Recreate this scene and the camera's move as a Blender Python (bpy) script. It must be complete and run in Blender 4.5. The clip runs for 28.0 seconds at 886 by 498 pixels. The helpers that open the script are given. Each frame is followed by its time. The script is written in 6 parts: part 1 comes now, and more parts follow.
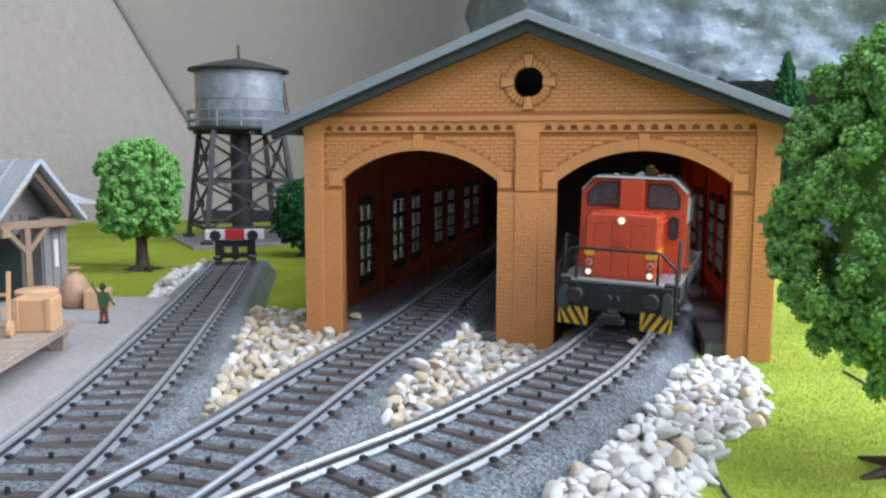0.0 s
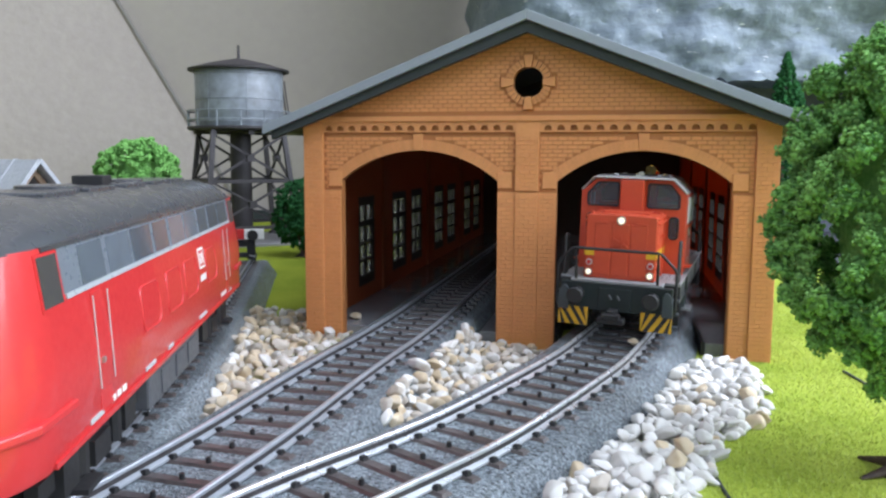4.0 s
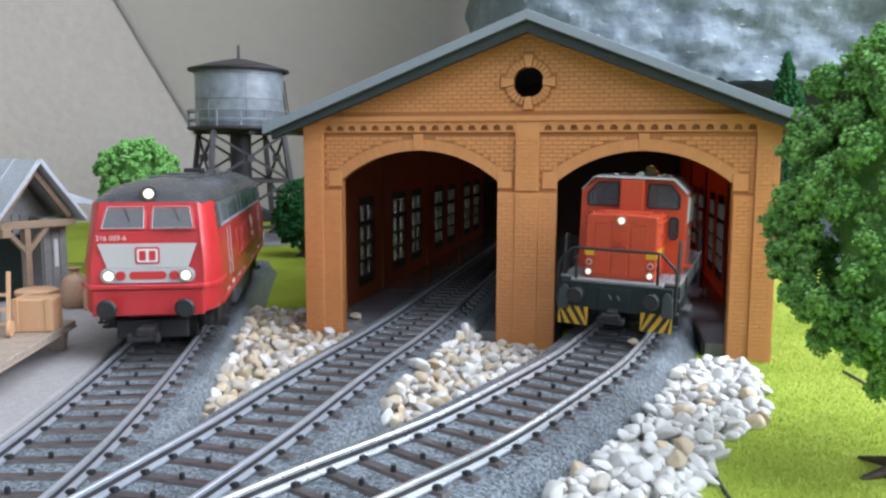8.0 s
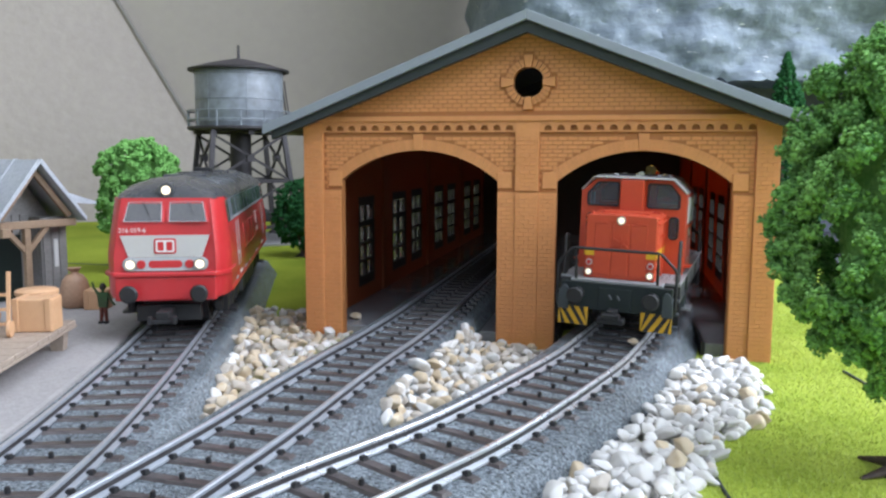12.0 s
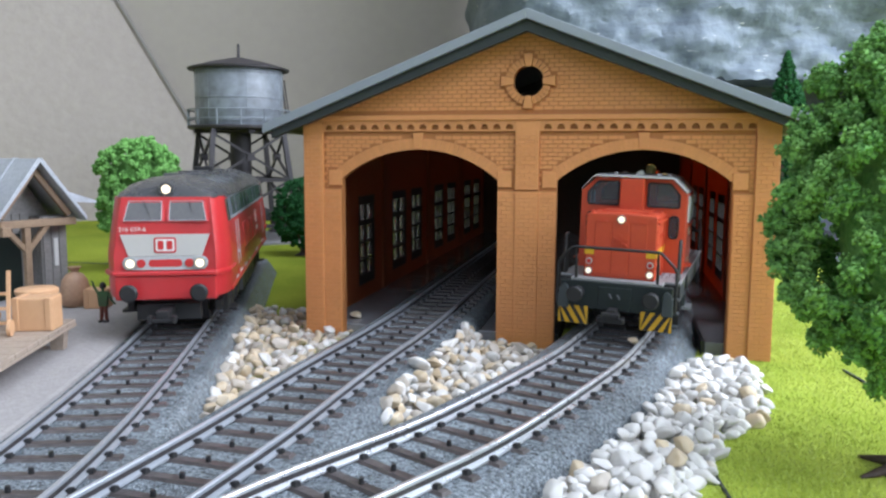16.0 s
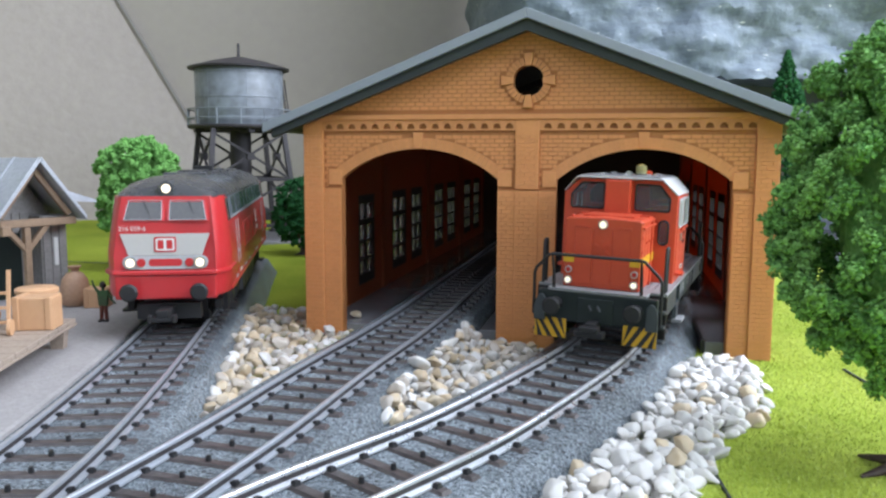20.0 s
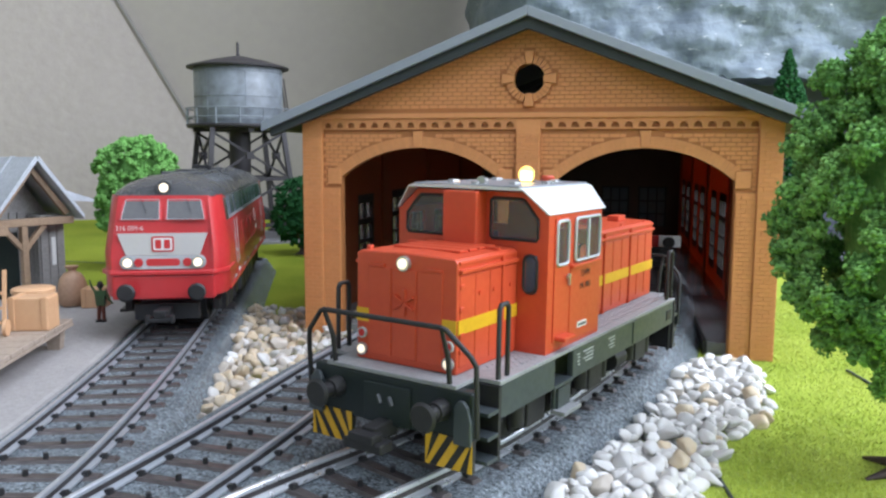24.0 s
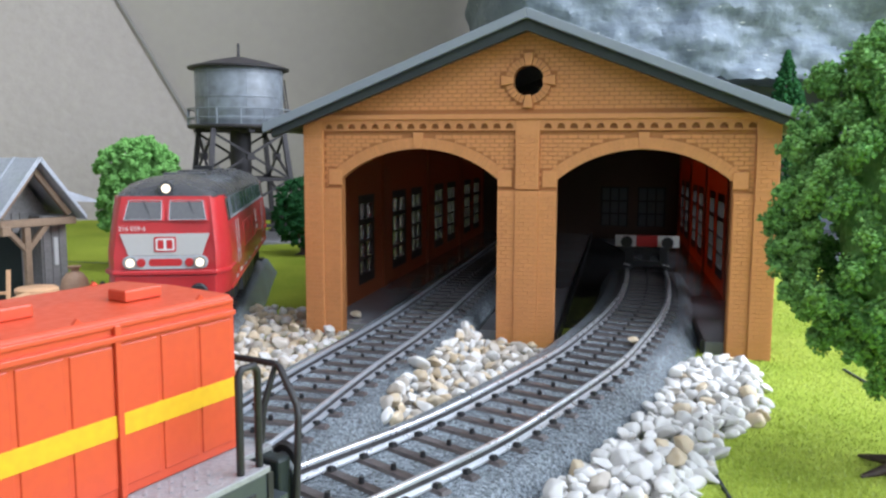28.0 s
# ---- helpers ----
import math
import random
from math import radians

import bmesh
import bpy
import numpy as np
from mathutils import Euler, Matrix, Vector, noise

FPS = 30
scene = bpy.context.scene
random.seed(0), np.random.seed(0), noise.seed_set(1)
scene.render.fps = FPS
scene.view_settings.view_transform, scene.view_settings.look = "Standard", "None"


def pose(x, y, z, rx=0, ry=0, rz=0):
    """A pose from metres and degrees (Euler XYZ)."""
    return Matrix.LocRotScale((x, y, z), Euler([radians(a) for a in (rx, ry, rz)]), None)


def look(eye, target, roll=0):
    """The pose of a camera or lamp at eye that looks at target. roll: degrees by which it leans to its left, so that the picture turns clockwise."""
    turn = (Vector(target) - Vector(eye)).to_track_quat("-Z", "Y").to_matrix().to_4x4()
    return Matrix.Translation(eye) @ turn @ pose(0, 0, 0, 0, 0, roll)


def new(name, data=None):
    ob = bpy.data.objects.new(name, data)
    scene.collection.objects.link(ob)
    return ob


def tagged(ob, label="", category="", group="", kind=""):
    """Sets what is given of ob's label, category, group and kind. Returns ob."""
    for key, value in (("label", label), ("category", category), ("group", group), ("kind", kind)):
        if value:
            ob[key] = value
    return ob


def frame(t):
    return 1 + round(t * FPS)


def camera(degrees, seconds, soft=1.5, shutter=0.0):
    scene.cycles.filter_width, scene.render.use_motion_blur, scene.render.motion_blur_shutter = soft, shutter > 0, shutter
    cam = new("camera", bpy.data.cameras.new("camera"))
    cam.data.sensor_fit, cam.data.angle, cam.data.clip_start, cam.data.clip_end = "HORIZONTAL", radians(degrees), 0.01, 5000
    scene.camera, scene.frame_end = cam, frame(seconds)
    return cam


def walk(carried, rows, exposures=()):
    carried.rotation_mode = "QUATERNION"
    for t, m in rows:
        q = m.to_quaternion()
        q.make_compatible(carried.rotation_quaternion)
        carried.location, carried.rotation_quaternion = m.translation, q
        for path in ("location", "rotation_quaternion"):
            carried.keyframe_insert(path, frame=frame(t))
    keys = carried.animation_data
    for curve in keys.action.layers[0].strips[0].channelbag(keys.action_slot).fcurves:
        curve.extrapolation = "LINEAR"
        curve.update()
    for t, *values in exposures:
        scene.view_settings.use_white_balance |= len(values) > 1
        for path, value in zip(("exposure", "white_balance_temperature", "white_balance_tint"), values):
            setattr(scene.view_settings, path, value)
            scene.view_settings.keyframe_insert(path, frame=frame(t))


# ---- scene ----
MM = 0.001


def spline(points, step=1.0):
    """A smooth centre line through plan points in millimetres, and the way along it."""
    p = np.array(points, float)
    p = np.vstack([2 * p[0] - p[1], p, 2 * p[-1] - p[-2]])
    out = []
    for i in range(1, len(p) - 2):
        a, b, c, d = p[i - 1:i + 3]
        for t in np.linspace(0, 1, 24, endpoint=False):
            out.append(0.5 * (2 * b + (c - a) * t + (2 * a - 5 * b + 4 * c - d) * t * t + (3 * b - a - 3 * c + d) * t ** 3))
    out.append(p[-2])
    q = np.array(out)
    s = np.concatenate([[0], np.cumsum(np.linalg.norm(np.diff(q, axis=0), axis=1))])
    ss = np.linspace(0, s[-1], int(s[-1] / step) + 1)
    q = np.stack([np.interp(ss, s, q[:, 0]), np.interp(ss, s, q[:, 1])], 1)
    for _ in range(60):
        q[1:-1] = 0.25 * q[:-2] + 0.5 * q[1:-1] + 0.25 * q[2:]
    return q, np.concatenate([[0], np.cumsum(np.linalg.norm(np.diff(q, axis=0), axis=1))])


def along(line, s):
    return np.array([np.interp(s, line[1], line[0][:, 0]), np.interp(s, line[1], line[0][:, 1])])


# the three tracks in plan, millimetres; the lens stands over the origin
LINE_1 = spline([(-158, -300), (-130, -220), (-107, -130), (-90, -60), (-77.5, 0), (-71, 40), (-67.2, 80), (-66, 108), (-66.3, 128), (-68.2, 152), (-71.3, 180),
                 (-75.3, 210), (-80.5, 246), (-87, 290), (-95, 340), (-100, 372), (-103.5, 395)])
LINE_2 = spline([(-57, 76), (-49.5, 95), (-42.9, 116), (-35.2, 141), (-27.7, 171), (-21.7, 193), (-14.5, 217), (-6, 250), (5, 300), (18.5, 362), (34, 432), (44, 477), (50, 504)])
LINE_3 = spline([(-104, -60), (-86, -15), (-71, 20), (-54.8, 53.5), (-43.8, 73), (-33.6, 90), (-21.5, 108.5), (-11.9, 120.4), (-2.4, 131.4), (6.3, 143), (15, 156.7), (28.5, 179),
                 (39.5, 199), (55.9, 236), (63.6, 256), (71.4, 278), (82.8, 318), (91, 352), (92.8, 360)])
CANT = 1.8  # the curved track leans outwards a little, degrees
RAIL = 10.3  # top of the rails
SHED = (25.53, 242.23, -12.4)  # engine shed: middle of its front, turn

# ---- camera ----
cam = camera(58.4, 28.0, soft=2.4)
PITCH = math.atan((441 - 280) / 1402.9)


def stand(forward, dip):
    a = PITCH + dip / 1402.9
    eye = Vector((0, forward, 59 - forward * math.tan(PITCH))) * MM
    return look(eye, eye + Vector((0, math.cos(a), -math.sin(a))), 0.23)


walk(cam, [(0.0, stand(0, 0)), (12.5, stand(0, 0)), (14.5, stand(0, 1.5)), (16.0, stand(0, 1.8)), (16.7, stand(0, 3)), (21.5, stand(0, 3)),
           (23.5, stand(1.4, 3.4)), (24.5, stand(2.2, 3.6)), (25.5, stand(2.9, 3.6)), (26.5, stand(3.2, 3.6)), (27.0, stand(2.6, 3.6)),
           (27.5, stand(1.4, 3.3)), (28.0, stand(0, 3))],
     [(0, 0.19), (23.0, 0.19), (24.5, 0.15), (25.5, 0.06), (26.0, -0.06), (26.5, -0.28), (27.0, -0.24), (27.5, -0.05), (28.0, 0.19)])

# ---- light: a roof window, a window in the side wall and one behind the viewer, and the sky outside ----
world = bpy.data.worlds.new("sky")
scene.world = world
world.use_nodes = True
sky = world.node_tree.nodes.new("ShaderNodeTexSky")
sky.sky_type, sky.sun_disc = "NISHITA", False
sky.sun_elevation, sky.sun_rotation = radians(35), radians(90)
world.node_tree.links.new(sky.outputs[0], world.node_tree.nodes["Background"].inputs[0])
world.node_tree.nodes["Background"].inputs[1].default_value = 0.12


def window_light(name, eye, target, width, height, watts, colour):
    data = bpy.data.lights.new(name, "AREA")
    data.shape, data.size, data.size_y, data.energy, data.color = "RECTANGLE", width, height, watts, colour
    lamp = new(name, data)
    lamp.matrix_world = look(Vector(eye), Vector(target))
    return lamp


window_light("daylight_roof", (0.36, 0.0, 1.49), (0.08, 0.15, 0.0), 0.75, 0.85, 15, (0.775, 0.85, 1.0))
window_light("daylight_side", (0.69, 0.06, 0.47), (0.0, 0.15, 0.05), 1.1, 0.7, 17, (0.76, 0.84, 1.0))
window_light("daylight_front", (-0.35, -1.085, 1.0), (0.02, 0.15, 0.05), 1.4, 0.8, 6.5, (0.76, 0.84, 1.0))


# ---- materials ----
def mat(name, colour, rough=0.6, metal=0.0, second=None, coarse=60.0, fine=900.0, amount=0.5, bump=0.0, bump_scale=None, each=0.0,
        island=0.0, gloss=0.5, emit=0.0, coat=0.0, grain=0.0):
    m = bpy.data.materials.new(name)
    m.use_nodes = True
    nt = m.node_tree
    n, link = nt.nodes, nt.links.new
    b = n["Principled BSDF"]
    b.inputs["Roughness"].default_value, b.inputs["Metallic"].default_value = rough, metal
    b.inputs["Specular IOR Level"].default_value = gloss
    b.inputs["Coat Weight"].default_value = coat
    second = second or tuple(c * 0.72 for c in colour)
    tc = n.new("ShaderNodeTexCoord")
    na, nb = n.new("ShaderNodeTexNoise"), n.new("ShaderNodeTexNoise")
    na.inputs["Scale"].default_value, nb.inputs["Scale"].default_value = coarse, fine
    na.inputs["Detail"].default_value, nb.inputs["Detail"].default_value = 4, 3
    for k in (na, nb):
        link(tc.outputs["Object"], k.inputs["Vector"])
    add = n.new("ShaderNodeMath")
    add.operation = "ADD"
    link(na.outputs["Fac"], add.inputs[0])
    link(nb.outputs["Fac"], add.inputs[1])
    ramp = n.new("ShaderNodeMapRange")
    ramp.inputs["From Min"].default_value, ramp.inputs["From Max"].default_value = 0.7, 1.3
    ramp.inputs["To Min"].default_value, ramp.inputs["To Max"].default_value = 0.5 - amount / 2, 0.5 + amount / 2
    link(add.outputs[0], ramp.inputs["Value"])
    mix = n.new("ShaderNodeMix")
    mix.data_type = "RGBA"
    mix.inputs[6].default_value, mix.inputs[7].default_value = (*colour, 1), (*second, 1)
    link(ramp.outputs[0], mix.inputs[0])
    out = mix.outputs[2]
    for share, node, socket in ((each, "ShaderNodeObjectInfo", "Random"), (island, "ShaderNodeNewGeometry", "Random Per Island")):
        if share:
            src, hsv, rng = n.new(node), n.new("ShaderNodeHueSaturation"), n.new("ShaderNodeMapRange")
            rng.inputs["To Min"].default_value, rng.inputs["To Max"].default_value = 1 - share, 1 + share
            link(src.outputs[socket], rng.inputs["Value"])
            link(rng.outputs[0], hsv.inputs["Value"])
            link(out, hsv.inputs["Color"])
            out = hsv.outputs[0]
    link(out, b.inputs["Base Color"])
    rr = n.new("ShaderNodeMapRange")
    rr.inputs["To Min"].default_value, rr.inputs["To Max"].default_value = max(0.03, rough - 0.12), min(1, rough + 0.12)
    link(nb.outputs["Fac"], rr.inputs["Value"])
    link(rr.outputs[0], b.inputs["Roughness"])
    if bump:
        bp = n.new("ShaderNodeBump")
        bp.inputs["Strength"].default_value, bp.inputs["Distance"].default_value = bump, 0.0004
        nc = n.new("ShaderNodeTexNoise")
        nc.inputs["Scale"].default_value, nc.inputs["Detail"].default_value = bump_scale or fine, 4
        link(tc.outputs["Object"], nc.inputs["Vector"])
        link(nc.outputs["Fac"], bp.inputs["Height"])
        link(bp.outputs[0], b.inputs["Normal"])
    if grain:
        vo, hv, vr = n.new("ShaderNodeTexVoronoi"), n.new("ShaderNodeHueSaturation"), n.new("ShaderNodeMapRange")
        vo.inputs["Scale"].default_value = grain
        link(tc.outputs["Object"], vo.inputs["Vector"])
        sep = n.new("ShaderNodeSeparateColor")
        link(vo.outputs["Color"], sep.inputs[0])
        vr.inputs["To Min"].default_value, vr.inputs["To Max"].default_value = 0.4, 1.6
        link(sep.outputs[0], vr.inputs["Value"])
        link(vr.outputs[0], hv.inputs["Value"])
        link(out, hv.inputs["Color"])
        link(hv.outputs[0], b.inputs["Base Color"])
        bp = n.new("ShaderNodeBump")
        bp.invert = True
        bp.inputs["Strength"].default_value, bp.inputs["Distance"].default_value = 1.0, 0.0005
        link(vo.outputs["Distance"], bp.inputs["Height"])
        link(bp.outputs[0], b.inputs["Normal"])
    if emit:
        link(out, b.inputs["Emission Color"])
        b.inputs["Emission Strength"].default_value = emit
    return m


def glass(name, tint, rough=0.05, clear=0.7):
    m = bpy.data.materials.new(name)
    m.use_nodes = True
    nt = m.node_tree
    n, link = nt.nodes, nt.links.new
    b = n["Principled BSDF"]
    b.inputs["Base Color"].default_value = (*tint, 1)
    b.inputs["Roughness"].default_value = rough
    tr, mx = n.new("ShaderNodeBsdfTransparent"), n.new("ShaderNodeMixShader")
    mx.inputs[0].default_value = clear
    link(b.outputs[0], mx.inputs[1])
    link(tr.outputs[0], mx.inputs[2])
    link(mx.outputs[0], n["Material Output"].inputs["Surface"])
    return m


OCHRE = mat("ochre_brick_plastic", (0.665, 0.288, 0.105), 0.5, second=(0.585, 0.243, 0.08), coarse=30, amount=0.7, bump=0.15, each=0.04, island=0.04)
OCHRE_JOINT = mat("ochre_joint", (0.43, 0.165, 0.05), 0.65, second=(0.37, 0.138, 0.04), coarse=30, amount=0.7)
RED_WALL = mat("red_brown_inner_plastic", (0.28, 0.080, 0.027), 0.5, second=(0.215, 0.06, 0.02), coarse=40)
# rear wall browner and darker: dimness of the far end put into its colour
REAR_WALL_SHADED = mat("shaded_rear_wall", (0.10, 0.060, 0.042), 0.6, second=(0.075, 0.045, 0.03), coarse=40)
thin = RED_WALL.node_tree
glow, blend = thin.nodes.new("ShaderNodeBsdfTranslucent"), thin.nodes.new("ShaderNodeMixShader")
glow.inputs["Color"].default_value = (0.60, 0.12, 0.025, 1)
blend.inputs[0].default_value = 0.26
thin.links.new(thin.nodes["Principled BSDF"].outputs[0], blend.inputs[1])
thin.links.new(glow.outputs[0], blend.inputs[2])
thin.links.new(blend.outputs[0], thin.nodes["Material Output"].inputs["Surface"])
SLATE = mat("slate_grey_roof_plastic", (0.16, 0.185, 0.21), 0.42, second=(0.12, 0.14, 0.16), coarse=40, bump=0.1)
# near-black for seams and joints, and for shade painted under the eaves
DARK_SHADE_JOINT = mat("dark_shade_and_joints", (0.03, 0.04, 0.042), 0.6)
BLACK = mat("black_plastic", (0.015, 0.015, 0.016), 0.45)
FRAME_DARK = mat("dark_window_frame", (0.022, 0.014, 0.011), 0.5)
CONCRETE = mat("grey_floor_plate", (0.24, 0.235, 0.24), 0.45, second=(0.17, 0.165, 0.17), coarse=50, amount=0.9, bump=0.2)
FLOOR_PLATE = mat("smooth_grey_floor_plate", (0.24, 0.24, 0.255), 0.16, second=(0.17, 0.17, 0.18), coarse=50, amount=0.7)
PLATFORM = mat("grey_platform", (0.36, 0.34, 0.33), 0.8, second=(0.27, 0.255, 0.25), coarse=40, amount=0.9, bump=0.5, bump_scale=1500)
GRASS = mat("yellow_green_grass_mat", (0.46, 0.53, 0.085), 0.95, second=(0.25, 0.34, 0.035), coarse=28, fine=1300, amount=1.0, bump=1.0, bump_scale=1600, gloss=0.1)
# darker olive copy of the grass, with the falloff of light in its colour
GRASS_DIM = mat("dim_olive_grass_mat", (0.30, 0.345, 0.04), 0.95, second=(0.18, 0.235, 0.022), coarse=22, fine=1300, amount=1.0, bump=1.0, bump_scale=1600, gloss=0.1)
BED = mat("grey_ballast_bed", (0.26, 0.30, 0.325), 0.17, second=(0.115, 0.135, 0.15), coarse=60, fine=1600, amount=1.0, grain=2300)
SLEEPER = mat("brown_sleeper", (0.095, 0.08, 0.077), 0.36, second=(0.046, 0.038, 0.037), coarse=200, amount=0.9, bump=0.3, each=0.2)
SHINY_STEEL = mat("polished_rail_steel", (0.90, 0.92, 0.95), 0.30, metal=0.8, second=(0.78, 0.81, 0.85), coarse=25, fine=500)
RAIL_STEEL = mat("dull_rail_steel", (0.66, 0.71, 0.77), 0.38, metal=0.75, second=(0.50, 0.525, 0.57), coarse=25, fine=500)
RAIL_SIDE = mat("dark_rail_web", (0.10, 0.095, 0.095), 0.42, metal=0.7, second=(0.06, 0.05, 0.05))
PEBBLE = mat("pale_pebble", (0.64, 0.635, 0.62), 0.45, second=(0.58, 0.55, 0.50), coarse=140, amount=0.8, bump=0.25, bump_scale=600, each=0.16, gloss=0.3)
PEBBLE_TAN = mat("tan_pebble", (0.54, 0.42, 0.27), 0.45, second=(0.60, 0.52, 0.40), coarse=160, amount=0.9, bump=0.25, bump_scale=600, each=0.18, gloss=0.3)
PEBBLE_GREY = mat("grey_pebble", (0.41, 0.365, 0.31), 0.4, second=(0.50, 0.45, 0.385), coarse=150, amount=0.9, bump=0.25, bump_scale=600, each=0.18, gloss=0.3)
for stone in (PEBBLE, PEBBLE_TAN, PEBBLE_GREY):  # quartz lets a little light in
    shade = stone.node_tree.nodes["Principled BSDF"].inputs
    shade["Subsurface Weight"].default_value, shade["Subsurface Scale"].default_value = 0.3, 0.0008
    shade["Subsurface Radius"].default_value = (1.0, 0.95, 0.9)
LEAF = mat("mid_green_foam_leaf", (0.25, 0.46, 0.14), 0.9, second=(0.12, 0.30, 0.085), coarse=90, fine=1100, amount=1.0, bump=1.0, bump_scale=1300, island=0.42, gloss=0.2)
LEAF_BRIGHT = mat("bright_green_foam_leaf", (0.22, 0.44, 0.13), 0.9, second=(0.12, 0.31, 0.07), coarse=90, fine=900, amount=1.0, bump=1.0, bump_scale=900, island=0.28, gloss=0.15)
LEAF_DARK = mat("dark_green_foam_leaf", (0.022, 0.10, 0.03), 0.9, second=(0.012, 0.055, 0.018), coarse=90, fine=900, amount=1.0, bump=1.0, bump_scale=900, island=0.3, gloss=0.15)
BARK = mat("dark_brown_trunk", (0.07, 0.045, 0.032), 0.6, second=(0.035, 0.022, 0.018), coarse=120, amount=1.0, bump=0.6)
RED = mat("traffic_red_loco_paint", (0.56, 0.034, 0.038), 0.36, second=(0.50, 0.026, 0.03), coarse=20, amount=0.6, coat=0.35)
ORANGE = mat("orange_red_loco_paint", (0.55, 0.068, 0.026), 0.4, second=(0.48, 0.055, 0.02), coarse=25, amount=0.7, bump=0.05)
ROOF_GREY = mat("dark_grey_loco_roof", (0.062, 0.064, 0.070), 0.28, second=(0.05, 0.052, 0.058), coarse=25, fine=300, amount=0.5, coat=0.3)
BAND_SILL = mat("pale_blue_grey_sill", (0.40, 0.43, 0.46), 0.3)
BAND_GREY = mat("blue_grey_window_band", (0.15, 0.172, 0.205), 0.3, second=(0.12, 0.14, 0.17), coarse=60)
TRIM_GREY = mat("light_grey_trim", (0.50, 0.52, 0.53), 0.4)
PANEL_GREY = mat("light_grey_nose_panel", (0.52, 0.50, 0.47), 0.4, second=(0.47, 0.45, 0.43))
WINDOW_DARK = mat("dark_cab_glass", (0.055, 0.05, 0.05), 0.08, second=(0.09, 0.085, 0.08), coarse=90, coat=0.4)
CHASSIS = mat("dark_grey_chassis", (0.018, 0.018, 0.02), 0.5, gloss=0.3, second=(0.03, 0.029, 0.029), coarse=120, amount=0.9)
TANK_GREY = mat("grey_underfloor_tank", (0.10, 0.105, 0.115), 0.5)
FRAME_GREEN = mat("grey_green_loco_frame", (0.047, 0.058, 0.063), 0.40, second=(0.037, 0.046, 0.050), coarse=60)
DECK = mat("grey_chequer_deck", (0.27, 0.275, 0.28), 0.5, second=(0.21, 0.215, 0.22), coarse=100, fine=1400, amount=0.8, bump=0.5, bump_scale=1400)
# frame green darkened to near-black for the shaded ends and recesses
FRAME_SHADED = mat("shaded_green_frame", (0.019, 0.027, 0.027), 0.5, gloss=0.3, second=(0.014, 0.02, 0.02), coarse=60)
DECK_RIB = mat("pale_chequer_ribs", (0.33, 0.34, 0.35), 0.45)
# roof silver darkened for the flat top, which is less lit than the chamfers
ROOF_TOP_DIM = mat("dim_cab_roof_top", (0.23, 0.24, 0.26), 0.33, second=(0.19, 0.20, 0.22), coarse=60)
CAB_ROOF = mat("pale_silver_cab_roof", (0.62, 0.63, 0.64), 0.36, second=(0.57, 0.58, 0.59), coarse=60)
YELLOW = mat("warning_yellow_paint", (0.72, 0.40, 0.015), 0.45)
WHITE = mat("white_paint", (0.74, 0.73, 0.71), 0.5, second=(0.66, 0.65, 0.63))
STOP_RED = mat("red_beam_paint", (0.55, 0.02, 0.02), 0.5)
LAMP_GLOW = mat("warm_white_lamp_glow", (1.0, 0.86, 0.68), 0.3, second=(1.0, 0.82, 0.6), emit=0.9)
BEACON_GLOW = mat("warm_beacon_bulb", (1.0, 0.62, 0.22), 0.3, second=(1.0, 0.55, 0.16), emit=12.0)
CHROME = mat("lamp_ring_metal", (0.62, 0.62, 0.62), 0.3, metal=0.8)
TOWER_STEEL = mat("brown_grey_tower_steel", (0.042, 0.036, 0.039), 0.6, second=(0.026, 0.022, 0.024), coarse=70, amount=0.9)
TANK_STEEL = mat("grey_riveted_tank", (0.25, 0.285, 0.315), 0.42, second=(0.15, 0.16, 0.175), coarse=35, fine=200, amount=1.0)
WOOD = mat("light_brown_timber", (0.33, 0.225, 0.14), 0.6, second=(0.23, 0.155, 0.10), coarse=90, amount=0.9, bump=0.3)
WOOD_GREY = mat("grey_weathered_planks", (0.30, 0.285, 0.27), 0.7, second=(0.20, 0.19, 0.18), coarse=80, amount=1.0, bump=0.3)
DOCK = mat("tan_dock_planks", (0.36, 0.29, 0.23), 0.6, second=(0.27, 0.21, 0.165), coarse=70, amount=1.0, bump=0.3)
CRATE = mat("orange_tan_crate", (0.60, 0.36, 0.20), 0.45, second=(0.53, 0.30, 0.16), coarse=80)
SACK = mat("pinkish_tan_sack", (0.47, 0.29, 0.185), 0.55, second=(0.36, 0.21, 0.13), coarse=120, amount=0.9, bump=0.5, bump_scale=350)
TIN = mat("pale_grey_roofing", (0.47, 0.49, 0.52), 0.5, second=(0.33, 0.35, 0.38), coarse=60, amount=1.0, bump=0.3)
DOOR_DARK = mat("dark_green_door", (0.008, 0.02, 0.016), 0.5)
PLASTER = mat("rough_beige_wall_plaster", (0.44, 0.385, 0.345), 0.9, second=(0.385, 0.335, 0.30), coarse=9, fine=160, amount=0.8, bump=0.5, bump_scale=110, gloss=0.15)
PLASTER_GREY = mat("smooth_grey_beige_wall", (0.42, 0.372, 0.33), 0.9, second=(0.385, 0.34, 0.305), coarse=5, fine=120, amount=0.7, bump=0.1, bump_scale=200, gloss=0.15)
PLASTER.node_tree.nodes["Bump"].inputs["Distance"].default_value = 0.0018
WALL_JOINT = mat("dark_grey_wall_joint", (0.33, 0.305, 0.29), 0.9)
ROOM_WHITE = mat("off_white_room_paint", (0.70, 0.71, 0.72), 0.9)
ROOM_FLOOR = mat("brown_room_floor", (0.25, 0.18, 0.13), 0.6)
GREEN_COAT = mat("green_figure_paint", (0.03, 0.14, 0.035), 0.6, second=(0.06, 0.035, 0.03), coarse=150)
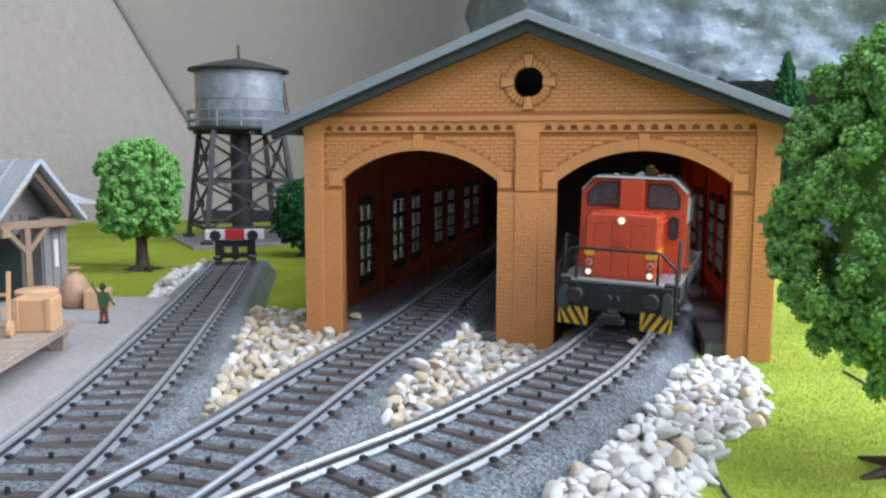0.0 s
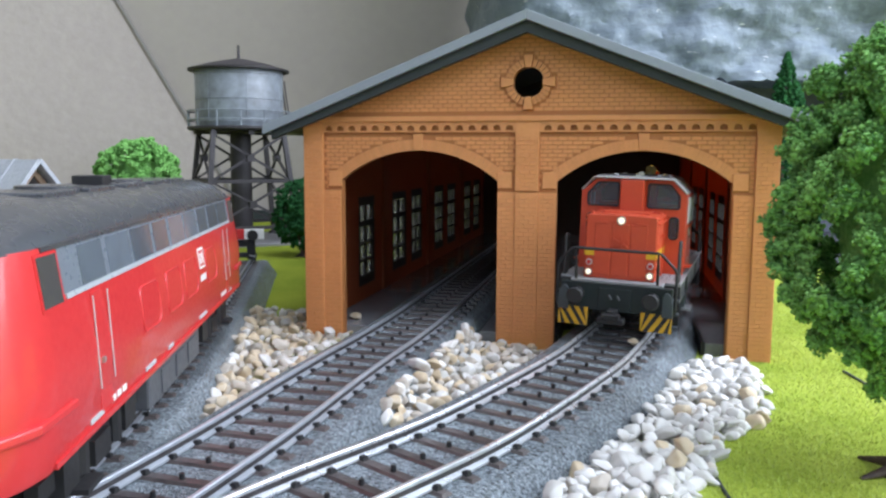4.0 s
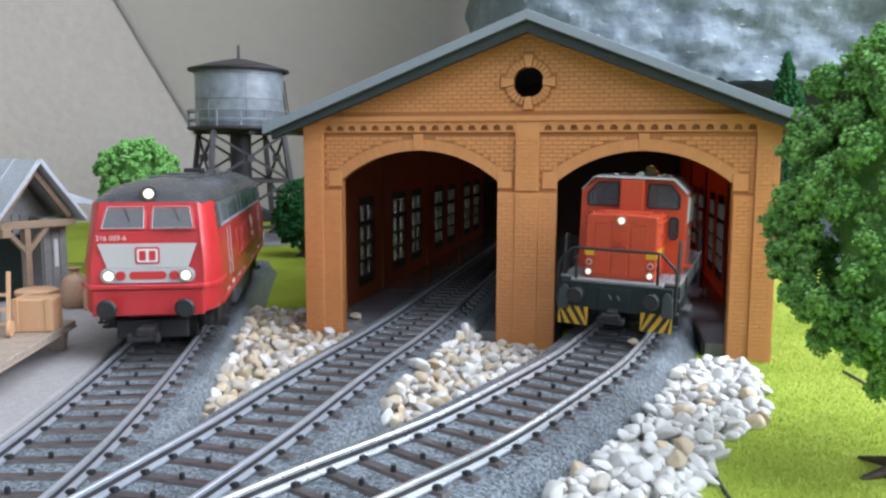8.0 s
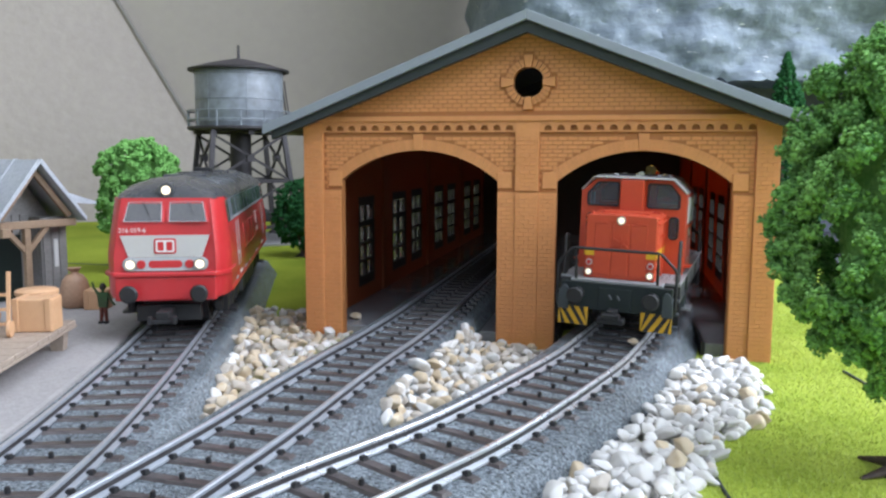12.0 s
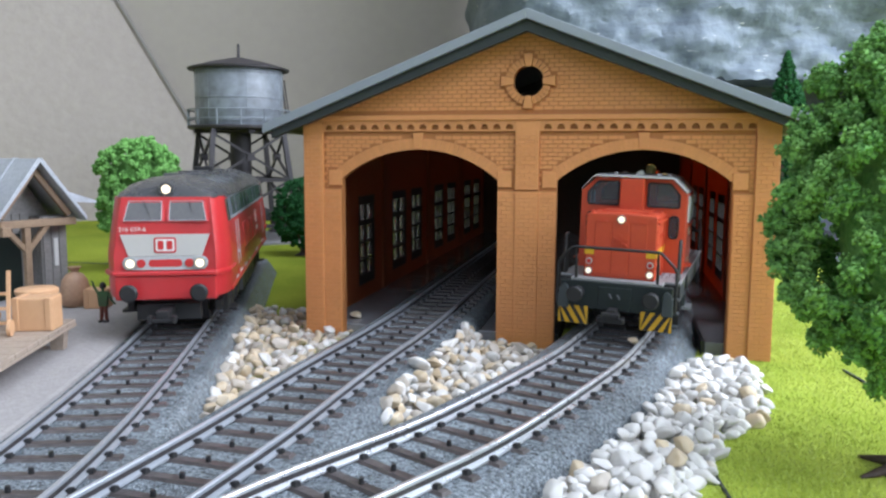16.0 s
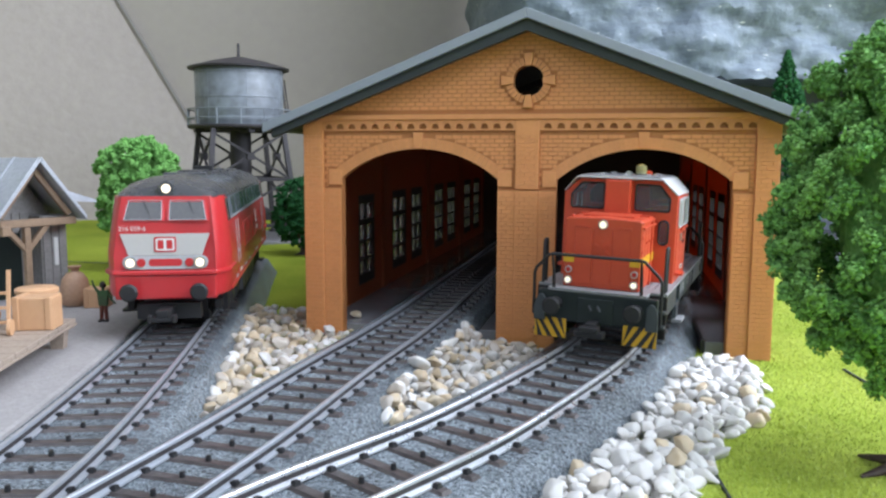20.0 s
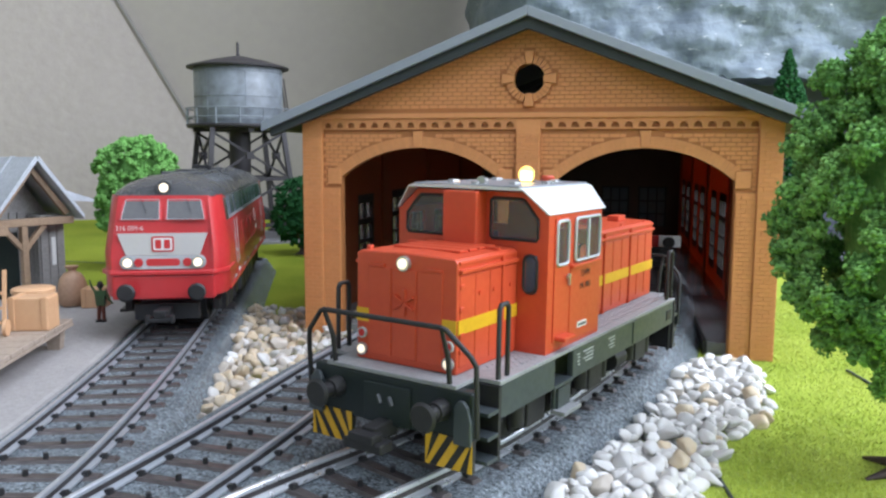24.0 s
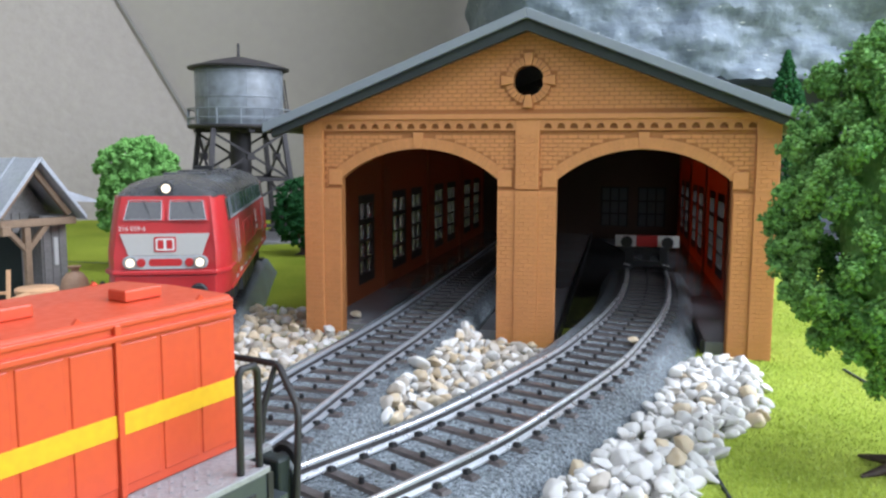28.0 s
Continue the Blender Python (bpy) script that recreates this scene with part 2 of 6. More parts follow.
FIGURE_BROWN = mat("red_brown_figure_paint", (0.16, 0.045, 0.03), 0.6)
FIGURE_DARK = mat("dark_figure_paint", (0.02, 0.017, 0.017), 0.6)
PANE = glass("clear_shed_pane", (0.5, 0.5, 0.5), 0.1, 0.64)
milk = PANE.node_tree.nodes.new("ShaderNodeBsdfTranslucent")
milk.inputs["Color"].default_value = (0.5, 0.5, 0.5, 1)
PANE.node_tree.links.new(milk.outputs[0], PANE.node_tree.nodes["Mix Shader"].inputs[1])
CAB_GLASS = glass("tinted_cab_pane", (0.17, 0.18, 0.205), 0.04, 0.74)
BEACON_DOME = glass("amber_beacon_dome", (0.62, 0.60, 0.34), 0.15, 0.5)
BEACON_BACK = mat("pale_beacon_reflector", (0.42, 0.42, 0.24), 0.4)
haze = BEACON_DOME.node_tree.nodes.new("ShaderNodeBsdfTranslucent")
haze.inputs["Color"].default_value = (0.80, 0.74, 0.42, 1)
BEACON_DOME.node_tree.links.new(haze.outputs[0], BEACON_DOME.node_tree.nodes["Mix Shader"].inputs[1])
DESK_BLUE = mat("dark_blue_cab_fittings", (0.03, 0.07, 0.14), 0.5, second=(0.06, 0.08, 0.10), coarse=120)


def rock_material():
    """Brushed blue-grey paint with long strokes, dark hollows and dry white flecks."""
    m = mat("blue_grey_painted_rock", (0.185, 0.225, 0.265), 0.6, second=(0.145, 0.18, 0.215), coarse=12, fine=70, amount=0.9, bump=0.55, bump_scale=120)
    nt = m.node_tree
    n, link = nt.nodes, nt.links.new
    b = n["Principled BSDF"]
    n["Bump"].inputs["Distance"].default_value = 0.004
    tc = n.new("ShaderNodeTexCoord")
    for scale, turn, detail, warp, lo, hi, colour, share in (((45, 45, 210), 24, 8, 0.5, 0.46, 0.62, (0.25, 0.29, 0.33), 0.45), ((30, 30, 150), -18, 8, 0.7, 0.50, 0.66, (0.095, 0.115, 0.135), 0.4),
                                                             ((10, 10, 14), 12, 6, 0.5, 0.55, 0.68, (0.30, 0.34, 0.375), 0.35), ((80, 80, 210), 30, 4, 0.4, 0.68, 0.71, (0.60, 0.61, 0.61), 0.85)):
        mp, no, cr, mx, sh = (n.new("ShaderNode" + k) for k in ("Mapping", "TexNoise", "MapRange", "Mix", "Math"))
        mp.inputs["Scale"].default_value = scale
        mp.inputs["Rotation"].default_value = (0, radians(turn), 0)
        no.inputs["Scale"].default_value, no.inputs["Detail"].default_value, no.inputs["Distortion"].default_value = 1.0, detail, warp
        cr.inputs["From Min"].default_value, cr.inputs["From Max"].default_value, cr.inputs["To Max"].default_value = lo, hi, share
        mx.data_type = "RGBA"
        mx.inputs[7].default_value = (*colour, 1)
        link(tc.outputs["Object"], mp.inputs["Vector"])
        link(mp.outputs[0], no.inputs["Vector"])
        link(no.outputs["Fac"], cr.inputs["Value"])
        link(cr.outputs[0], mx.inputs[0])
        link(b.inputs["Base Color"].links[0].from_socket, mx.inputs[6])
        link(mx.outputs[2], b.inputs["Base Color"])
        nt.nodes.remove(sh)
    return m


ROCK = rock_material()


# ---- mesh helpers: all sizes in millimetres ----
def quad(bm, pts):
    return bm.faces.new([bm.verts.new(p) for p in pts])


def box(bm, x0, x1, y0, y1, z0, z1):
    v = [bm.verts.new((x, y, z)) for z in (z0, z1) for x, y in ((x0, y0), (x1, y0), (x1, y1), (x0, y1))]
    for f in ((3, 2, 1, 0), (4, 5, 6, 7), (0, 1, 5, 4), (1, 2, 6, 5), (2, 3, 7, 6), (3, 0, 4, 7)):
        bm.faces.new([v[i] for i in f])
    return bm


def hexa(bm, low, high):
    """A block between two quads with the corners in the same order."""
    v = [bm.verts.new(p) for p in (*low, *high)]
    for f in ((3, 2, 1, 0), (4, 5, 6, 7), (0, 1, 5, 4), (1, 2, 6, 5), (2, 3, 7, 6), (3, 0, 4, 7)):
        bm.faces.new([v[i] for i in f])
    return bm


def prism(bm, poly, axis, a, b):
    """A polygon swept from a to b along an axis; its two numbers are the other two axes in order."""
    def put(u, v, w):
        return {"x": (w, u, v), "y": (u, w, v), "z": (u, v, w)}[axis]
    lo, hi = [bm.verts.new(put(*p, a)) for p in poly], [bm.verts.new(put(*p, b)) for p in poly]
    bm.faces.new(lo[::-1])
    bm.faces.new(hi)
    for i in range(len(poly)):
        j = (i + 1) % len(poly)
        bm.faces.new((lo[i], lo[j], hi[j], hi[i]))
    return bm


def rod(bm, p, q, r, r2=None, n=10):
    """A round bar from p to q."""
    p, q = Vector(p), Vector(q)
    d = (q - p).normalized()
    e = d.cross(Vector((0, 0, 1)) if abs(d.z) < 0.9 else Vector((1, 0, 0))).normalized()
    g = d.cross(e)
    r2 = r if r2 is None else r2
    ring = [[bm.verts.new(c + (e * math.cos(k * 2 * math.pi / n) + g * math.sin(k * 2 * math.pi / n)) * s) for k in range(n)] for c, s in ((p, r), (q, r2))]
    for k in range(n):
        bm.faces.new((ring[0][k], ring[0][(k + 1) % n], ring[1][(k + 1) % n], ring[1][k]))
    bm.faces.new(ring[0][::-1])
    bm.faces.new(ring[1])
    return bm


def bar(bm, p, q, w, h):
    """A square bar from p to q."""
    p, q = Vector(p), Vector(q)
    d = (q - p).normalized()
    e = d.cross(Vector((0, 0, 1)) if abs(d.z) < 0.95 else Vector((1, 0, 0))).normalized() * w / 2
    g = d.cross(e).normalized() * h / 2
    return hexa(bm, [p - e - g, p + e - g, p + e + g, p - e + g], [q - e - g, q + e - g, q + e + g, q - e + g])


def tube(bm, pts, r, n=6):
    """A bent round bar through the points; a ring where the last point is the first."""
    p = [Vector(q) for q in pts]
    ring = (p[0] - p[-1]).length < 1e-6
    if ring:
        p = p[:-1]
    m = len(p)
    rings, side = [], None
    for i in range(m):
        d0 = (p[i] - p[i - 1]).normalized() if ring or i else None
        d1 = (p[(i + 1) % m] - p[i]).normalized() if ring or i < m - 1 else None
        d0, d1 = d0 or d1, d1 or d0
        d = (d0 + d1).normalized()
        if side is None:
            side = d.cross(Vector((0, 0, 1)) if abs(d.z) < 0.9 else Vector((1, 0, 0)))
        side = (side - d * side.dot(d)).normalized()
        up = d.cross(side)
        rings.append([bm.verts.new(p[i] + (side * math.cos(k * 2 * math.pi / n) + up * math.sin(k * 2 * math.pi / n)) * r) for k in range(n)])
    for i in range(m if ring else m - 1):
        e, g = rings[i], rings[(i + 1) % m]
        for k in range(n):
            bm.faces.new((e[k], e[(k + 1) % n], g[(k + 1) % n], g[k]))
    if not ring:
        bm.faces.new(rings[0][::-1])
        bm.faces.new(rings[-1])
    return bm


def turned(bm, profile, n=24, centre=(0, 0)):
    """A turned shape from (radius, height) pairs."""
    rings = []
    for r, z in profile:
        rings.append([bm.verts.new((centre[0] + r * math.cos(k * 2 * math.pi / n), centre[1] + r * math.sin(k * 2 * math.pi / n), z)) for k in range(n)])
    for a, b in zip(rings[:-1], rings[1:]):
        for k in range(n):
            bm.faces.new((a[k], a[(k + 1) % n], b[(k + 1) % n], b[k]))
    bm.faces.new(rings[0][::-1])
    bm.faces.new(rings[-1])
    return bm


def sheet_wall(bm, us, spans, put, v0, v1):
    """A wall in strips: spans(u) gives the (low, high) stretches of wall at u; put(u, v, z) its place."""
    def side(u, lo, hi, flip):
        q = [put(u, v0, lo), put(u, v1, lo), put(u, v1, hi), put(u, v0, hi)]
        quad(bm, q[::-1] if flip else q)
    for a, b in zip(us[:-1], us[1:]):
        sa, sb = spans(a + 1e-4), spans(b - 1e-4)
        for (l0, h0), (l1, h1) in zip(sa, sb):
            quad(bm, [put(a, v0, l0), put(b, v0, l1), put(b, v0, h1), put(a, v0, h0)])
            quad(bm, [put(a, v1, h0), put(b, v1, h1), put(b, v1, l1), put(a, v1, l0)])
            quad(bm, [put(a, v0, h0), put(b, v0, h1), put(b, v1, h1), put(a, v1, h0)])
            quad(bm, [put(a, v1, l0), put(b, v1, l1), put(b, v0, l1), put(a, v0, l0)])
    for u in us:
        left = spans(u - 1e-4) if u > us[0] else []
        right = spans(u + 1e-4) if u < us[-1] else []
        cuts = sorted({round(z, 4) for s in left + right for z in s})
        for lo, hi in zip(cuts[:-1], cuts[1:]):
            mid = (lo + hi) / 2
            inl, inr = any(a < mid < b for a, b in left), any(a < mid < b for a, b in right)
            if inl != inr and hi - lo > 0.02:
                side(u, lo, hi, inl)
    bmesh.ops.remove_doubles(bm, verts=bm.verts, dist=0.001)
    return bm


def finish(bm, name, material, smooth=None, fix=False):
    if fix:
        bmesh.ops.recalc_face_normals(bm, faces=bm.faces)
    me = bpy.data.meshes.new(name)
    bm.to_mesh(me)
    bm.free()
    me.transform(Matrix.Scale(MM, 4))
    me.materials.append(material)
    if smooth is not None:
        me.polygons.foreach_set("use_smooth", [True] * len(me.polygons))
        me.set_sharp_from_angle(angle=radians(smooth))
    return me


def part(name, bm, material, parent=None, label="", smooth=None, bevel=0.0, at=None, fix=False):
    ob = new(name, finish(bm, name, material, smooth, fix))
    ob.parent = parent
    if at is not None:
        ob.location = Vector(at) * MM
    if label:
        ob["label"] = label
    if bevel:
        b = ob.modifiers.new("edge", "BEVEL")
        b.width, b.segments, b.limit_method, b.angle_limit = bevel * MM, 2, "ANGLE", radians(40)
    return ob


def piece(name, mesh, parent, m=None):
    ob = new(name, mesh)
    ob.parent = parent
    if m is not None:
        ob.matrix_basis = m
    return ob


def thing(name, label, category, x=0, y=0, z=0, turn=0, group="", kind=""):
    ob = new(name)
    ob.empty_display_size = 0.01
    ob.matrix_basis = pose(x * MM, y * MM, z * MM, 0, 0, turn)
    return tagged(ob, label, category, group, kind)


def mm(x, y, z, rx=0, ry=0, rz=0):
    return pose(x * MM, y * MM, z * MM, rx, ry, rz)


B = bmesh.new


# ---- large structure: the room and the layout's ground ----
def room():
    bm = B()
    n = 60
    grid = [[bm.verts.new((-1150 + 1830 * i / n, -420 + 1175 * j / n, 0)) for j in range(n + 1)] for i in range(n + 1)]
    for i in range(n):
        for j in range(n):
            bm.faces.new((grid[i][j], grid[i + 1][j], grid[i + 1][j + 1], grid[i][j + 1]))
    rim = [(-1150, -420), (680, -420), (680, 755), (-1150, 755)]
    for (x0, y0), (x1, y1) in zip(rim, rim[1:] + rim[:1]):
        quad(bm, [(x0, y0, -20), (x1, y1, -20), (x1, y1, 0), (x0, y0, 0)])
    quad(bm, [(-1150, -420, -20), (-1150, 755, -20), (680, 755, -20), (680, -420, -20)])
    tagged(part("ground", bm, GRASS), "yellow-green grass mat covering the layout board", "ground", kind="structure")
    legs = B()
    for x in (-1080, 630):
        for y in (-360, 690):
            box(legs, x - 25, x + 25, y - 25, y + 25, -750, -20)
    tagged(part("baseboard_legs", legs, WOOD), "square timber legs under the layout board", "legs", kind="structure")
    b = box(B(), -1500, 750, -1150, 1000, -790, -750)
    tagged(part("floor", b, ROOM_FLOOR), "brown floor of the room", "floor", kind="structure")

    def ceiling_spans(x):
        return [(-1150, -440), (440, 1000)] if -30 < x < 750 else [(-1150, 1000)]
    b = sheet_wall(B(), [-1500, -30, 750, 751], ceiling_spans, lambda u, v, z: (u, z, v), 1500, 1540)
    tagged(part("ceiling", b, ROOM_WHITE, fix=True), "off-white ceiling of the room with a roof window", "ceiling", kind="structure")
    # gable wall behind the layout and the lighter sloping wall that meets it along a leaning edge
    b = box(B(), -1500, 750, 762, 800, -750, 1500)
    tagged(part("wall_north", b, PLASTER_GREY), "smooth grey-beige wall behind the layout", "wall", kind="structure")
    foot, top = Vector((-165.5, 760, -40)), Vector((-1052.5, 760, 1500))
    side = Vector((-1, -0.35, 0)) * 900
    back = Vector((0, 30, 0))
    b = hexa(B(), [foot, foot + side, foot + side + back, foot + back], [top, top + side, top + side + back, top + back])
    tagged(part("wall_slope", b, PLASTER, fix=True), "rough beige plaster of the leaning side wall", "wall", kind="structure")
    b = bar(B(), foot + Vector((2, -2, 0)), top + Vector((2, -2, 0)), 2.6, 2)
    tagged(part("wall_edge_trim", b, WALL_JOINT), "thin dark grey joint strip where two walls meet", "trim", kind="structure")
    b = box(B(), -1540, -1500, -1150, 1000, -750, 1500)
    tagged(part("wall_west", b, ROOM_WHITE), "off-white room wall", "wall", kind="structure")

    def side_spans(y):
        return [(-750, 100), (840, 1500)] if -510 < y < 630 else [(-750, 1500)]
    b = sheet_wall(B(), [-1150, -510, 630, 1000], side_spans, lambda u, v, z: (v, u, z), 700, 750)
    tagged(part("wall_east", b, ROOM_WHITE, fix=True), "off-white room wall with a wide window", "wall", kind="structure")

    def rear_spans(x):
        return [(-750, 560), (1440, 1500)] if -1080 < x < 400 else [(-750, 1500)]
    b = sheet_wall(B(), [-1500, -1080, 400, 750], rear_spans, lambda u, v, z: (u, v, z), -1150, -1100)
    tagged(part("wall_south", b, ROOM_WHITE, fix=True), "off-white room wall with a window behind the viewer", "wall", kind="structure")
    # dark strip for the shaded gap where the ground stops short of the wall
    b = box(B(), -1150, 680, 748, 760, 0.2, 9)
    tagged(part("baseboard", b, DARK_SHADE_JOINT), "dark strip for the shaded gap along the foot of the wall", "strip", kind="structure")
    # mat added over the grass to carry the weaker light at the back left
    b = box(B(), -430, -47, 303, 747, 0.03, 0.4)
    tagged(part("ground_mat", b, GRASS_DIM), "grass mat behind the platform, coloured darker olive for weaker light", "ground", kind="structure")
    # seams between the grass mats
    for k, (p, q, w) in enumerate((((-207, 433), (-128, 417), 1.6), ((112, 216), (109, 150), 0.7), ((51.5, 148), (49, 122), 0.5))):
        b = bar(B(), (*p, 0.3), (*q, 0.3), w, 0.6)
        tagged(part("ground_seam", b, DARK_SHADE_JOINT), "dark seam between two grass mats", "seam", kind="structure")


def rock_face():
    bm = B()
    nx, nz = 150, 90
    rows = []
    for i in range(nx + 1):
        x = 30 + 640 * i / nx
        low = 113 + 5 * noise.noise((x * 0.045, 1, 2)) + 3 * noise.noise((x * 0.17, 4, 2))
        col = []
        for j in range(nz + 1):
            z = low + (520 - low) * (j / nz) ** 1.25
            p = Vector((x * 0.011, z * 0.017, 3))
            y = 550 + 15 * noise.fractal(p, 0.9, 2.1, 5) + 6 * noise.ridged_multi_fractal(p * 2.3 + Vector((0, 0, 5)), 0.8, 2.2, 4, 1.0, 2.0) - (z - 100) * 0.08
            edge = max(0, 1 - i / 7)
            xx = x + (6 * noise.noise((z * 0.05, 9, 0)) - 8 * (z / 500)) * edge
            col.append(bm.verts.new((xx, y + 60 * edge ** 2, z)))
        rows.append(col)
    for i in range(nx):
        for j in range(nz):
            bm.faces.new((rows[i][j], rows[i + 1][j], rows[i + 1][j + 1], rows[i][j + 1]))
    # the underside runs back into the hill
    for i in range(nx):
        a, b = rows[i][0], rows[i + 1][0]
        q = [bm.verts.new((v.co.x, 745, v.co.z + 6)) for v in (a, b)]
        bm.faces.new((a, q[0], q[1], b))
    for j in range(nz):
        a, b = rows[0][j], rows[0][j + 1]
        q = [bm.verts.new((v.co.x - 4, 758, v.co.z)) for v in (a, b)]
        bm.faces.new((a, b, q[1], q[0]))
    tagged(part("rock_face", bm, ROCK, smooth=50), "blue-grey painted plaster rock with white streaks", "rock", kind="structure")
    # unseen slab added so the grass throws no green light on the rock
    b = box(B(), 112, 676, 432, 745, 0.25, 0.9)
    tagged(part("ground_rubble", b, mat("dark_grey_bounce_slab", (0.07, 0.075, 0.085), 0.9, coarse=25, bump=1.0, bump_scale=200)), "unseen dark grey slab added beneath the rock against green bounce", "ground", kind="structure")
    # backing wall, coloured dark to give the shadow below the rock
    b = box(B(), 45, 670, 640, 700, 0, 128)
    tagged(part("rock_recess_wall", b, mat("recess_shade", (0.12, 0.135, 0.16), 0.8, coarse=20)), "wall coloured dark for the shade beneath the overhanging rock", "wall", kind="structure")


# ---- engine shed ----
HALF, DEEP, EAVE = 71.5, 335.0, 70.0
BAY, ARCH_HALF, SPRING, RISE = 34.15, 25.15, 52.0, 9.3
ARCH_R = (ARCH_HALF ** 2 + RISE ** 2) / (2 * RISE)
OCULUS_Z, OCULUS_R = 81.7, 4.6


def rake(u):
    return 98.2 - 0.396 * abs(u)


def arch_z(u, grow=0.0):
    d = abs(abs(u) - BAY)
    r = ARCH_R + grow
    return SPRING + RISE - ARCH_R + math.sqrt(max(0.0, r * r - d * d))


def front_spans(u):
    low = arch_z(u) if abs(abs(u) - BAY) < ARCH_HALF else 0.0
    if abs(u) < OCULUS_R:
        h = math.sqrt(OCULUS_R ** 2 - u * u)
        return [(low, OCULUS_Z - h), (OCULUS_Z + h, rake(u))]
    return [(low, rake(u))]


def shed_window(parent, side, v0, v1, z0=12.5, z1=41.5):
    """One iron-framed window in a side wall: a top light over two columns of three panes."""
    x0, x1 = (side * 69.3, side * 70.9) if side > 0 else (side * 70.9, side * 69.3)
    mid = (v0 + v1) / 2

    def bars(v):
        if v < v0 + 0.9 or v > v1 - 0.9 or abs(v - mid) < 0.4:
            return [(z0 - 3, z1 + 2.5)]
        return [(z0 - 3, z0 + 0.8), (18.8, 19.6), (25.6, 26.4), (32.6, 34.6), (z1 - 0.8, z1 + 2.5)]
    b = sheet_wall(B(), [v0 - 1, v0 + 0.9, mid - 0.4, mid + 0.4, v1 - 0.9, v1 + 1], bars, lambda u, v, z: (v, u, z), x0 - 0.4, x1 + 0.4)
    bmesh.ops.recalc_face_normals(b, faces=b.faces)
    w = part("window", b, FRAME_DARK, parent, "dark iron-look window frame with small panes")
    xm = (x0 + x1) / 2
    for a, c in ((v0 + 0.9, mid - 0.4), (mid + 0.4, v1 - 0.9)):
        for lo, hi in ((z0 + 0.8, 18.8), (19.6, 25.6), (26.4, 32.6), (34.6, z1 - 0.8)):
            p = part("pane", box(B(), xm - 0.12, xm + 0.12, a, c, lo, hi), PANE, w)
            p.visible_shadow = False


def engine_shed():
    x, y, turn = SHED
    shed = thing("engine_shed", "ochre brick two-track engine shed with open arches and slate roof", "engine shed", x, y, 0, turn)
    us = {-HALF, HALF, 0.0}
    for s in (-1, 1):
        us |= {s * (BAY - ARCH_HALF), s * (BAY + ARCH_HALF)}
        us |= {s * (BAY + ARCH_HALF * k / 14) for k in range(-14, 15)}
    us |= {OCULUS_R * math.sin(k * math.pi / 20) for k in range(-10, 11)}
    us = sorted(us)
    us = [u for i, u in enumerate(us) if i == 0 or u - us[i - 1] > 1e-3]
    front = part("front_wall", sheet_wall(B(), us, front_spans, lambda u, v, z: (u, v, z), 0, 3), OCHRE_JOINT, shed, "ochre brick front with two segmental arches")
    # pilasters, pier steps and imposts stand proud of the brickwork
    for s in (-1, 1):
        part("corner_pilaster", box(B(), *sorted((s * 65.3, s * 71.9)), -1.1, 3, 0, EAVE), OCHRE, shed, bevel=0.15)
        part("pier_face", box(B(), *sorted((s * 59.6, s * 65.3)), -0.5, 0.2, 0, 48.6), OCHRE, shed, bevel=0.1)
        for u, out in ((BAY - ARCH_HALF - 2.2, 1), (BAY + ARCH_HALF + 2.2, -1)):
            part("impost", box(B(), s * u - 2.2, s * u + 2.2, -0.6, 0.3, 49.8, 54.8), OCHRE, shed, bevel=0.2)
        part("keystone", prism(B(), [(s * BAY - 1.3, 61.4), (s * BAY + 1.3, 61.4), (s * BAY + 1.6, 66.4), (s * BAY - 1.6, 66.4)], "y", -0.6, 0.3), OCHRE, shed, bevel=0.15)
        # voussoirs of the arch
        a_max = math.asin(ARCH_HALF / ARCH_R)
        zc = SPRING + RISE - ARCH_R
        for k in range(40):
            a0, a1 = -a_max + 2 * a_max * k / 40 + 0.0006, -a_max + 2 * a_max * (k + 1) / 40 - 0.0006
            poly = [(s * BAY + r * math.sin(a), zc + r * math.cos(a)) for r, a in ((ARCH_R, a0), (ARCH_R, a1), (ARCH_R + 3.4, a1), (ARCH_R + 3.4, a0))]
            part("voussoir", prism(B(), poly, "y", -0.3, 0.2), OCHRE, front, fix=True)
    part("centre_pilaster", box(B(), -3.6, 3.6, -1.0, 0.2, 49, EAVE), OCHRE, shed, bevel=0.15)
    part("centre_pier_face", box(B(), -9.0, 9.0, -0.6, 0.2, 0, 48.6), OCHRE, shed, bevel=0.1)
    part("centre_pier_rib", box(B(), -3.6, 3.6, -1.0, -0.55, 0, 48.6), OCHRE, shed, bevel=0.1)
    # cornice with a row of small arched corbels
    pitch = 3.86

    def corbel_spans(u):
        d = abs((u + 65.3 + pitch * 50) % pitch - pitch / 2)
        return [(66.9, 70.2)] if d > 1.15 else [(66.9, 67.4), (67.9 + math.sqrt(max(0, 1.15 ** 2 - d * d)), 70.2)]
    cu = sorted({round(k * pitch + o - 65.3, 3) for k in range(-1, 36) for o in [pitch / 2 + q for q in (-1.15, -1.05, -0.8, -0.45, 0, 0.45, 0.8, 1.05, 1.15)] if -65.3 < k * pitch + o - 65.3 < 65.3} | {-65.3, 65.3})
    part("corbel_table", sheet_wall(B(), cu, corbel_spans, lambda u, v, z: (u, v, z), -0.9, 0.1), OCHRE, shed)
    # darker ochre backing puts shade into the corbel recesses
    part("corbel_shadow_band", box(B(), -65.3, 65.3, -0.08, 0.1, 66.9, 70.2), mat("corbel_recess_shade", (0.36, 0.145, 0.042), 0.7), shed)
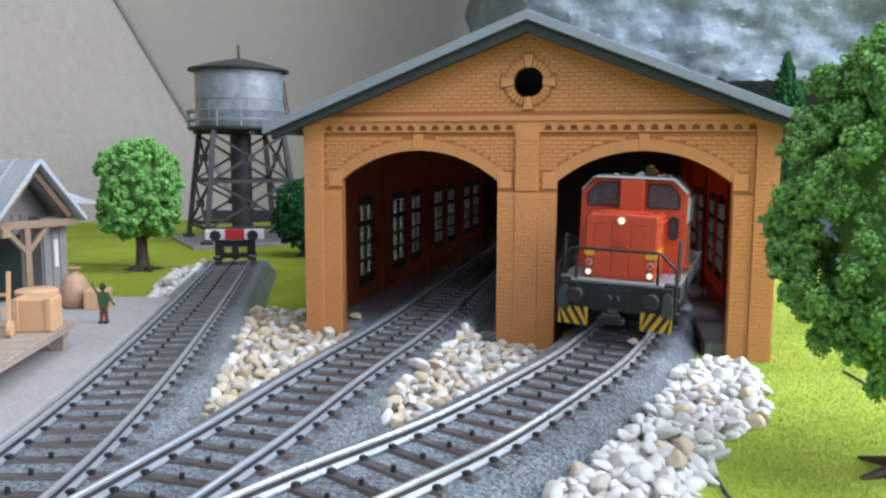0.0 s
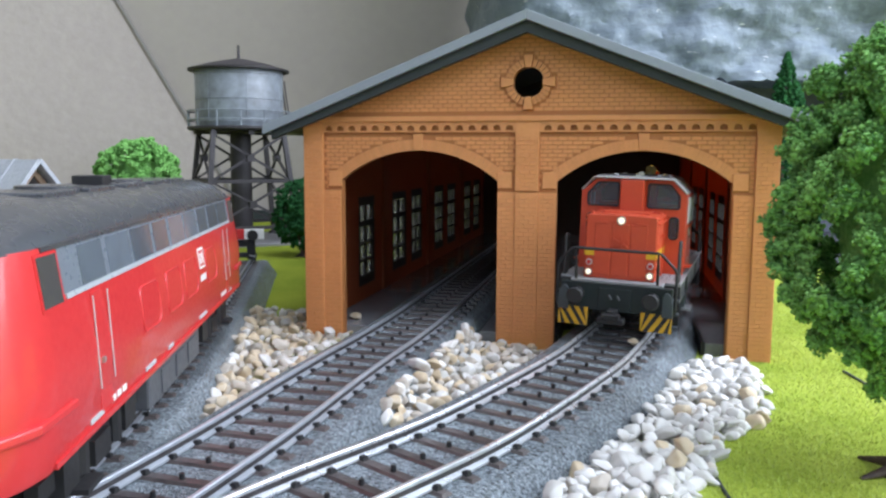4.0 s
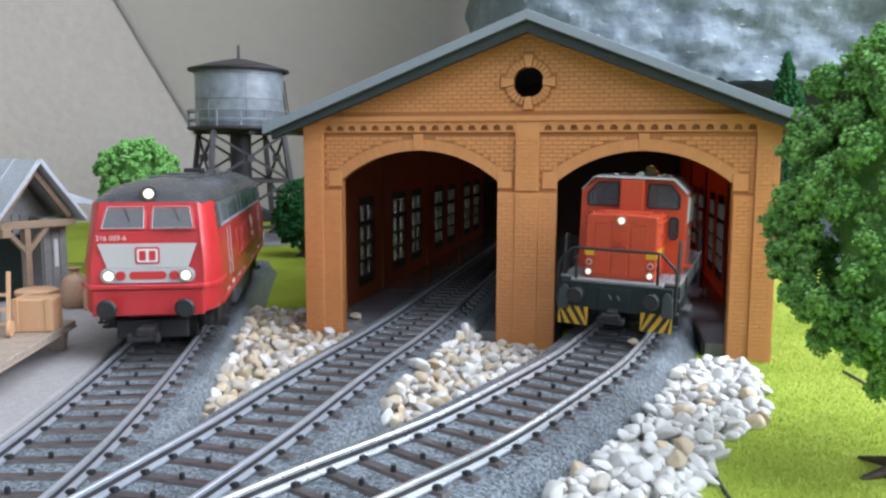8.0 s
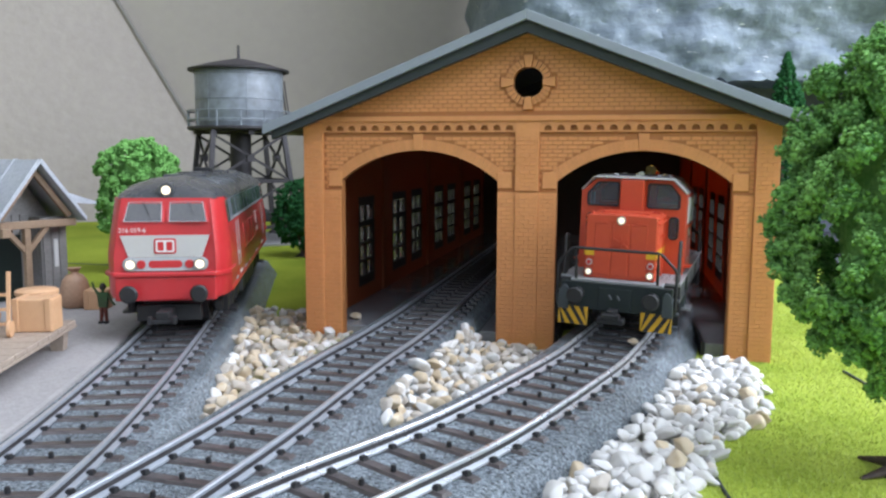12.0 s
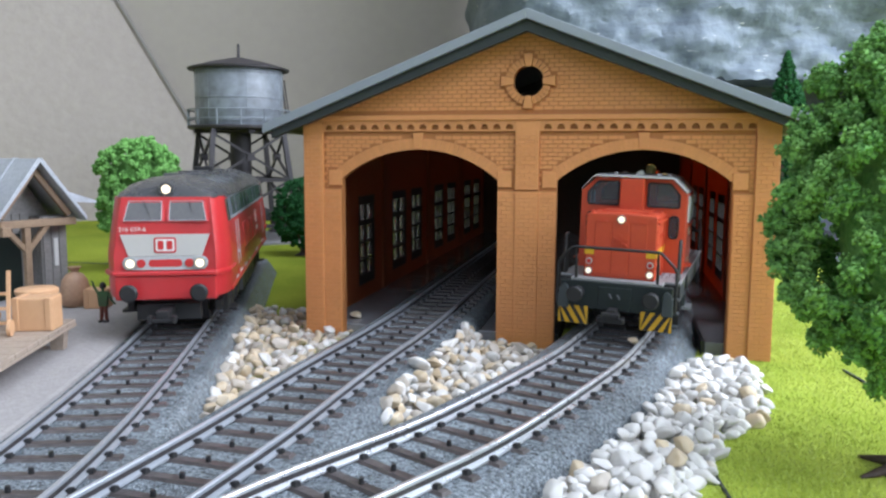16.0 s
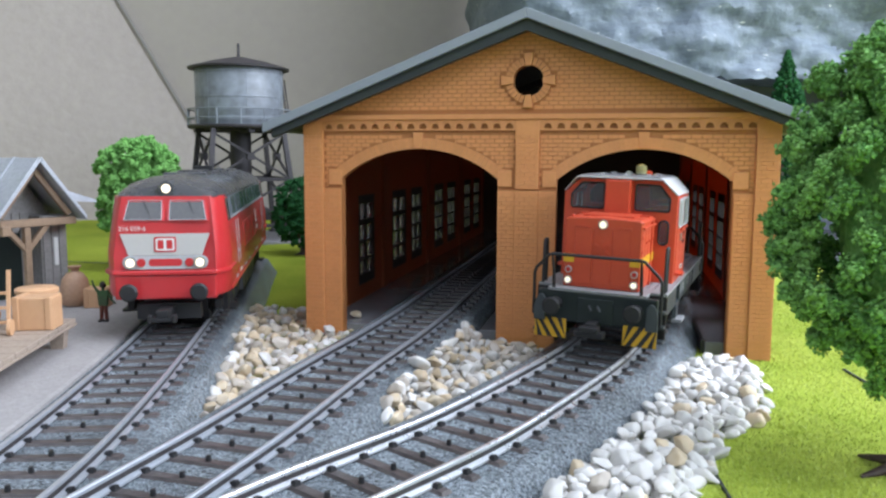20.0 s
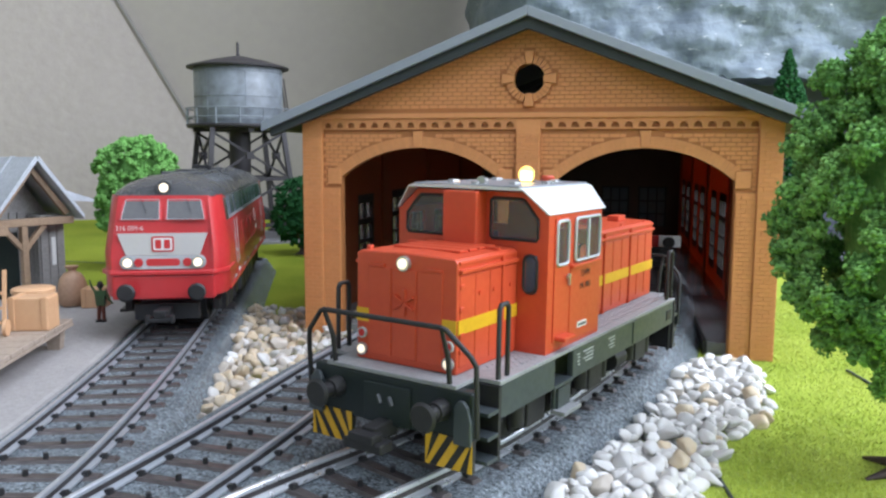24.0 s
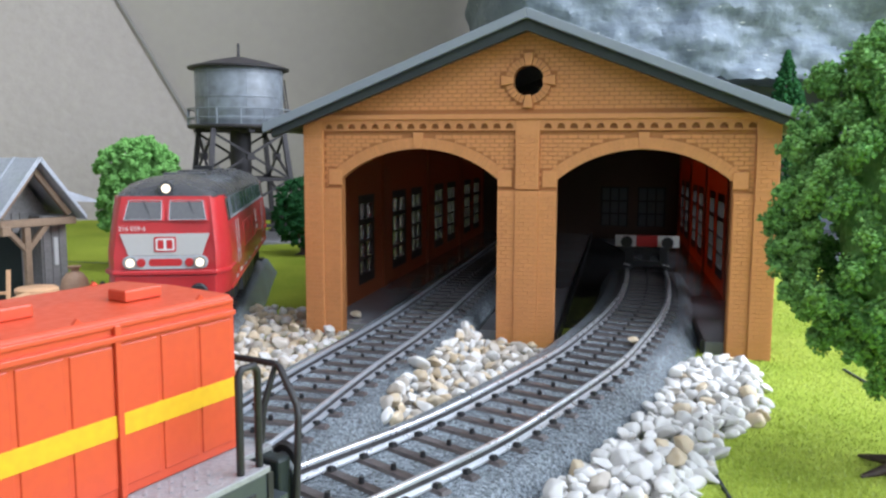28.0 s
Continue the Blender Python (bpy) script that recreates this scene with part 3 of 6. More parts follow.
    part("cornice", box(B(), -71.9, 71.9, -1.6, 3, 70.2, 71.8), OCHRE, shed, bevel=0.2)
    # round window ring with four keys
    n = 28
    for k in range(n):
        a0, a1 = 2 * math.pi * k / n + 0.02, 2 * math.pi * (k + 1) / n - 0.02
        poly = [(r * math.cos(a), OCULUS_Z + r * math.sin(a)) for r, a in ((OCULUS_R, a0), (6.9, a0), (6.9, a1), (OCULUS_R, a1))]
        part("ring_brick", prism(B(), poly, "y", -0.9, 0.2), OCHRE, front, fix=True)
    for a in (0, 90, 180, 270):
        c, s = math.cos(radians(a)), math.sin(radians(a))
        poly = [(r * c - w * s, OCULUS_Z + r * s + w * c) for r, w in ((4.3, -0.9), (8.1, -1.5), (8.1, 1.5), (4.3, 0.9))]
        part("oculus_key", prism(B(), poly, "y", -1.4, 0.2), OCHRE, shed, bevel=0.12, fix=True)
    # gable end at the back, with two windows to a bay
    def back_spans(u):
        for c in (-50.5, -25, 25, 50.5):
            if abs(u - c) < 9.5:
                return [(0, 10), (38, rake(u))]
        return [(0, rake(u))]
    bu = sorted({-HALF, HALF, 0.0} | {c + k for c in (-50.5, -25, 25, 50.5) for k in (-9.5, 9.5)})
    part("rear_wall", sheet_wall(B(), bu, back_spans, lambda u, v, z: (u, v, z), DEEP, DEEP + 3), REAR_WALL_SHADED, shed, "rear wall coloured dark brown for the dim far end")
    for c in (-50.5, -25, 25, 50.5):
        win = part("rear_window", box(B(), c - 9.5, c + 9.5, DEEP + 0.4, DEEP + 2.3, 9.6, 10.4), FRAME_DARK, shed)
        for u in (-9, -3, 3, 9):
            part("glazing_bar", box(B(), c + u - 0.5, c + u + 0.5, DEEP + 0.5, DEEP + 2.2, 10.4, 38), FRAME_DARK, win)
        for z in (19, 28, 37.6):
            part("glazing_bar", box(B(), c - 9.5, c + 9.5, DEEP + 0.7, DEEP + 2.0, z - 0.5, z + 0.5), FRAME_DARK, win)
        part("rear_pane", box(B(), c - 9.4, c + 9.4, DEEP + 1.2, DEEP + 1.5, 10, 38), mat("frosted_rear_pane", (0.10, 0.11, 0.12), 0.3), shed)
    # side walls with four pairs of windows, piers between them
    pairs = ((11, 29.5), (46, 64), (92.5, 113), (125, 143.5), (174, 194), (207, 228), (258, 279), (292, 313))
    for s, nm in ((-1, "side_wall"), (1, "side_wall")):
        def spans(v):
            return [(0, 9.5), (44, 68.5)] if any(a < v < b for a, b in pairs) else [(0, 68.5)]
        vs = sorted({3, DEEP} | {e for p in pairs for e in p})
        x0, x1 = (69, 71.4) if s > 0 else (-71.4, -69)
        part(nm, sheet_wall(B(), vs, spans, lambda u, v, z: (v, u, z), x0, x1), RED_WALL, shed, "red-brown moulded side wall with paired windows", fix=True)
        for a, b in pairs:
            shed_window(shed, s, a, b)
        for v in (4, 78, 158, 243, 326):
            part("wall_pier", box(B(), *sorted((s * 68.1, s * 69.05)), v - 2.6, v + 2.6, 4, 68), RED_WALL, shed, bevel=0.2)
    # roof slabs with a pale edge board, and a ridge
    k = 0.396
    for s in (-1, 1):
        prof = [(0, 101.2), (s * 82, 101.2 - 82 * k), (s * 82, 98.9 - 82 * k), (0, 98.9)]
        part("roof_slab", prism(B(), prof, "y", -8.2, DEEP + 8), SLATE, shed, "slate-grey plastic roof slab", fix=True, bevel=0.15)
        # dark board added below the barge for the shade of the overhang
        part("fascia_board", prism(B(), [(0, 98.9), (s * 80, 98.9 - 80 * k), (s * 80, 96.4 - 80 * k), (0, 95.4)], "y", -7.4, -4.5), DARK_SHADE_JOINT, shed, "dark board added to hold the shade under the eaves", fix=True)
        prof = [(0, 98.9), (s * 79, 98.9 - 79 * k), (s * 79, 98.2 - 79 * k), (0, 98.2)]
        part("roof_soffit", prism(B(), prof, "y", -6.8, DEEP + 6), DARK_SHADE_JOINT, shed, fix=True)
        prof = [(0, 101.6), (s * 82.3, 101.6 - 82.3 * k), (s * 82.3, 98.7 - 82.3 * k), (0, 98.7)]
        part("barge_board", prism(B(), prof, "y", -9.2, -8.1), TRIM_SLATE, shed, "pale slate-grey barge board", fix=True, bevel=0.2)
        for v in (60, 130, 200, 270):
            part("tie_rib", prism(B(), [(0, 98.3), (s * 69, 98.3 - 69 * k), (s * 69, 95 - 69 * k), (0, 95)], "y", v - 1, v + 1), BLACK, shed, fix=True)
    # raised floor plates beside the tracks
    for a, b, z in ((-69, -52.5, 4.0), (-15, 9, 4.0), (54, 69, 4.0)):
        part("floor_plate", box(B(), a, b, 3.2, DEEP, 0.01, z), FLOOR_PLATE, shed, "grey concrete-look floor plate", bevel=0.2)
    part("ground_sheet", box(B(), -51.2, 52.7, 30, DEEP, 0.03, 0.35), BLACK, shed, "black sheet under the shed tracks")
    for v in range(38, 330, 36):
        for a, b in ((-69, -52.5), (-15, 9), (54, 69)):
            part("floor_joint", box(B(), a + 0.4, b - 0.4, v, v + 0.5, 3.7, 4.04), DARK_SHADE_JOINT, shed)
    for a, b in ((-52.5, -51.3), (9, 10.2), (-16.2, -15), (52.8, 54)):
        part("floor_edge", box(B(), a, b, 3.2, DEEP, 0.01, 4.3), BLACK, shed)
    return shed, front


TRIM_SLATE = mat("pale_slate_edge", (0.27, 0.30, 0.34), 0.4, second=(0.22, 0.25, 0.285), coarse=40)


# ---- tracks ----
def swept(line, s0, s1, profile, step=3.0):
    """A closed profile of (across, height) swept along a line."""
    bm = B()
    n = max(2, int((s1 - s0) / step))
    rings = []
    for i in range(n + 1):
        s = s0 + (s1 - s0) * i / n
        p, q = along(line, s - 0.5), along(line, s + 0.5)
        t = (q - p) / np.linalg.norm(q - p)
        c = (p + q) / 2
        rings.append([bm.verts.new((c[0] + t[1] * a, c[1] - t[0] * a, z)) for a, z in profile])
    m = len(profile)
    for a, b in zip(rings[:-1], rings[1:]):
        for k in range(m):
            bm.faces.new((a[k], a[(k + 1) % m], b[(k + 1) % m], b[k]))
    bm.faces.new(rings[0])
    bm.faces.new(rings[-1][::-1])
    bmesh.ops.recalc_face_normals(bm, faces=bm.faces)
    return bm


def on_line(line, s):
    p, q = along(line, s - 0.5), along(line, s + 0.5)
    return (p + q) / 2, math.degrees(math.atan2(q[1] - p[1], q[0] - p[0]))


def railway_track(line, s0, s1, label, drop=0.0, steel=None, cant=0.0):
    lean = math.tan(radians(cant))

    def canted(profile):
        return [(x, z if z < 0.1 else z - x * lean) for x, z in profile]
    t = thing("railway_track", label, "railway track", group="tracks before the shed")
    part("ballast_bed", swept(line, s0, s1, canted([(-20, 0.02), (-15.2, 7.2 - drop), (-14.2, 7.6 - drop), (14.2, 7.6 - drop), (15.2, 7.2 - drop), (20, 0.02)])), BED, t, "dark grey moulded ballast bed", smooth=20)
    for c in (-8.25, 8.25):
        w, h = 0.22, 0.43
        part("rail", swept(line, s0, s1, canted([(c - w, 8.3), (c - w, 9.6), (c + w, 9.6), (c + w, 8.3)]), 2.5), RAIL_SIDE, t)
        part("rail_foot", swept(line, s0, s1, canted([(c - 1.1, 8.25), (c - w - 0.1, 8.6), (c + w + 0.1, 8.6), (c + 1.1, 8.25), (c + 1.1, 7.9), (c - 1.1, 7.9)]), 2.5), steel or RAIL_STEEL, t, "bright steel rail foot")
        part("rail_head", swept(line, s0, s1, canted([(c - h, 9.6), (c - h, 10.15), (c - h + 0.13, RAIL), (c + h - 0.13, RAIL), (c + h, 10.15), (c + h, 9.6)]), 2.5), steel or RAIL_STEEL, t, "bright steel rail head", smooth=40)
    sl = B()
    hexa(sl, [(-1.3, -12.0, 0), (1.3, -12.0, 0), (1.3, 12.0, 0), (-1.3, 12.0, 0)], [(-0.9, -11.5, 0.6), (0.9, -11.5, 0.6), (0.9, 11.5, 0.6), (-0.9, 11.5, 0.6)])
    sleeper = finish(sl, "sleeper", SLEEPER)
    clips, studs = B(), B()
    s, k = s0 + 3.5, 0
    while s < s1 - 2:
        c, a = on_line(line, s)
        m = mm(c[0], c[1], 7.52 - drop, cant, 0, a)
        piece("sleeper", sleeper, t, m)
        full = Matrix.Translation((c[0], c[1], 0)) @ Matrix.Rotation(radians(a), 4, "Z") @ Matrix.Rotation(radians(cant), 4, "X")
        for o in (-8.25, 8.25):
            for d in (-1, 1):
                x = o + d * 1.2
                v = [(-0.7, x - 0.65, 8.05), (0.7, x - 0.65, 8.05), (0.7, x + 0.65, 8.05), (-0.7, x + 0.65, 8.05)]
                u = [(-0.4, x - 0.5, 8.9), (0.4, x - 0.5, 8.9), (0.4, x + 0.5, 8.75), (-0.4, x + 0.5, 8.75)]
                hexa(clips, [full @ Vector(p) for p in v], [full @ Vector(p) for p in u])
        r = 0.52
        rod(studs, full @ Vector((0, 0, 8.2)), full @ Vector((0, 0, 9.15)), r, r * 0.8, 8)
        s += 7.2
        k += 1
    tagged(part("rail_clip", clips, BLACK, t), kind="stuff")
    tagged(part("contact_stud", studs, BLACK, t, smooth=40), kind="stuff")
    return t


def buffer_stop(x, y, turn, label):
    b = thing("buffer_stop", label, "buffer stop", x, y, 0, turn, group="buffer stops")
    for a, c, m in ((-13.6, -4.5, WHITE), (-4.5, 4.5, STOP_RED), (4.5, 13.6, WHITE)):
        part("beam_panel", box(B(), a, c, -1.2, 1.2, 20.0, 24.8), m, b, "red painted beam section" if m is STOP_RED else "white painted beam section", bevel=0.12)
    for s in (-1, 1):
        u = s * 8.6
        part("buffer", rod(rod(B(), (u, -1, 22.2), (u, -4.2, 22.2), 1.1, n=14), (u, -4.2, 22.2), (u, -5.0, 22.2), 2.6, 2.3, n=18), BLACK, b, smooth=40)
        part("upright", box(B(), s * 7.4 - 1.9, s * 7.4 + 1.9, -0.9, 2.6, RAIL + 0.02, 20.2), BLACK, b, bevel=0.25)
        part("stay", bar(B(), (s * 7.4, 2.5, 19), (s * 7.4, 18, RAIL + 1), 1.6, 1.6), BLACK, b)
        part("rail_shoe", box(B(), s * 8.25 - 1.6, s * 8.25 + 1.6, -3.4, 5, RAIL + 0.02, RAIL + 2.2), CHASSIS, b, bevel=0.3)
        part("rail_clamp", bar(B(), (s * 8.25 - 1.5, -3.6, RAIL + 2.4), (s * 8.25 + 1.5, -3.6, RAIL + 1.6), 0.6, 0.5), CHROME, b)
    part("cross_bar", box(B(), -6, 6, 0.5, 2.5, 16.4, 19.4), BLACK, b, bevel=0.2)
    part("cross_bar", box(B(), -6, 6, -1.5, 0.4, RAIL + 0.9, RAIL + 3.4), BLACK, b, bevel=0.2)
    part("middle_post", box(B(), -1.6, 1.6, 0.2, 2.0, RAIL, 17), BLACK, b)
    return b


# ---- trees ----
ICO = bmesh.new()
bmesh.ops.create_icosphere(ICO, subdivisions=1, radius=1)
ICO_V = np.array([v.co[:] for v in ICO.verts])
ICO_F = np.array([[v.index for v in f.verts] for f in ICO.faces])
ICO.free()
OCT_V = np.array([(1, 0, 0), (-1, 0, 0), (0, 1, 0), (0, -1, 0), (0, 0, 1), (0, 0, -1)], float)
OCT_F = np.array([(0, 2, 4), (2, 1, 4), (1, 3, 4), (3, 0, 4), (2, 0, 5), (1, 2, 5), (3, 1, 5), (0, 3, 5)])


def clumps(name, centres, radii, material, parent, seed, fine=False):
    """Many small uneven clumps in one mesh."""
    rng = np.random.default_rng(seed)
    n = len(centres)
    solid_v, solid_f = (OCT_V, OCT_F) if fine else (ICO_V, ICO_F)
    jitter = 1 + rng.uniform(-0.35, 0.35, (n, len(solid_v), 1))
    stretch = 1 + rng.uniform(-0.25, 0.25, (n, 1, 3))
    v = np.asarray(centres)[:, None, :] + solid_v[None] * jitter * stretch * np.asarray(radii)[:, None, None]
    f = solid_f[None] + (np.arange(n) * len(solid_v))[:, None, None]
    me = bpy.data.meshes.new(name)
    me.from_pydata((v.reshape(-1, 3) * MM).tolist(), [], f.reshape(-1, 3).tolist())
    me.materials.append(material)
    ob = new(name, me)
    ob.parent = parent
    return ob


def crown_points(seed, n_clump, n_leaf, rx, rz, z0, clump, leaf, flat=0.5, power=2.6, taper=0.0):
    """Leaf lumps gathered in clumps over an egg-shaped crown."""
    rng = np.random.default_rng(seed)
    pts, rad = [], []
    for k in range(n_clump):
        h = -1 + 2 * (k + 0.5) / n_clump
        a = k * 2.39996 + rng.uniform(-0.25, 0.25)
        r = (1 - abs(h) ** (power if h > 0 else power * 2.0)) ** flat * (1 - taper * max(0, h))
        d = np.array([math.cos(a) * r * rx, math.sin(a) * r * rx, h * rz])
        size = rng.uniform(0.86, 1.08)
        c = d * size + np.array([0, 0, z0])
        out = d / (np.linalg.norm(d) + 1e-6)
        # every clump is a handful of small tufts
        tufts = [rng.normal(0, 1, 3) for _ in range(7)]
        tufts = [q / np.linalg.norm(q) * clump * rng.uniform(0.35, 0.95) for q in tufts]
        for k in range(n_leaf):
            o = rng.normal(0, 1, 3)
            o = o / np.linalg.norm(o) * clump * rng.uniform(0.15, 0.48)
            pts.append(c + tufts[k % 7] + o + out * clump * 0.25)
            rad.append(leaf * rng.uniform(0.6, 1.4))
    return pts, rad


def foam_tree(name, label, x, y, trunk_h, trunk_r, rx, rz, leaf_mat, seed, n_clump, n_leaf, clump, leaf, roots=7.0, turn=0.0, power=2.6, taper=0.0):
    t = thing(name, label, "tree", x, y, 0, turn)
    b = turned(B(), [(trunk_r * 1.9, 0), (trunk_r * 1.35, 1.6), (trunk_r * 1.05, 5), (trunk_r * 0.9, trunk_h * 0.6), (trunk_r * 0.7, trunk_h + rz)], 12)
    part("trunk", b, BARK, t, "dark brown moulded trunk", smooth=60)
    for k in range(5):
        a = k * 1.2566 + seed
        b = rod(B(), (math.cos(a) * trunk_r * 0.7, math.sin(a) * trunk_r * 0.7, 1.9), (math.cos(a) * roots, math.sin(a) * roots, 0.25), trunk_r * 0.55, 0.35, 7)
        part("root", b, BARK, t, smooth=60)
    for k in range(4):
        a = k * 1.6 + seed * 2
        part("limb", rod(B(), (0, 0, trunk_h * 0.9), (math.cos(a) * rx * 0.5, math.sin(a) * rx * 0.5, trunk_h + rz * 0.7), trunk_r * 0.5, trunk_r * 0.2, 7), BARK, t)
    zc = trunk_h + rz
    p, r = crown_points(seed, n_clump, n_leaf, rx, rz, zc, clump, leaf, power=power, taper=taper)
    crown = clumps("crown", p, r, leaf_mat, t, seed, True)
    core = B()
    prof = [(max(0.3, rx * 0.66 * (1 - abs(h) ** (power if h > 0 else power * 2.0)) ** 0.5 * (1 - taper * max(0, h))), zc + rz * 0.7 * h) for h in np.linspace(-0.99, 0.99, 14)]
    part("inner_foam", turned(core, prof, 20), leaf_mat, t, smooth=60)
    return t


def fir_tree(x, y, height, radius, seed):
    t = thing("fir_tree", "dark green bristly model fir tree", "tree", x, y, 0.9, 0, group="firs beneath the rock")
    part("trunk", rod(B(), (0, 0, 0), (0, 0, height * 0.95), 1.6, 0.4, 8), BARK, t)
    rng = np.random.default_rng(seed)
    pts, rad = [], []
    for k in range(1500):
        h = rng.uniform(0.08, 1.0) ** 0.8
        r = radius * (1 - h) ** 0.75 * rng.uniform(0.55, 1.05)
        a = rng.uniform(0, 2 * math.pi)
        pts.append((math.cos(a) * r, math.sin(a) * r, h * height - r * 0.15))
        rad.append(rng.uniform(0.7, 1.4))
    clumps("foliage", pts, rad, LEAF_DARK, t, seed)
    return t


# ---- water tower ----
def water_tower(x, y, turn):
    w = thing("water_tower", "grey steel water tower with riveted tank on braced legs", "water tower", x, y, 0, turn)
    part("base_plate", box(B(), -42, 42, -42, 42, 0.02, 2.2), CONCRETE, w, bevel=0.4)
    part("tank", turned(B(), [(29.0, 79.5), (29.5, 80.5), (29.5, 117), (29.0, 117.6)], 40), TANK_STEEL, w, "grey weathered round steel tank", smooth=40)
    for z in (83, 98, 114.5):
        part("hoop", turned(B(), [(29.5, z - 0.5), (29.9, z - 0.4), (29.9, z + 0.4), (29.5, z + 0.5)], 40), TANK_STEEL, w, smooth=40)
    for k in range(7):
        a = radians(k * 51.4 + 8)
        part("tank_seam", bar(B(), (29.6 * math.cos(a), 29.6 * math.sin(a), 80.5), (29.6 * math.cos(a), 29.6 * math.sin(a), 117), 0.35, 0.35), TANK_STEEL, w)
    part("tank_roof", turned(B(), [(34, 117.2), (34.2, 118.4), (20, 122.5), (4, 126.0), (1.2, 126.4)], 40), TOWER_STEEL, w, "dark conical tank roof", smooth=25)
    part("finial", turned(B(), [(1.4, 126), (1.0, 128), (0.9, 134.5), (0.5, 135.5)], 10), TOWER_STEEL, w, smooth=40)
    part("walkway", turned(B(), [(34.5, 77.2), (35.2, 78.2), (35.2, 79.4), (34.8, 79.6)], 40), TOWER_STEEL, w, smooth=30)
    for z in (84.0, 90.0):
        rail = [(35 * math.cos(radians(k * 10)), 35 * math.sin(radians(k * 10)), z) for k in range(37)]
        part("walkway_rail", tube(B(), rail, 0.55), TANK_STEEL, w)
    for k in range(14):
        a = radians(k * 360 / 14)
        part("rail_post", rod(B(), (35 * math.cos(a), 35 * math.sin(a), 79.4), (35 * math.cos(a), 35 * math.sin(a), 90.3), 0.55, n=6), TANK_STEEL, w)
    part("ladder_stile", rod(B(), (34.8, -4, 79), (30.5, -4, 112), 0.5, n=6), TOWER_STEEL, w)
    part("ladder_stile", rod(B(), (34.8, 2, 79), (30.5, 2, 112), 0.5, n=6), TOWER_STEEL, w)
    part("riser_pipe", turned(B(), [(7.2, 2.2), (7.2, 77.5)], 20), TOWER_STEEL, w, "thick dark riser pipe", smooth=40)
    part("tank_floor_beam", box(B(), -31, 31, -2, 2, 74.5, 77.3), TOWER_STEEL, w)
    part("tank_floor_beam", box(B(), -2, 2, -31, 31, 74.4, 77.2), TOWER_STEEL, w)
    part("tank_floor_beam", box(B(), -24.5, 24.5, -24.5, 24.5, 76.0, 77.25), TOWER_STEEL, w)

    def leg(sx, sy, z):
        k = 23.5 + (31.5 - 23.5) * (1 - z / 76)
        return Vector((sx * k, sy * k, z))
    corners = ((-1, -1), (1, -1), (1, 1), (-1, 1))
    for c in corners:
        part("leg", bar(B(), leg(*c, 2.0), leg(*c, 76.5), 3.2, 3.2), TOWER_STEEL, w)
        part("leg_shoe", box(B(), c[0] * 31.3 - 3.4, c[0] * 31.3 + 3.4, c[1] * 31.3 - 3.4, c[1] * 31.3 + 3.4, 2.2, 4.2), TOWER_STEEL, w)
    for i in range(4):
        a, c = corners[i], corners[(i + 1) % 4]
        for z in (12, 43):
            part("girt", bar(B(), leg(*a, z), leg(*c, z), 1.8, 2.4), TOWER_STEEL, w)
        for z0, z1 in ((12, 43), (43, 74)):
            part("brace", bar(B(), leg(*a, z0), leg(*c, z1), 1.5, 1.5), TOWER_STEEL, w)
            part("brace", bar(B(), leg(*a, z1), leg(*c, z0), 1.5, 1.5), TOWER_STEEL, w)
            mid = (leg(*a, (z0 + z1) / 2) + leg(*c, (z0 + z1) / 2)) / 2
            part("gusset", box(B(), mid.x - 2.4, mid.x + 2.4, mid.y - 2.4, mid.y + 2.4, mid.z - 2.4, mid.z + 2.4), TOWER_STEEL, w)
    return w


# ---- goods platform ----
PLAT = 8.5


def goods_platform():
    edge = []
    for k in range(13):
        s = 366 + k * 19.4
        p, q = along(LINE_1, s - 1), along(LINE_1, s + 1)
        d = (q - p) / np.linalg.norm(q - p)
        c = (p + q) / 2
        edge.append((float(c[0] - d[1] * 12.5), float(c[1] + d[0] * 12.5)))
    poly = edge + [(-300, 300), (-300, edge[0][1])]
    b = prism(B(), poly, "z", 0.02, PLAT)
    tagged(part("platform", b, PLATFORM, fix=True, bevel=1.0), "grey concrete-look loading platform beside the track", "platform", kind="structure")


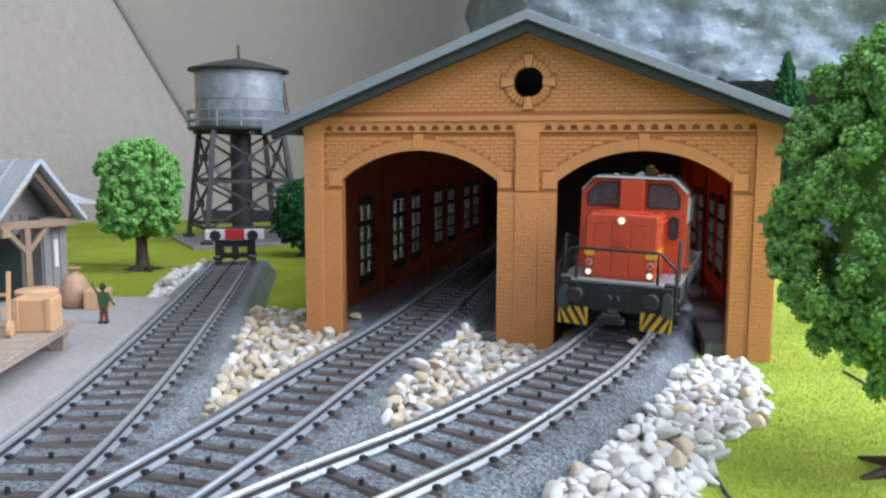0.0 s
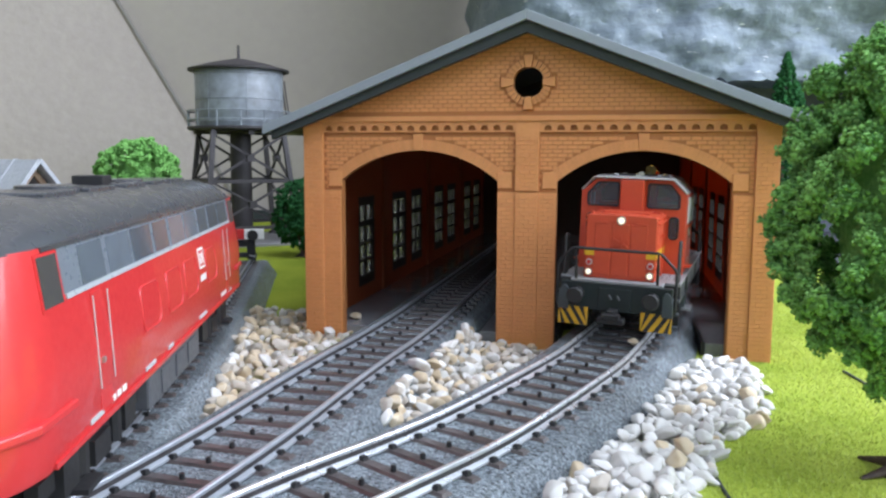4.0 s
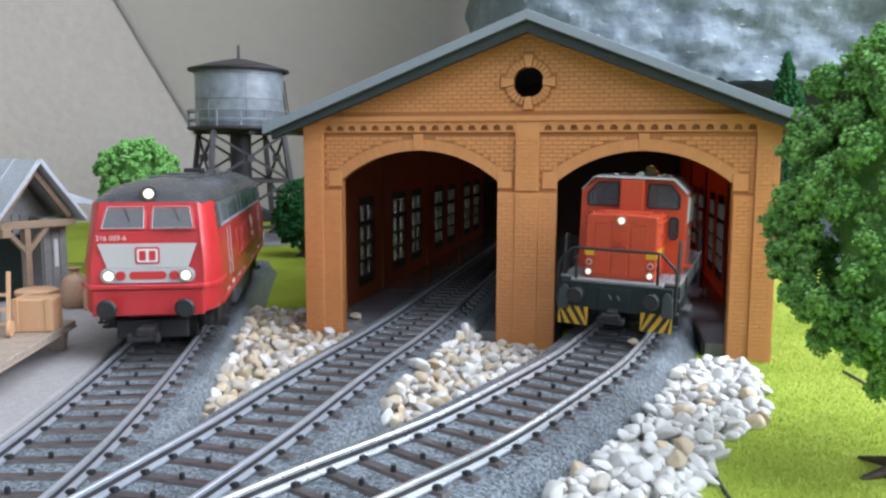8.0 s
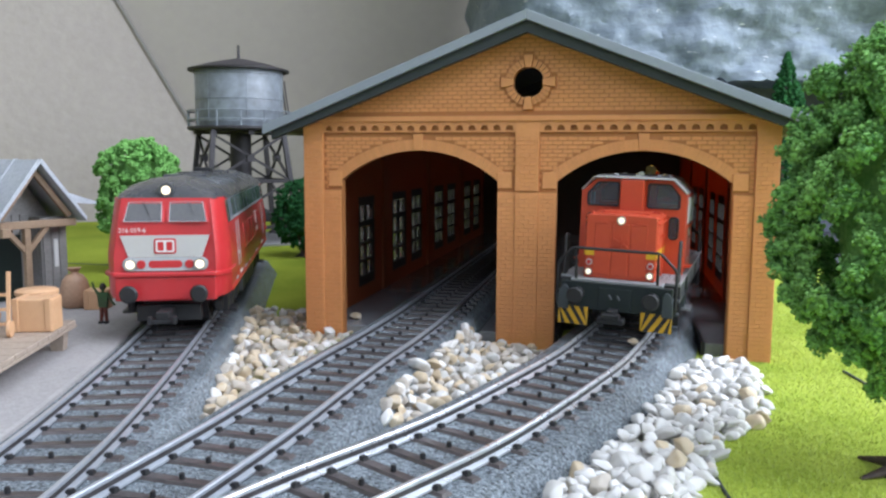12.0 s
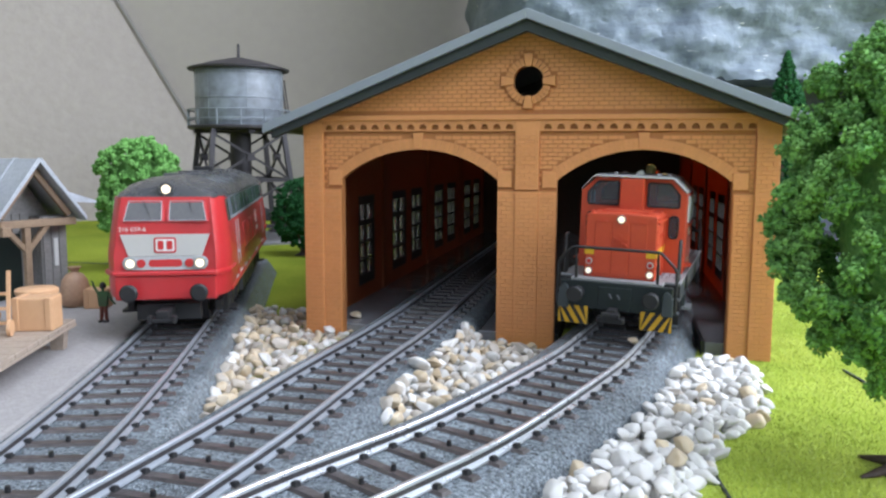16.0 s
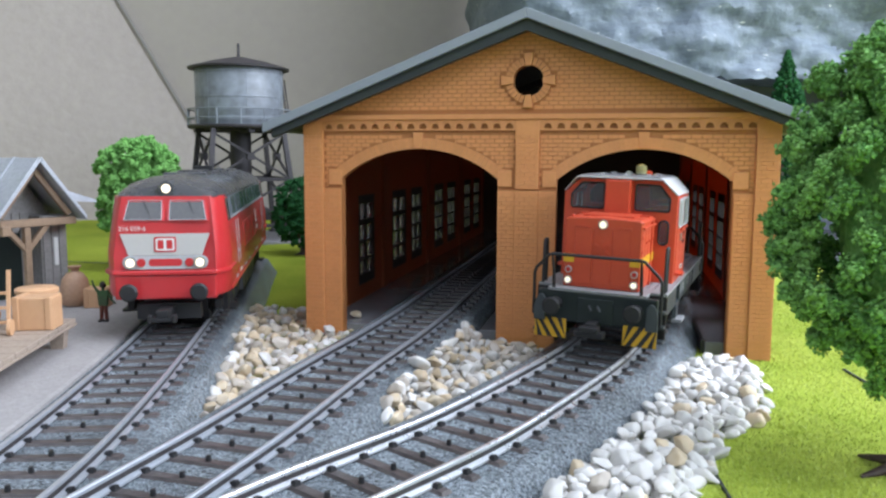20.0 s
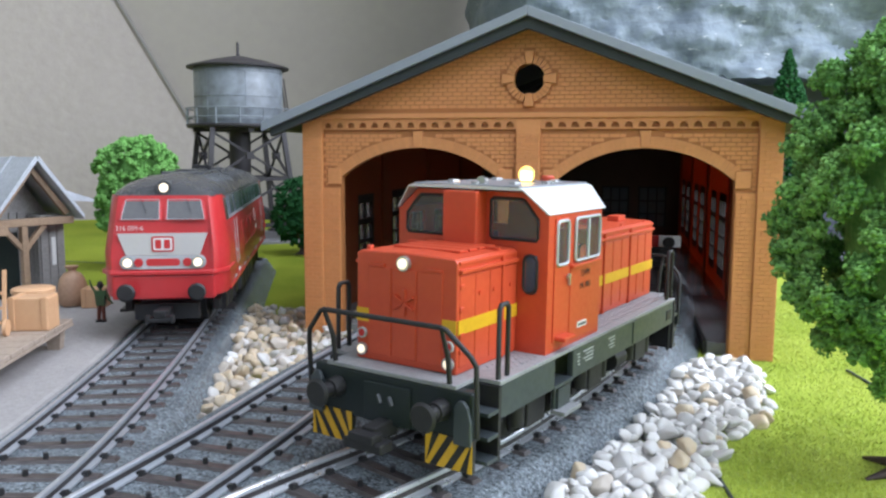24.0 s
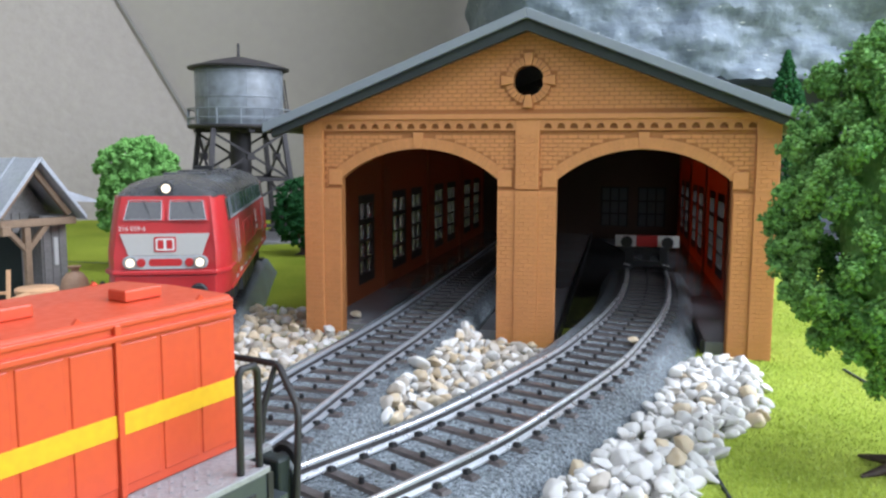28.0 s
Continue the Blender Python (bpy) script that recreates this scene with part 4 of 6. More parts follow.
def goods_shed():
    g = thing("goods_shed", "small grey plank goods shed with pale roof and timber brackets", "shed", -144.6, 275.8, PLAT, 58)
    part("back_wall", box(B(), -14, 14, 8, 60, 0, 28), WOOD_GREY, g, "grey weathered plank walls")
    part("gable_wall", prism(B(), [(-13.4, 28), (13.4, 28), (0, 46)], "y", 8, 60), WOOD_GREY, g, fix=True)
    for k in range(6):
        part("wall_plank", box(B(), -13.8 + k * 3.0, -11.1 + k * 3.0, 7.3, 8.02, 0, 30), WOOD_GREY, g, bevel=0.15)
    for k in range(9):
        part("side_plank", box(B(), -14.7, -13.98, 8.2 + k * 5.6, 13.5 + k * 5.6, 0, 27), WOOD_GREY, g, bevel=0.15)
    part("loading_door", box(B(), -12.5, 0.5, 6.5, 7.35, 0, 23), DOOR_DARK, g, "dark green sliding door", bevel=0.2)
    part("door_frame", box(B(), 0.5, 2.0, 6.3, 7.4, 0, 24), WOOD_GREY, g, bevel=0.15)
    part("side_panel", box(B(), 5.0, 14.0, 0.6, 8, 0, 29), WOOD_GREY, g, "grey side planking", bevel=0.2)
    for k in range(3):
        part("panel_plank", box(B(), 5.1 + k * 3.0, 7.9 + k * 3.0, 0.1, 0.65, 0, 28.8), WOOD_GREY, g, bevel=0.12)
        part("panel_plank", box(B(), 4.5, 5.05, 0.8 + k * 2.4, 3.0 + k * 2.4, 0, 28.8), WOOD_GREY, g, bevel=0.12)
    part("side_window", box(B(), 8.8, 10.3, -0.2, 0.15, 11, 21), WHITE, g, "white narrow window")
    part("corner_post", box(B(), -4.6, -2.4, -5.2, -3.0, 0, 25.8), WOOD, g, "light brown timber post", bevel=0.2)
    part("tie_beam", bar(B(), (-13, -4.1, 27.2), (14.5, -4.1, 27.2), 2.8, 2.6), WOOD, g, "light brown timber tie beam", bevel=0.2)
    part("tie_beam_end", bar(B(), (-12.2, -8, 25.0), (-12.2, 20, 25.0), 3.0, 3.0), WOOD, g, bevel=0.2)
    part("rafter", bar(B(), (-12.5, -4.1, 29.5), (0, -4.1, 45.5), 1.6, 1.8), WOOD, g)
    part("rafter", bar(B(), (12.5, -4.1, 29.5), (0, -4.1, 45.5), 1.6, 1.8), WOOD, g)
    for d in (-1, 1):
        part("bracket", bar(B(), (-3.5, -4.1, 17.5), (-3.5 + d * 7.5, -4.1, 26.2), 1.6, 1.6), WOOD, g)
    rise, half, fall = 49.5, 16.5, 21.0
    for s in (-1, 1):
        prof = [(0, rise), (s * half, rise - fall), (s * half, rise - fall - 1.2), (0, rise - 1.4)]
        part("roof_slope", prism(B(), prof, "y", -9, 66), TIN, g, "pale grey sheet roof slope", fix=True, bevel=0.2)
        for k in range(6):
            y = -8.6 + k * 14.6
            part("roof_batten", bar(B(), (s * 0.4, y, rise + 0.1), (s * half, y, rise - fall + 0.2), 0.6, 0.5), TIN, g)
    part("side_canopy", hexa(B(), [(13, 8, 34.0), (33, 9.5, 32.2), (33, 46, 32.2), (13, 46, 34.0)], [(13, 8, 39.5), (33, 9.5, 33.2), (33, 46, 33.2), (13, 46, 39.5)]), TIN, g, "pale grey side canopy")
    return g


def loading_dock():
    d = thing("loading_dock", "low tan plank loading dock on stout wooden legs", "loading dock", -94.6, 181, PLAT, 6.5)
    for k in range(9):
        part("plank", box(B(), -62, 0, -31 + k * 6.4, -31 + k * 6.4 + 6.2, 6.2, 7.4), DOCK, d, bevel=0.2)
    part("edge_beam", box(B(), -3.2, 0.1, -31.2, 26.8, 5.4, 6.2), DOCK, d, bevel=0.2)
    part("edge_beam", box(B(), -62, -58.8, -31.2, 26.8, 5.4, 6.2), DOCK, d, bevel=0.2)
    for x in (-3.6, -58):
        for y in (-20, 23.6):
            part("leg", hexa(B(), [(x - 1.5, y - 1.5, 0), (x + 1.5, y - 1.5, 0), (x + 1.5, y + 1.5, 0), (x - 1.5, y + 1.5, 0)], [(x - 2.1, y - 1.8, 6.2), (x + 2.1, y - 1.8, 6.2), (x + 2.1, y + 1.8, 6.2), (x - 2.1, y + 1.8, 6.2)]), DOCK, d, "tapered wooden leg")


def crate(x, y, z, w, d, h, turn, label):
    c = thing("crate", label, "crate", x, y, z, turn, group="freight on the platform")
    part("body", box(B(), -w / 2, w / 2, -d / 2, d / 2, 0, h), CRATE, c, bevel=0.35)
    for u in (-w / 2 + 1, w / 2 - 1):
        part("batten", box(B(), u - 0.7, u + 0.7, -d / 2 - 0.25, d / 2 + 0.25, 0.2, h + 0.2), CRATE, c, bevel=0.15)
    return c


def freight():
    top = PLAT + 7.4
    crate(-101.3, 195, top, 9.6, 7, 8.2, 6, "orange-tan wooden crate standing on the loading dock")
    crate(-117, 186, top, 9, 8, 6.2, 4, "small tan crate standing on the loading dock")
    crate(-115.5, 262, PLAT, 7.6, 6.5, 6.4, 6, "tan box standing on the platform beside the sack")
    b = thing("basket", "round tan basket with a flat lid on the dock", "basket", -106, 204.3, top, 0, group="freight on the platform")
    part("body", turned(B(), [(3.0, 0), (4.0, 0.6), (4.3, 7.0)], 20), CRATE, b, smooth=40)
    part("lid", turned(B(), [(4.6, 7.0), (5.3, 7.5), (5.3, 8.4), (4.7, 8.8)], 20), CRATE, b, "flat round lid", smooth=40)
    s = thing("sack", "plump orange-tan sack standing on the platform", "sack", -124, 264, PLAT, 0, group="freight on the platform")
    part("body", turned(B(), [(3.4, 0), (4.4, 0.8), (4.8, 3.5), (4.6, 6.6), (3.9, 9.2), (2.7, 10.9), (1.3, 11.6), (1.2, 12.2)], 18), SACK, s, smooth=60)
    part("knot", turned(B(), [(1.1, 12.0), (1.9, 12.7), (2.3, 13.4), (0.6, 13.1)], 10), SACK, s, smooth=60)
    h = thing("hand_truck", "tan two-wheeled hand truck leaning on the dock", "hand truck", -106.6, 186.3, top, 12, group="freight on the platform")
    for u in (-2.4, 2.4):
        part("stile", bar(B(), (u, 0, 0.6), (u, 2.4, 15.5), 0.8, 0.8), CRATE, h)
    for z in (3, 6.5, 10):
        part("rung", bar(B(), (-2.6, z * 0.16, z), (2.6, z * 0.16, z), 0.7, 0.7), CRATE, h)
    for u in (-3.0, 3.0):
        part("wheel", rod(B(), (u - 0.4, -0.5, 2.0), (u + 0.4, -0.5, 2.0), 2.0, n=16), CRATE, h, smooth=40)
    k = thing("keg", "small round tan keg on the dock", "keg", -116, 200, top, 0, group="freight on the platform")
    part("body", turned(B(), [(1.7, 0), (2.3, 1.6), (2.4, 2.6), (1.8, 4.6)], 16), CRATE, k, smooth=50)
    part("lid", turned(B(), [(1.9, 4.6), (1.9, 5.0)], 16), DOCK, k)
    # painted figurine, one plain shape
    f = B()
    rod(f, (-1.1, 0, 0.9), (-0.8, 0, 6.6), 0.75, 0.95, 8)
    rod(f, (1.1, 0, 0.9), (0.8, 0, 6.6), 0.75, 0.95, 8)
    box(f, -1.8, -0.3, -1.6, 0.7, 0, 0.9)
    box(f, 0.3, 1.8, -1.6, 0.7, 0, 0.9)
    hexa(f, [(-1.7, -1.0, 6.4), (1.7, -1.0, 6.4), (1.7, 1.0, 6.4), (-1.7, 1.0, 6.4)], [(-2.3, -0.9, 12.2), (2.3, -0.9, 12.2), (2.3, 0.9, 12.2), (-2.3, 0.9, 12.2)])
    rod(f, (-2.1, 0, 11.6), (-3.6, -0.3, 14.0), 0.6, 0.5, 8)
    rod(f, (-3.6, -0.3, 14.0), (-4.2, -0.5, 16.4), 0.5, 0.35, 8)
    rod(f, (2.1, 0, 11.6), (3.6, -0.2, 8.6), 0.6, 0.5, 8)
    rod(f, (3.6, -0.2, 8.6), (5.2, -0.4, 7.2), 0.5, 0.35, 8)
    turned(f, [(0.5, 12.2), (0.6, 12.9), (1.25, 13.6), (1.35, 14.6), (0.9, 15.6), (0.3, 15.9)], 12)
    bmesh.ops.scale(f, vec=(0.72, 0.76, 0.78), verts=f.verts)
    doll = part("figurine", f, GREEN_COAT, smooth=50, at=(-103.4, 238, PLAT))
    for paint in (FIGURE_BROWN, FIGURE_DARK):
        doll.data.materials.append(paint)
    for face in doll.data.polygons:
        h = face.center.z / MM
        face.material_index = 1 if 1.6 < h < 5.0 else 2 if h <= 1.6 or h > 10.6 and abs(face.center.x) < 1.2 * MM else 0
    tagged(doll, "small painted figurine in green standing on the platform", "figurine")


# ---- pebbles ----
def pebble_meshes(material, seed, count=8):
    out = []
    rng = np.random.default_rng(seed)
    for k in range(count):
        bm = B()
        bmesh.ops.create_icosphere(bm, subdivisions=3, radius=1)
        o = Vector(rng.uniform(0, 50, 3))
        sx, sy, sz = rng.uniform(0.9, 1.35), rng.uniform(0.75, 1.0), rng.uniform(0.5, 0.8)
        cuts = [(Vector(rng.normal(0, 1, 3)).normalized(), rng.uniform(0.5, 0.8)) for _ in range(8)]
        for v in bm.verts:
            p = v.co * (1 + 0.3 * noise.noise(v.co * 1.2 + o) + 0.1 * noise.noise(v.co * 3 + o))
            for nrm, d in cuts:
                e = p.dot(nrm) - d
                if e > 0:
                    p -= nrm * e * 0.85
            v.co = Vector((p.x * sx, p.y * sy, p.z * sz))
        out.append(finish(bm, "pebble", material, smooth=42))
    return out


def inside(p, poly):
    r, j = False, len(poly) - 1
    for i in range(len(poly)):
        (x0, y0), (x1, y1) = poly[i], poly[j]
        if (y0 > p[1]) != (y1 > p[1]) and p[0] < (x1 - x0) * (p[1] - y0) / (y1 - y0) + x0:
            r = not r
        j = i
    return r


def edge_gap(p, poly):
    d = 1e9
    for a, b in zip(poly, poly[1:] + poly[:1]):
        a, b, q = Vector(a), Vector(b), Vector(p)
        t = max(0, min(1, (q - a).dot(b - a) / (b - a).length_squared))
        d = min(d, (q - a - (b - a) * t).length)
    return d


def bed_height(p, clear=15.6):
    """Height of the ballast beds at a plan point, or nothing where sleepers lie."""
    high = 0.0
    for line in (LINE_1, LINE_2, LINE_3):
        d = float(np.min(np.hypot(line[0][:, 0] - p[0], line[0][:, 1] - p[1])))
        if d < clear:
            return None
        high = max(high, 7.4 * (20 - d) / 4.8)
    return high


def pebble_pile(label, poly, size, heap, shares, seed, floor_z=0.0, clear=15.6, layers=3):
    t = thing("pebble_pile", label, "pebbles", group="pebble piles")
    rng = np.random.default_rng(seed)
    xs, ys = [p[0] for p in poly], [p[1] for p in poly]
    placed = []
    for layer in range(layers):
        tries = 0
        while tries < (5000 if layer == 0 else 2200) and len(placed) < 296:
            tries += 1
            p = (rng.uniform(min(xs), max(xs)), rng.uniform(min(ys), max(ys)))
            if not inside(p, poly):
                continue
            g = edge_gap(p, poly)
            h = heap * min(1, g / 9)
            if layer and h < layer * heap * 0.3:
                continue
            r = size * rng.uniform(0.72, 1.3)
            base = bed_height(p, clear)
            if base is None:
                continue
            z = floor_z + base + r * 0.45 + (layer * size * 0.95 if layer else 0)
            if all((p[0] - q[0]) ** 2 + (p[1] - q[1]) ** 2 + 2.2 * (z - q[2]) ** 2 > (0.65 * (r + q[3])) ** 2 for q in placed):
                placed.append((*p, z, r))
    for x, y, z, r in placed:
        bank = STONES[rng.choice(len(STONES), p=shares)]
        m = Matrix.LocRotScale(Vector((x, y, z)) * MM, Euler((rng.uniform(-0.7, 0.7), rng.uniform(-0.7, 0.7), rng.uniform(0, 6.28))), Vector((r, r, r)))
        piece("pebble", bank[rng.integers(len(bank))], t, m)
    return t


room()
rock_face()
goods_platform()
engine, engine_front = engine_shed()
railway_track(LINE_1, 150, LINE_1[1][-1] - 1, "dull dark railway track running beside the platform")
railway_track(LINE_2, 1, LINE_2[1][-1] - 1, "dull railway track running into the empty shed bay", 0.03)
railway_track(LINE_3, 40, LINE_3[1][-1] - 1, "curved railway track with shiny rails into the shed", 0.06, SHINY_STEEL, CANT)
buffer_stop(-99.5, 377, 9, "black buffer stop with red and white beam on the grass")
buffer_stop(89.5, 346, -14, "black buffer stop with red and white beam inside the shed")
water_tower(-141, 556, 28)
foam_tree("broadleaf_tree", "bright green round foam tree with brown moulded trunk", -156, 408, 19.5, 3.2, 17.2, 23, LEAF_BRIGHT, 3, 240, 120, 2.9, 0.72, roots=11, power=3.4)
foam_tree("small_tree", "small dark green round foam tree behind the shed", -83, 470, 7, 1.9, 15.5, 19, LEAF_DARK, 5, 260, 50, 1.9, 0.55, roots=6)
foam_tree("large_tree", "large green foam tree with dark spreading roots", 87.5, 143, 21.5, 2.6, 21.4, 30.6, LEAF, 8, 235, 440, 4.0, 0.42, roots=10, turn=20, power=2.3, taper=0.2)
fir_tree(204, 480, 121, 26, 11)
fir_tree(216, 492, 104, 22, 12)
goods_shed()
loading_dock()
freight()


# ---- locomotives ----
def tapered_loft(stations, profile, bm=None):
    """Cross-sections of (across, height) points at stations (place, width share, lean above the waist)."""
    bm = bm or B()
    rings = []
    for x, share, lean in stations:
        rings.append([bm.verts.new((x - lean * max(0, z - 27.5), y * share, z)) for y, z in profile])
    m = len(profile)
    for a, b in zip(rings[:-1], rings[1:]):
        for k in range(m):
            bm.faces.new((a[k], a[(k + 1) % m], b[(k + 1) % m], b[k]))
    bm.faces.new(rings[0])
    bm.faces.new(rings[-1][::-1])
    bmesh.ops.recalc_face_normals(bm, faces=bm.faces)
    return bm


def wheelset(parent, x, r, z, material, name="wheel"):
    """Two wheels on an axle, turning about it."""
    b = B()
    rod(b, (0, -8.6, 0), (0, 8.6, 0), 1.0, n=8)
    for s in (-1, 1):
        rod(b, (0, s * 7.3, 0), (0, s * 9.0, 0), r, n=28)
        rod(b, (0, s * 6.7, 0), (0, s * 7.3, 0), r + 0.55, n=28)
        rod(b, (0, s * 9.0, 0), (0, s * 9.3, 0), r * 0.45, r * 0.35, n=12)
        for k in range(6):
            a = k * math.pi / 3
            bar(b, (r * 0.3 * math.cos(a), s * 9.1, r * 0.3 * math.sin(a)), (r * 0.8 * math.cos(a), s * 9.1, r * 0.8 * math.sin(a)), 0.7, 0.5)
    w = part(name, b, material, parent, "dark spoked wheel pair", smooth=40, at=(x, 0, z))
    return w


def side_slab(x0, x1, z0, z1, s, out, thick=0.5, slant=(16.7, 22.0, 14.6, 37.5)):
    """A thin slab lying on the leaning side of the body."""
    y_low, z_low, y_high, z_high = slant

    def y(z):
        return y_low if z <= z_low else y_low + (y_high - y_low) * (z - z_low) / (z_high - z_low)
    b = B()
    lo = [(x0, s * (y(z0) - thick), z0), (x1, s * (y(z0) - thick), z0), (x1, s * (y(z1) - thick), z1), (x0, s * (y(z1) - thick), z1)]
    hi = [(x, s * (abs(yy) + thick + out), z) for x, yy, z in lo]
    hexa(b, lo, hi)
    bmesh.ops.recalc_face_normals(b, faces=b.faces)
    return b


def nose_x(z):
    return 87.0 if z <= 17.5 else (87.0 - (z - 17.5) * 0.05 if z <= 27.5 else 86.5 - (z - 27.5) * 0.42)


def nose_slab(pts, e, out, thick=0.5):
    """A flat piece on the nose, from (across, height) corners; e is the end, 1 or -1."""
    b = B()
    lo, hi = [b.verts.new((e * (nose_x(z) - thick), y, z)) for y, z in pts], [b.verts.new((e * (nose_x(z) + out), y, z)) for y, z in pts]
    b.faces.new(lo[::-1])
    b.faces.new(hi)
    for i in range(len(pts)):
        j = (i + 1) % len(pts)
        b.faces.new((lo[i], lo[j], hi[j], hi[i]))
    bmesh.ops.recalc_face_normals(b, faces=b.faces)
    return b


def rounded(x0, x1, z0, z1, r, n=4):
    pts = []
    for cx, cz, a0 in ((x1 - r, z0 + r, -90), (x1 - r, z1 - r, 0), (x0 + r, z1 - r, 90), (x0 + r, z0 + r, 180)):
        for k in range(n + 1):
            a = radians(a0 + 90 * k / n)
            pts.append((cx + r * math.cos(a), cz + r * math.sin(a)))
    return pts


SHORT = 0.906


def diesel_locomotive():
    d = thing("diesel_locomotive", "traffic-red four-axle model diesel locomotive with grey nose panel", "locomotive")
    st = [(-87, 0.80, -0.42), (-86, 0.86, -0.42), (-83.5, 0.93, -0.36), (-79, 1, -0.2), (-74, 1, 0), (74, 1, 0), (79, 1, 0.2), (83.5, 0.93, 0.36), (86, 0.86, 0.42), (87, 0.80, 0.42)]
    body = [(-16.1, 10.4), (-16.6, 11.4), (-16.7, 22), (-14.6, 37.5), (14.6, 37.5), (16.7, 22), (16.6, 11.4), (16.1, 10.4)]
    part("body", tapered_loft(st, body), RED, d, "glossy red body shell", smooth=28)
    roof = [(-14.6, 37.3), (-14.0, 38.9), (-11.5, 41.0), (-7, 42.5), (0, 43.1), (7, 42.5), (11.5, 41.0), (14.0, 38.9), (14.6, 37.3)]
    crest = B()
    rings = []
    for x, share, rise in ((-82.6, 0.86, 0.05), (-80.5, 0.92, 0.35), (-77, 0.96, 0.62), (-71, 1, 0.88), (-62, 1, 1), (62, 1, 1), (71, 1, 0.88), (77, 0.96, 0.62), (80.5, 0.92, 0.35), (82.6, 0.86, 0.05)):
        rings.append([crest.verts.new((x, y * share, 37.3 + (z - 37.3) * rise)) for y, z in roof])
    for a, b in zip(rings[:-1], rings[1:]):
        for k in range(len(roof)):
            crest.faces.new((a[k], a[(k + 1) % len(roof)], b[(k + 1) % len(roof)], b[k]))
    crest.faces.new(rings[0])
    crest.faces.new(rings[-1][::-1])
    part("roof", crest, ROOF_GREY, d, "dark grey curved roof", smooth=35, fix=True)
    for x in (-46, -28, -6, 18, 40):
        part("roof_panel", box(B(), x - 8, x + 8, -6.5, 6.5, 42.0, 43.3), ROOF_GREY, d, bevel=0.3)
    for x in (-16, 28):
        part("roof_fan", turned(B(), [(5.2, 42.6), (5.2, 43.7), (4.4, 43.9)], 24, (x, 0)), ROOF_GREY, d, smooth=40)
    part("exhaust", box(B(), 0, 6, -3, 3, 43, 45), CHASSIS, d, bevel=0.2)
    for s in (-1, 1):
        part("gutter", side_slab(-74, 74, 37.0, 37.6, s, 0.25), ROOF_GREY, d)
        band = part("window_band", side_slab(-68.6, 68.6, 31.0, 37.0, s, 0.12), BAND_GREY, d, "blue-grey window band under the roof")
        part("band_sill", side_slab(-68.0, 68.0, 30.3, 31.0, s, 0.22), BAND_SILL, d, "light grey sill strip")
        for k in range(9):
            x = -58 + k * 14.2
            wide = 6.5 if k % 3 != 2 else 5.4
            part("side_window", side_slab(x - wide, x + wide, 31.2, 36.6, s, 0.2), BAND_GLASS, band, "dark reflecting side window")
        for e in (-1, 1):
            part("cab_window_frame", side_slab(min(e * 68.8, e * 76.6), max(e * 68.8, e * 76.6), 29.7, 36.9, s, 0.14), RED, d)
            part("cab_side_window", side_slab(min(e * 69.4, e * 76.0), max(e * 69.4, e * 76.0), 30.2, 36.5, s, 0.22), WINDOW_DARK, d)
            for x in (52.6, 59.4):
                part("door_rail", rod(B(), (e * x, s * 17.0, 16), (e * x, s * 16.3, 29.4), 0.1, n=6), TRIM_GREY, d, "pale thin door handrail")
            part("cab_door", side_slab(min(e * 53.2, e * 58.8), max(e * 53.2, e * 58.8), 12.5, 29.6, s, 0.1), RED, d)
            part("door_handle", side_slab(min(e * 57, e * 58.0), max(e * 57, e * 58.0), 19.4, 20.2, s, 0.4), CHROME, d)
            for k in range(3):
                part("axle_box_label", side_slab(e * 50 + k * 3 - 4, e * 50 + k * 3 - 2, 12.4, 13.3, s, 0.06), WHITE, d)
        for x in (-33.0, -8.3, 8.4, 27.6):
            hatch = part("side_hatch", side_slab(x - 6.6, x + 6.6, 18.6, 26.8, s, 0.05), RED, d)
            ring = [(px, s * (16.72 if pz < 22 else 16.72 - (pz - 22) * 0.1355), pz) for px, pz in rounded(x - 6.4, x + 6.4, 18.8, 26.6, 1.8)]
            part("hatch_frame", tube(B(), ring + ring[:1], 0.16, 6), RED, hatch, smooth=60)
        for x, w in ((-60, 5), (-20, 9), (14, 4), (30, 7), (61, 6)):
            part("valance_mark", side_slab(x - w / 2, x + w / 2, 12.0, 12.7, s, 0.06), TRIM_GREY, d)
        x = -21.2
        logo = part("side_logo", side_slab(x - 2.9, x + 2.9, 23.2, 27.8, s, 0.14), WHITE, d, "white square outline emblem")
        part("emblem_field", side_slab(x - 2.3, x + 2.3, 23.7, 27.3, s, 0.17), RED, logo)
        for k in (-1.1, 1.1):
            part("emblem_bar", side_slab(x + k - 0.7, x + k + 0.7, 24.3, 26.7, s, 0.2), WHITE, logo)
        for k in range(3):
            part("number_bar", side_slab(x - 3.0 + k * 2.2, x - 1.3 + k * 2.2, 20.3, 21.8, s, 0.14), WHITE, d)
        part("skirt_rail", side_slab(-78, 78, 10.8, 11.6, s, 0.25), RED, d)
    for e in (-1, 1):
        tag = "front" if e > 0 else "rear"
        part("nose_panel", nose_slab([(-9.6, 21.6), (9.6, 21.6), (11.7, 27.5), (-11.7, 27.5)], e, 0.14), PANEL_GREY, d, "light grey trapezoid nose panel")
        logo = part("emblem", nose_slab(rounded(-2.9, 2.9, 22.5, 26.7, 0.6), e, 0.3), RED, d, "red square emblem with white field")
        part("emblem_field", nose_slab(rounded(-2.45, 2.45, 22.95, 26.25, 0.4), e, 0.36), WHITE, logo)
        for y in (-1.15, 1.15):
            part("emblem_bar", nose_slab(rounded(y - 0.8, y + 0.8, 23.4, 25.8, 0.3), e, 0.42), RED, logo)
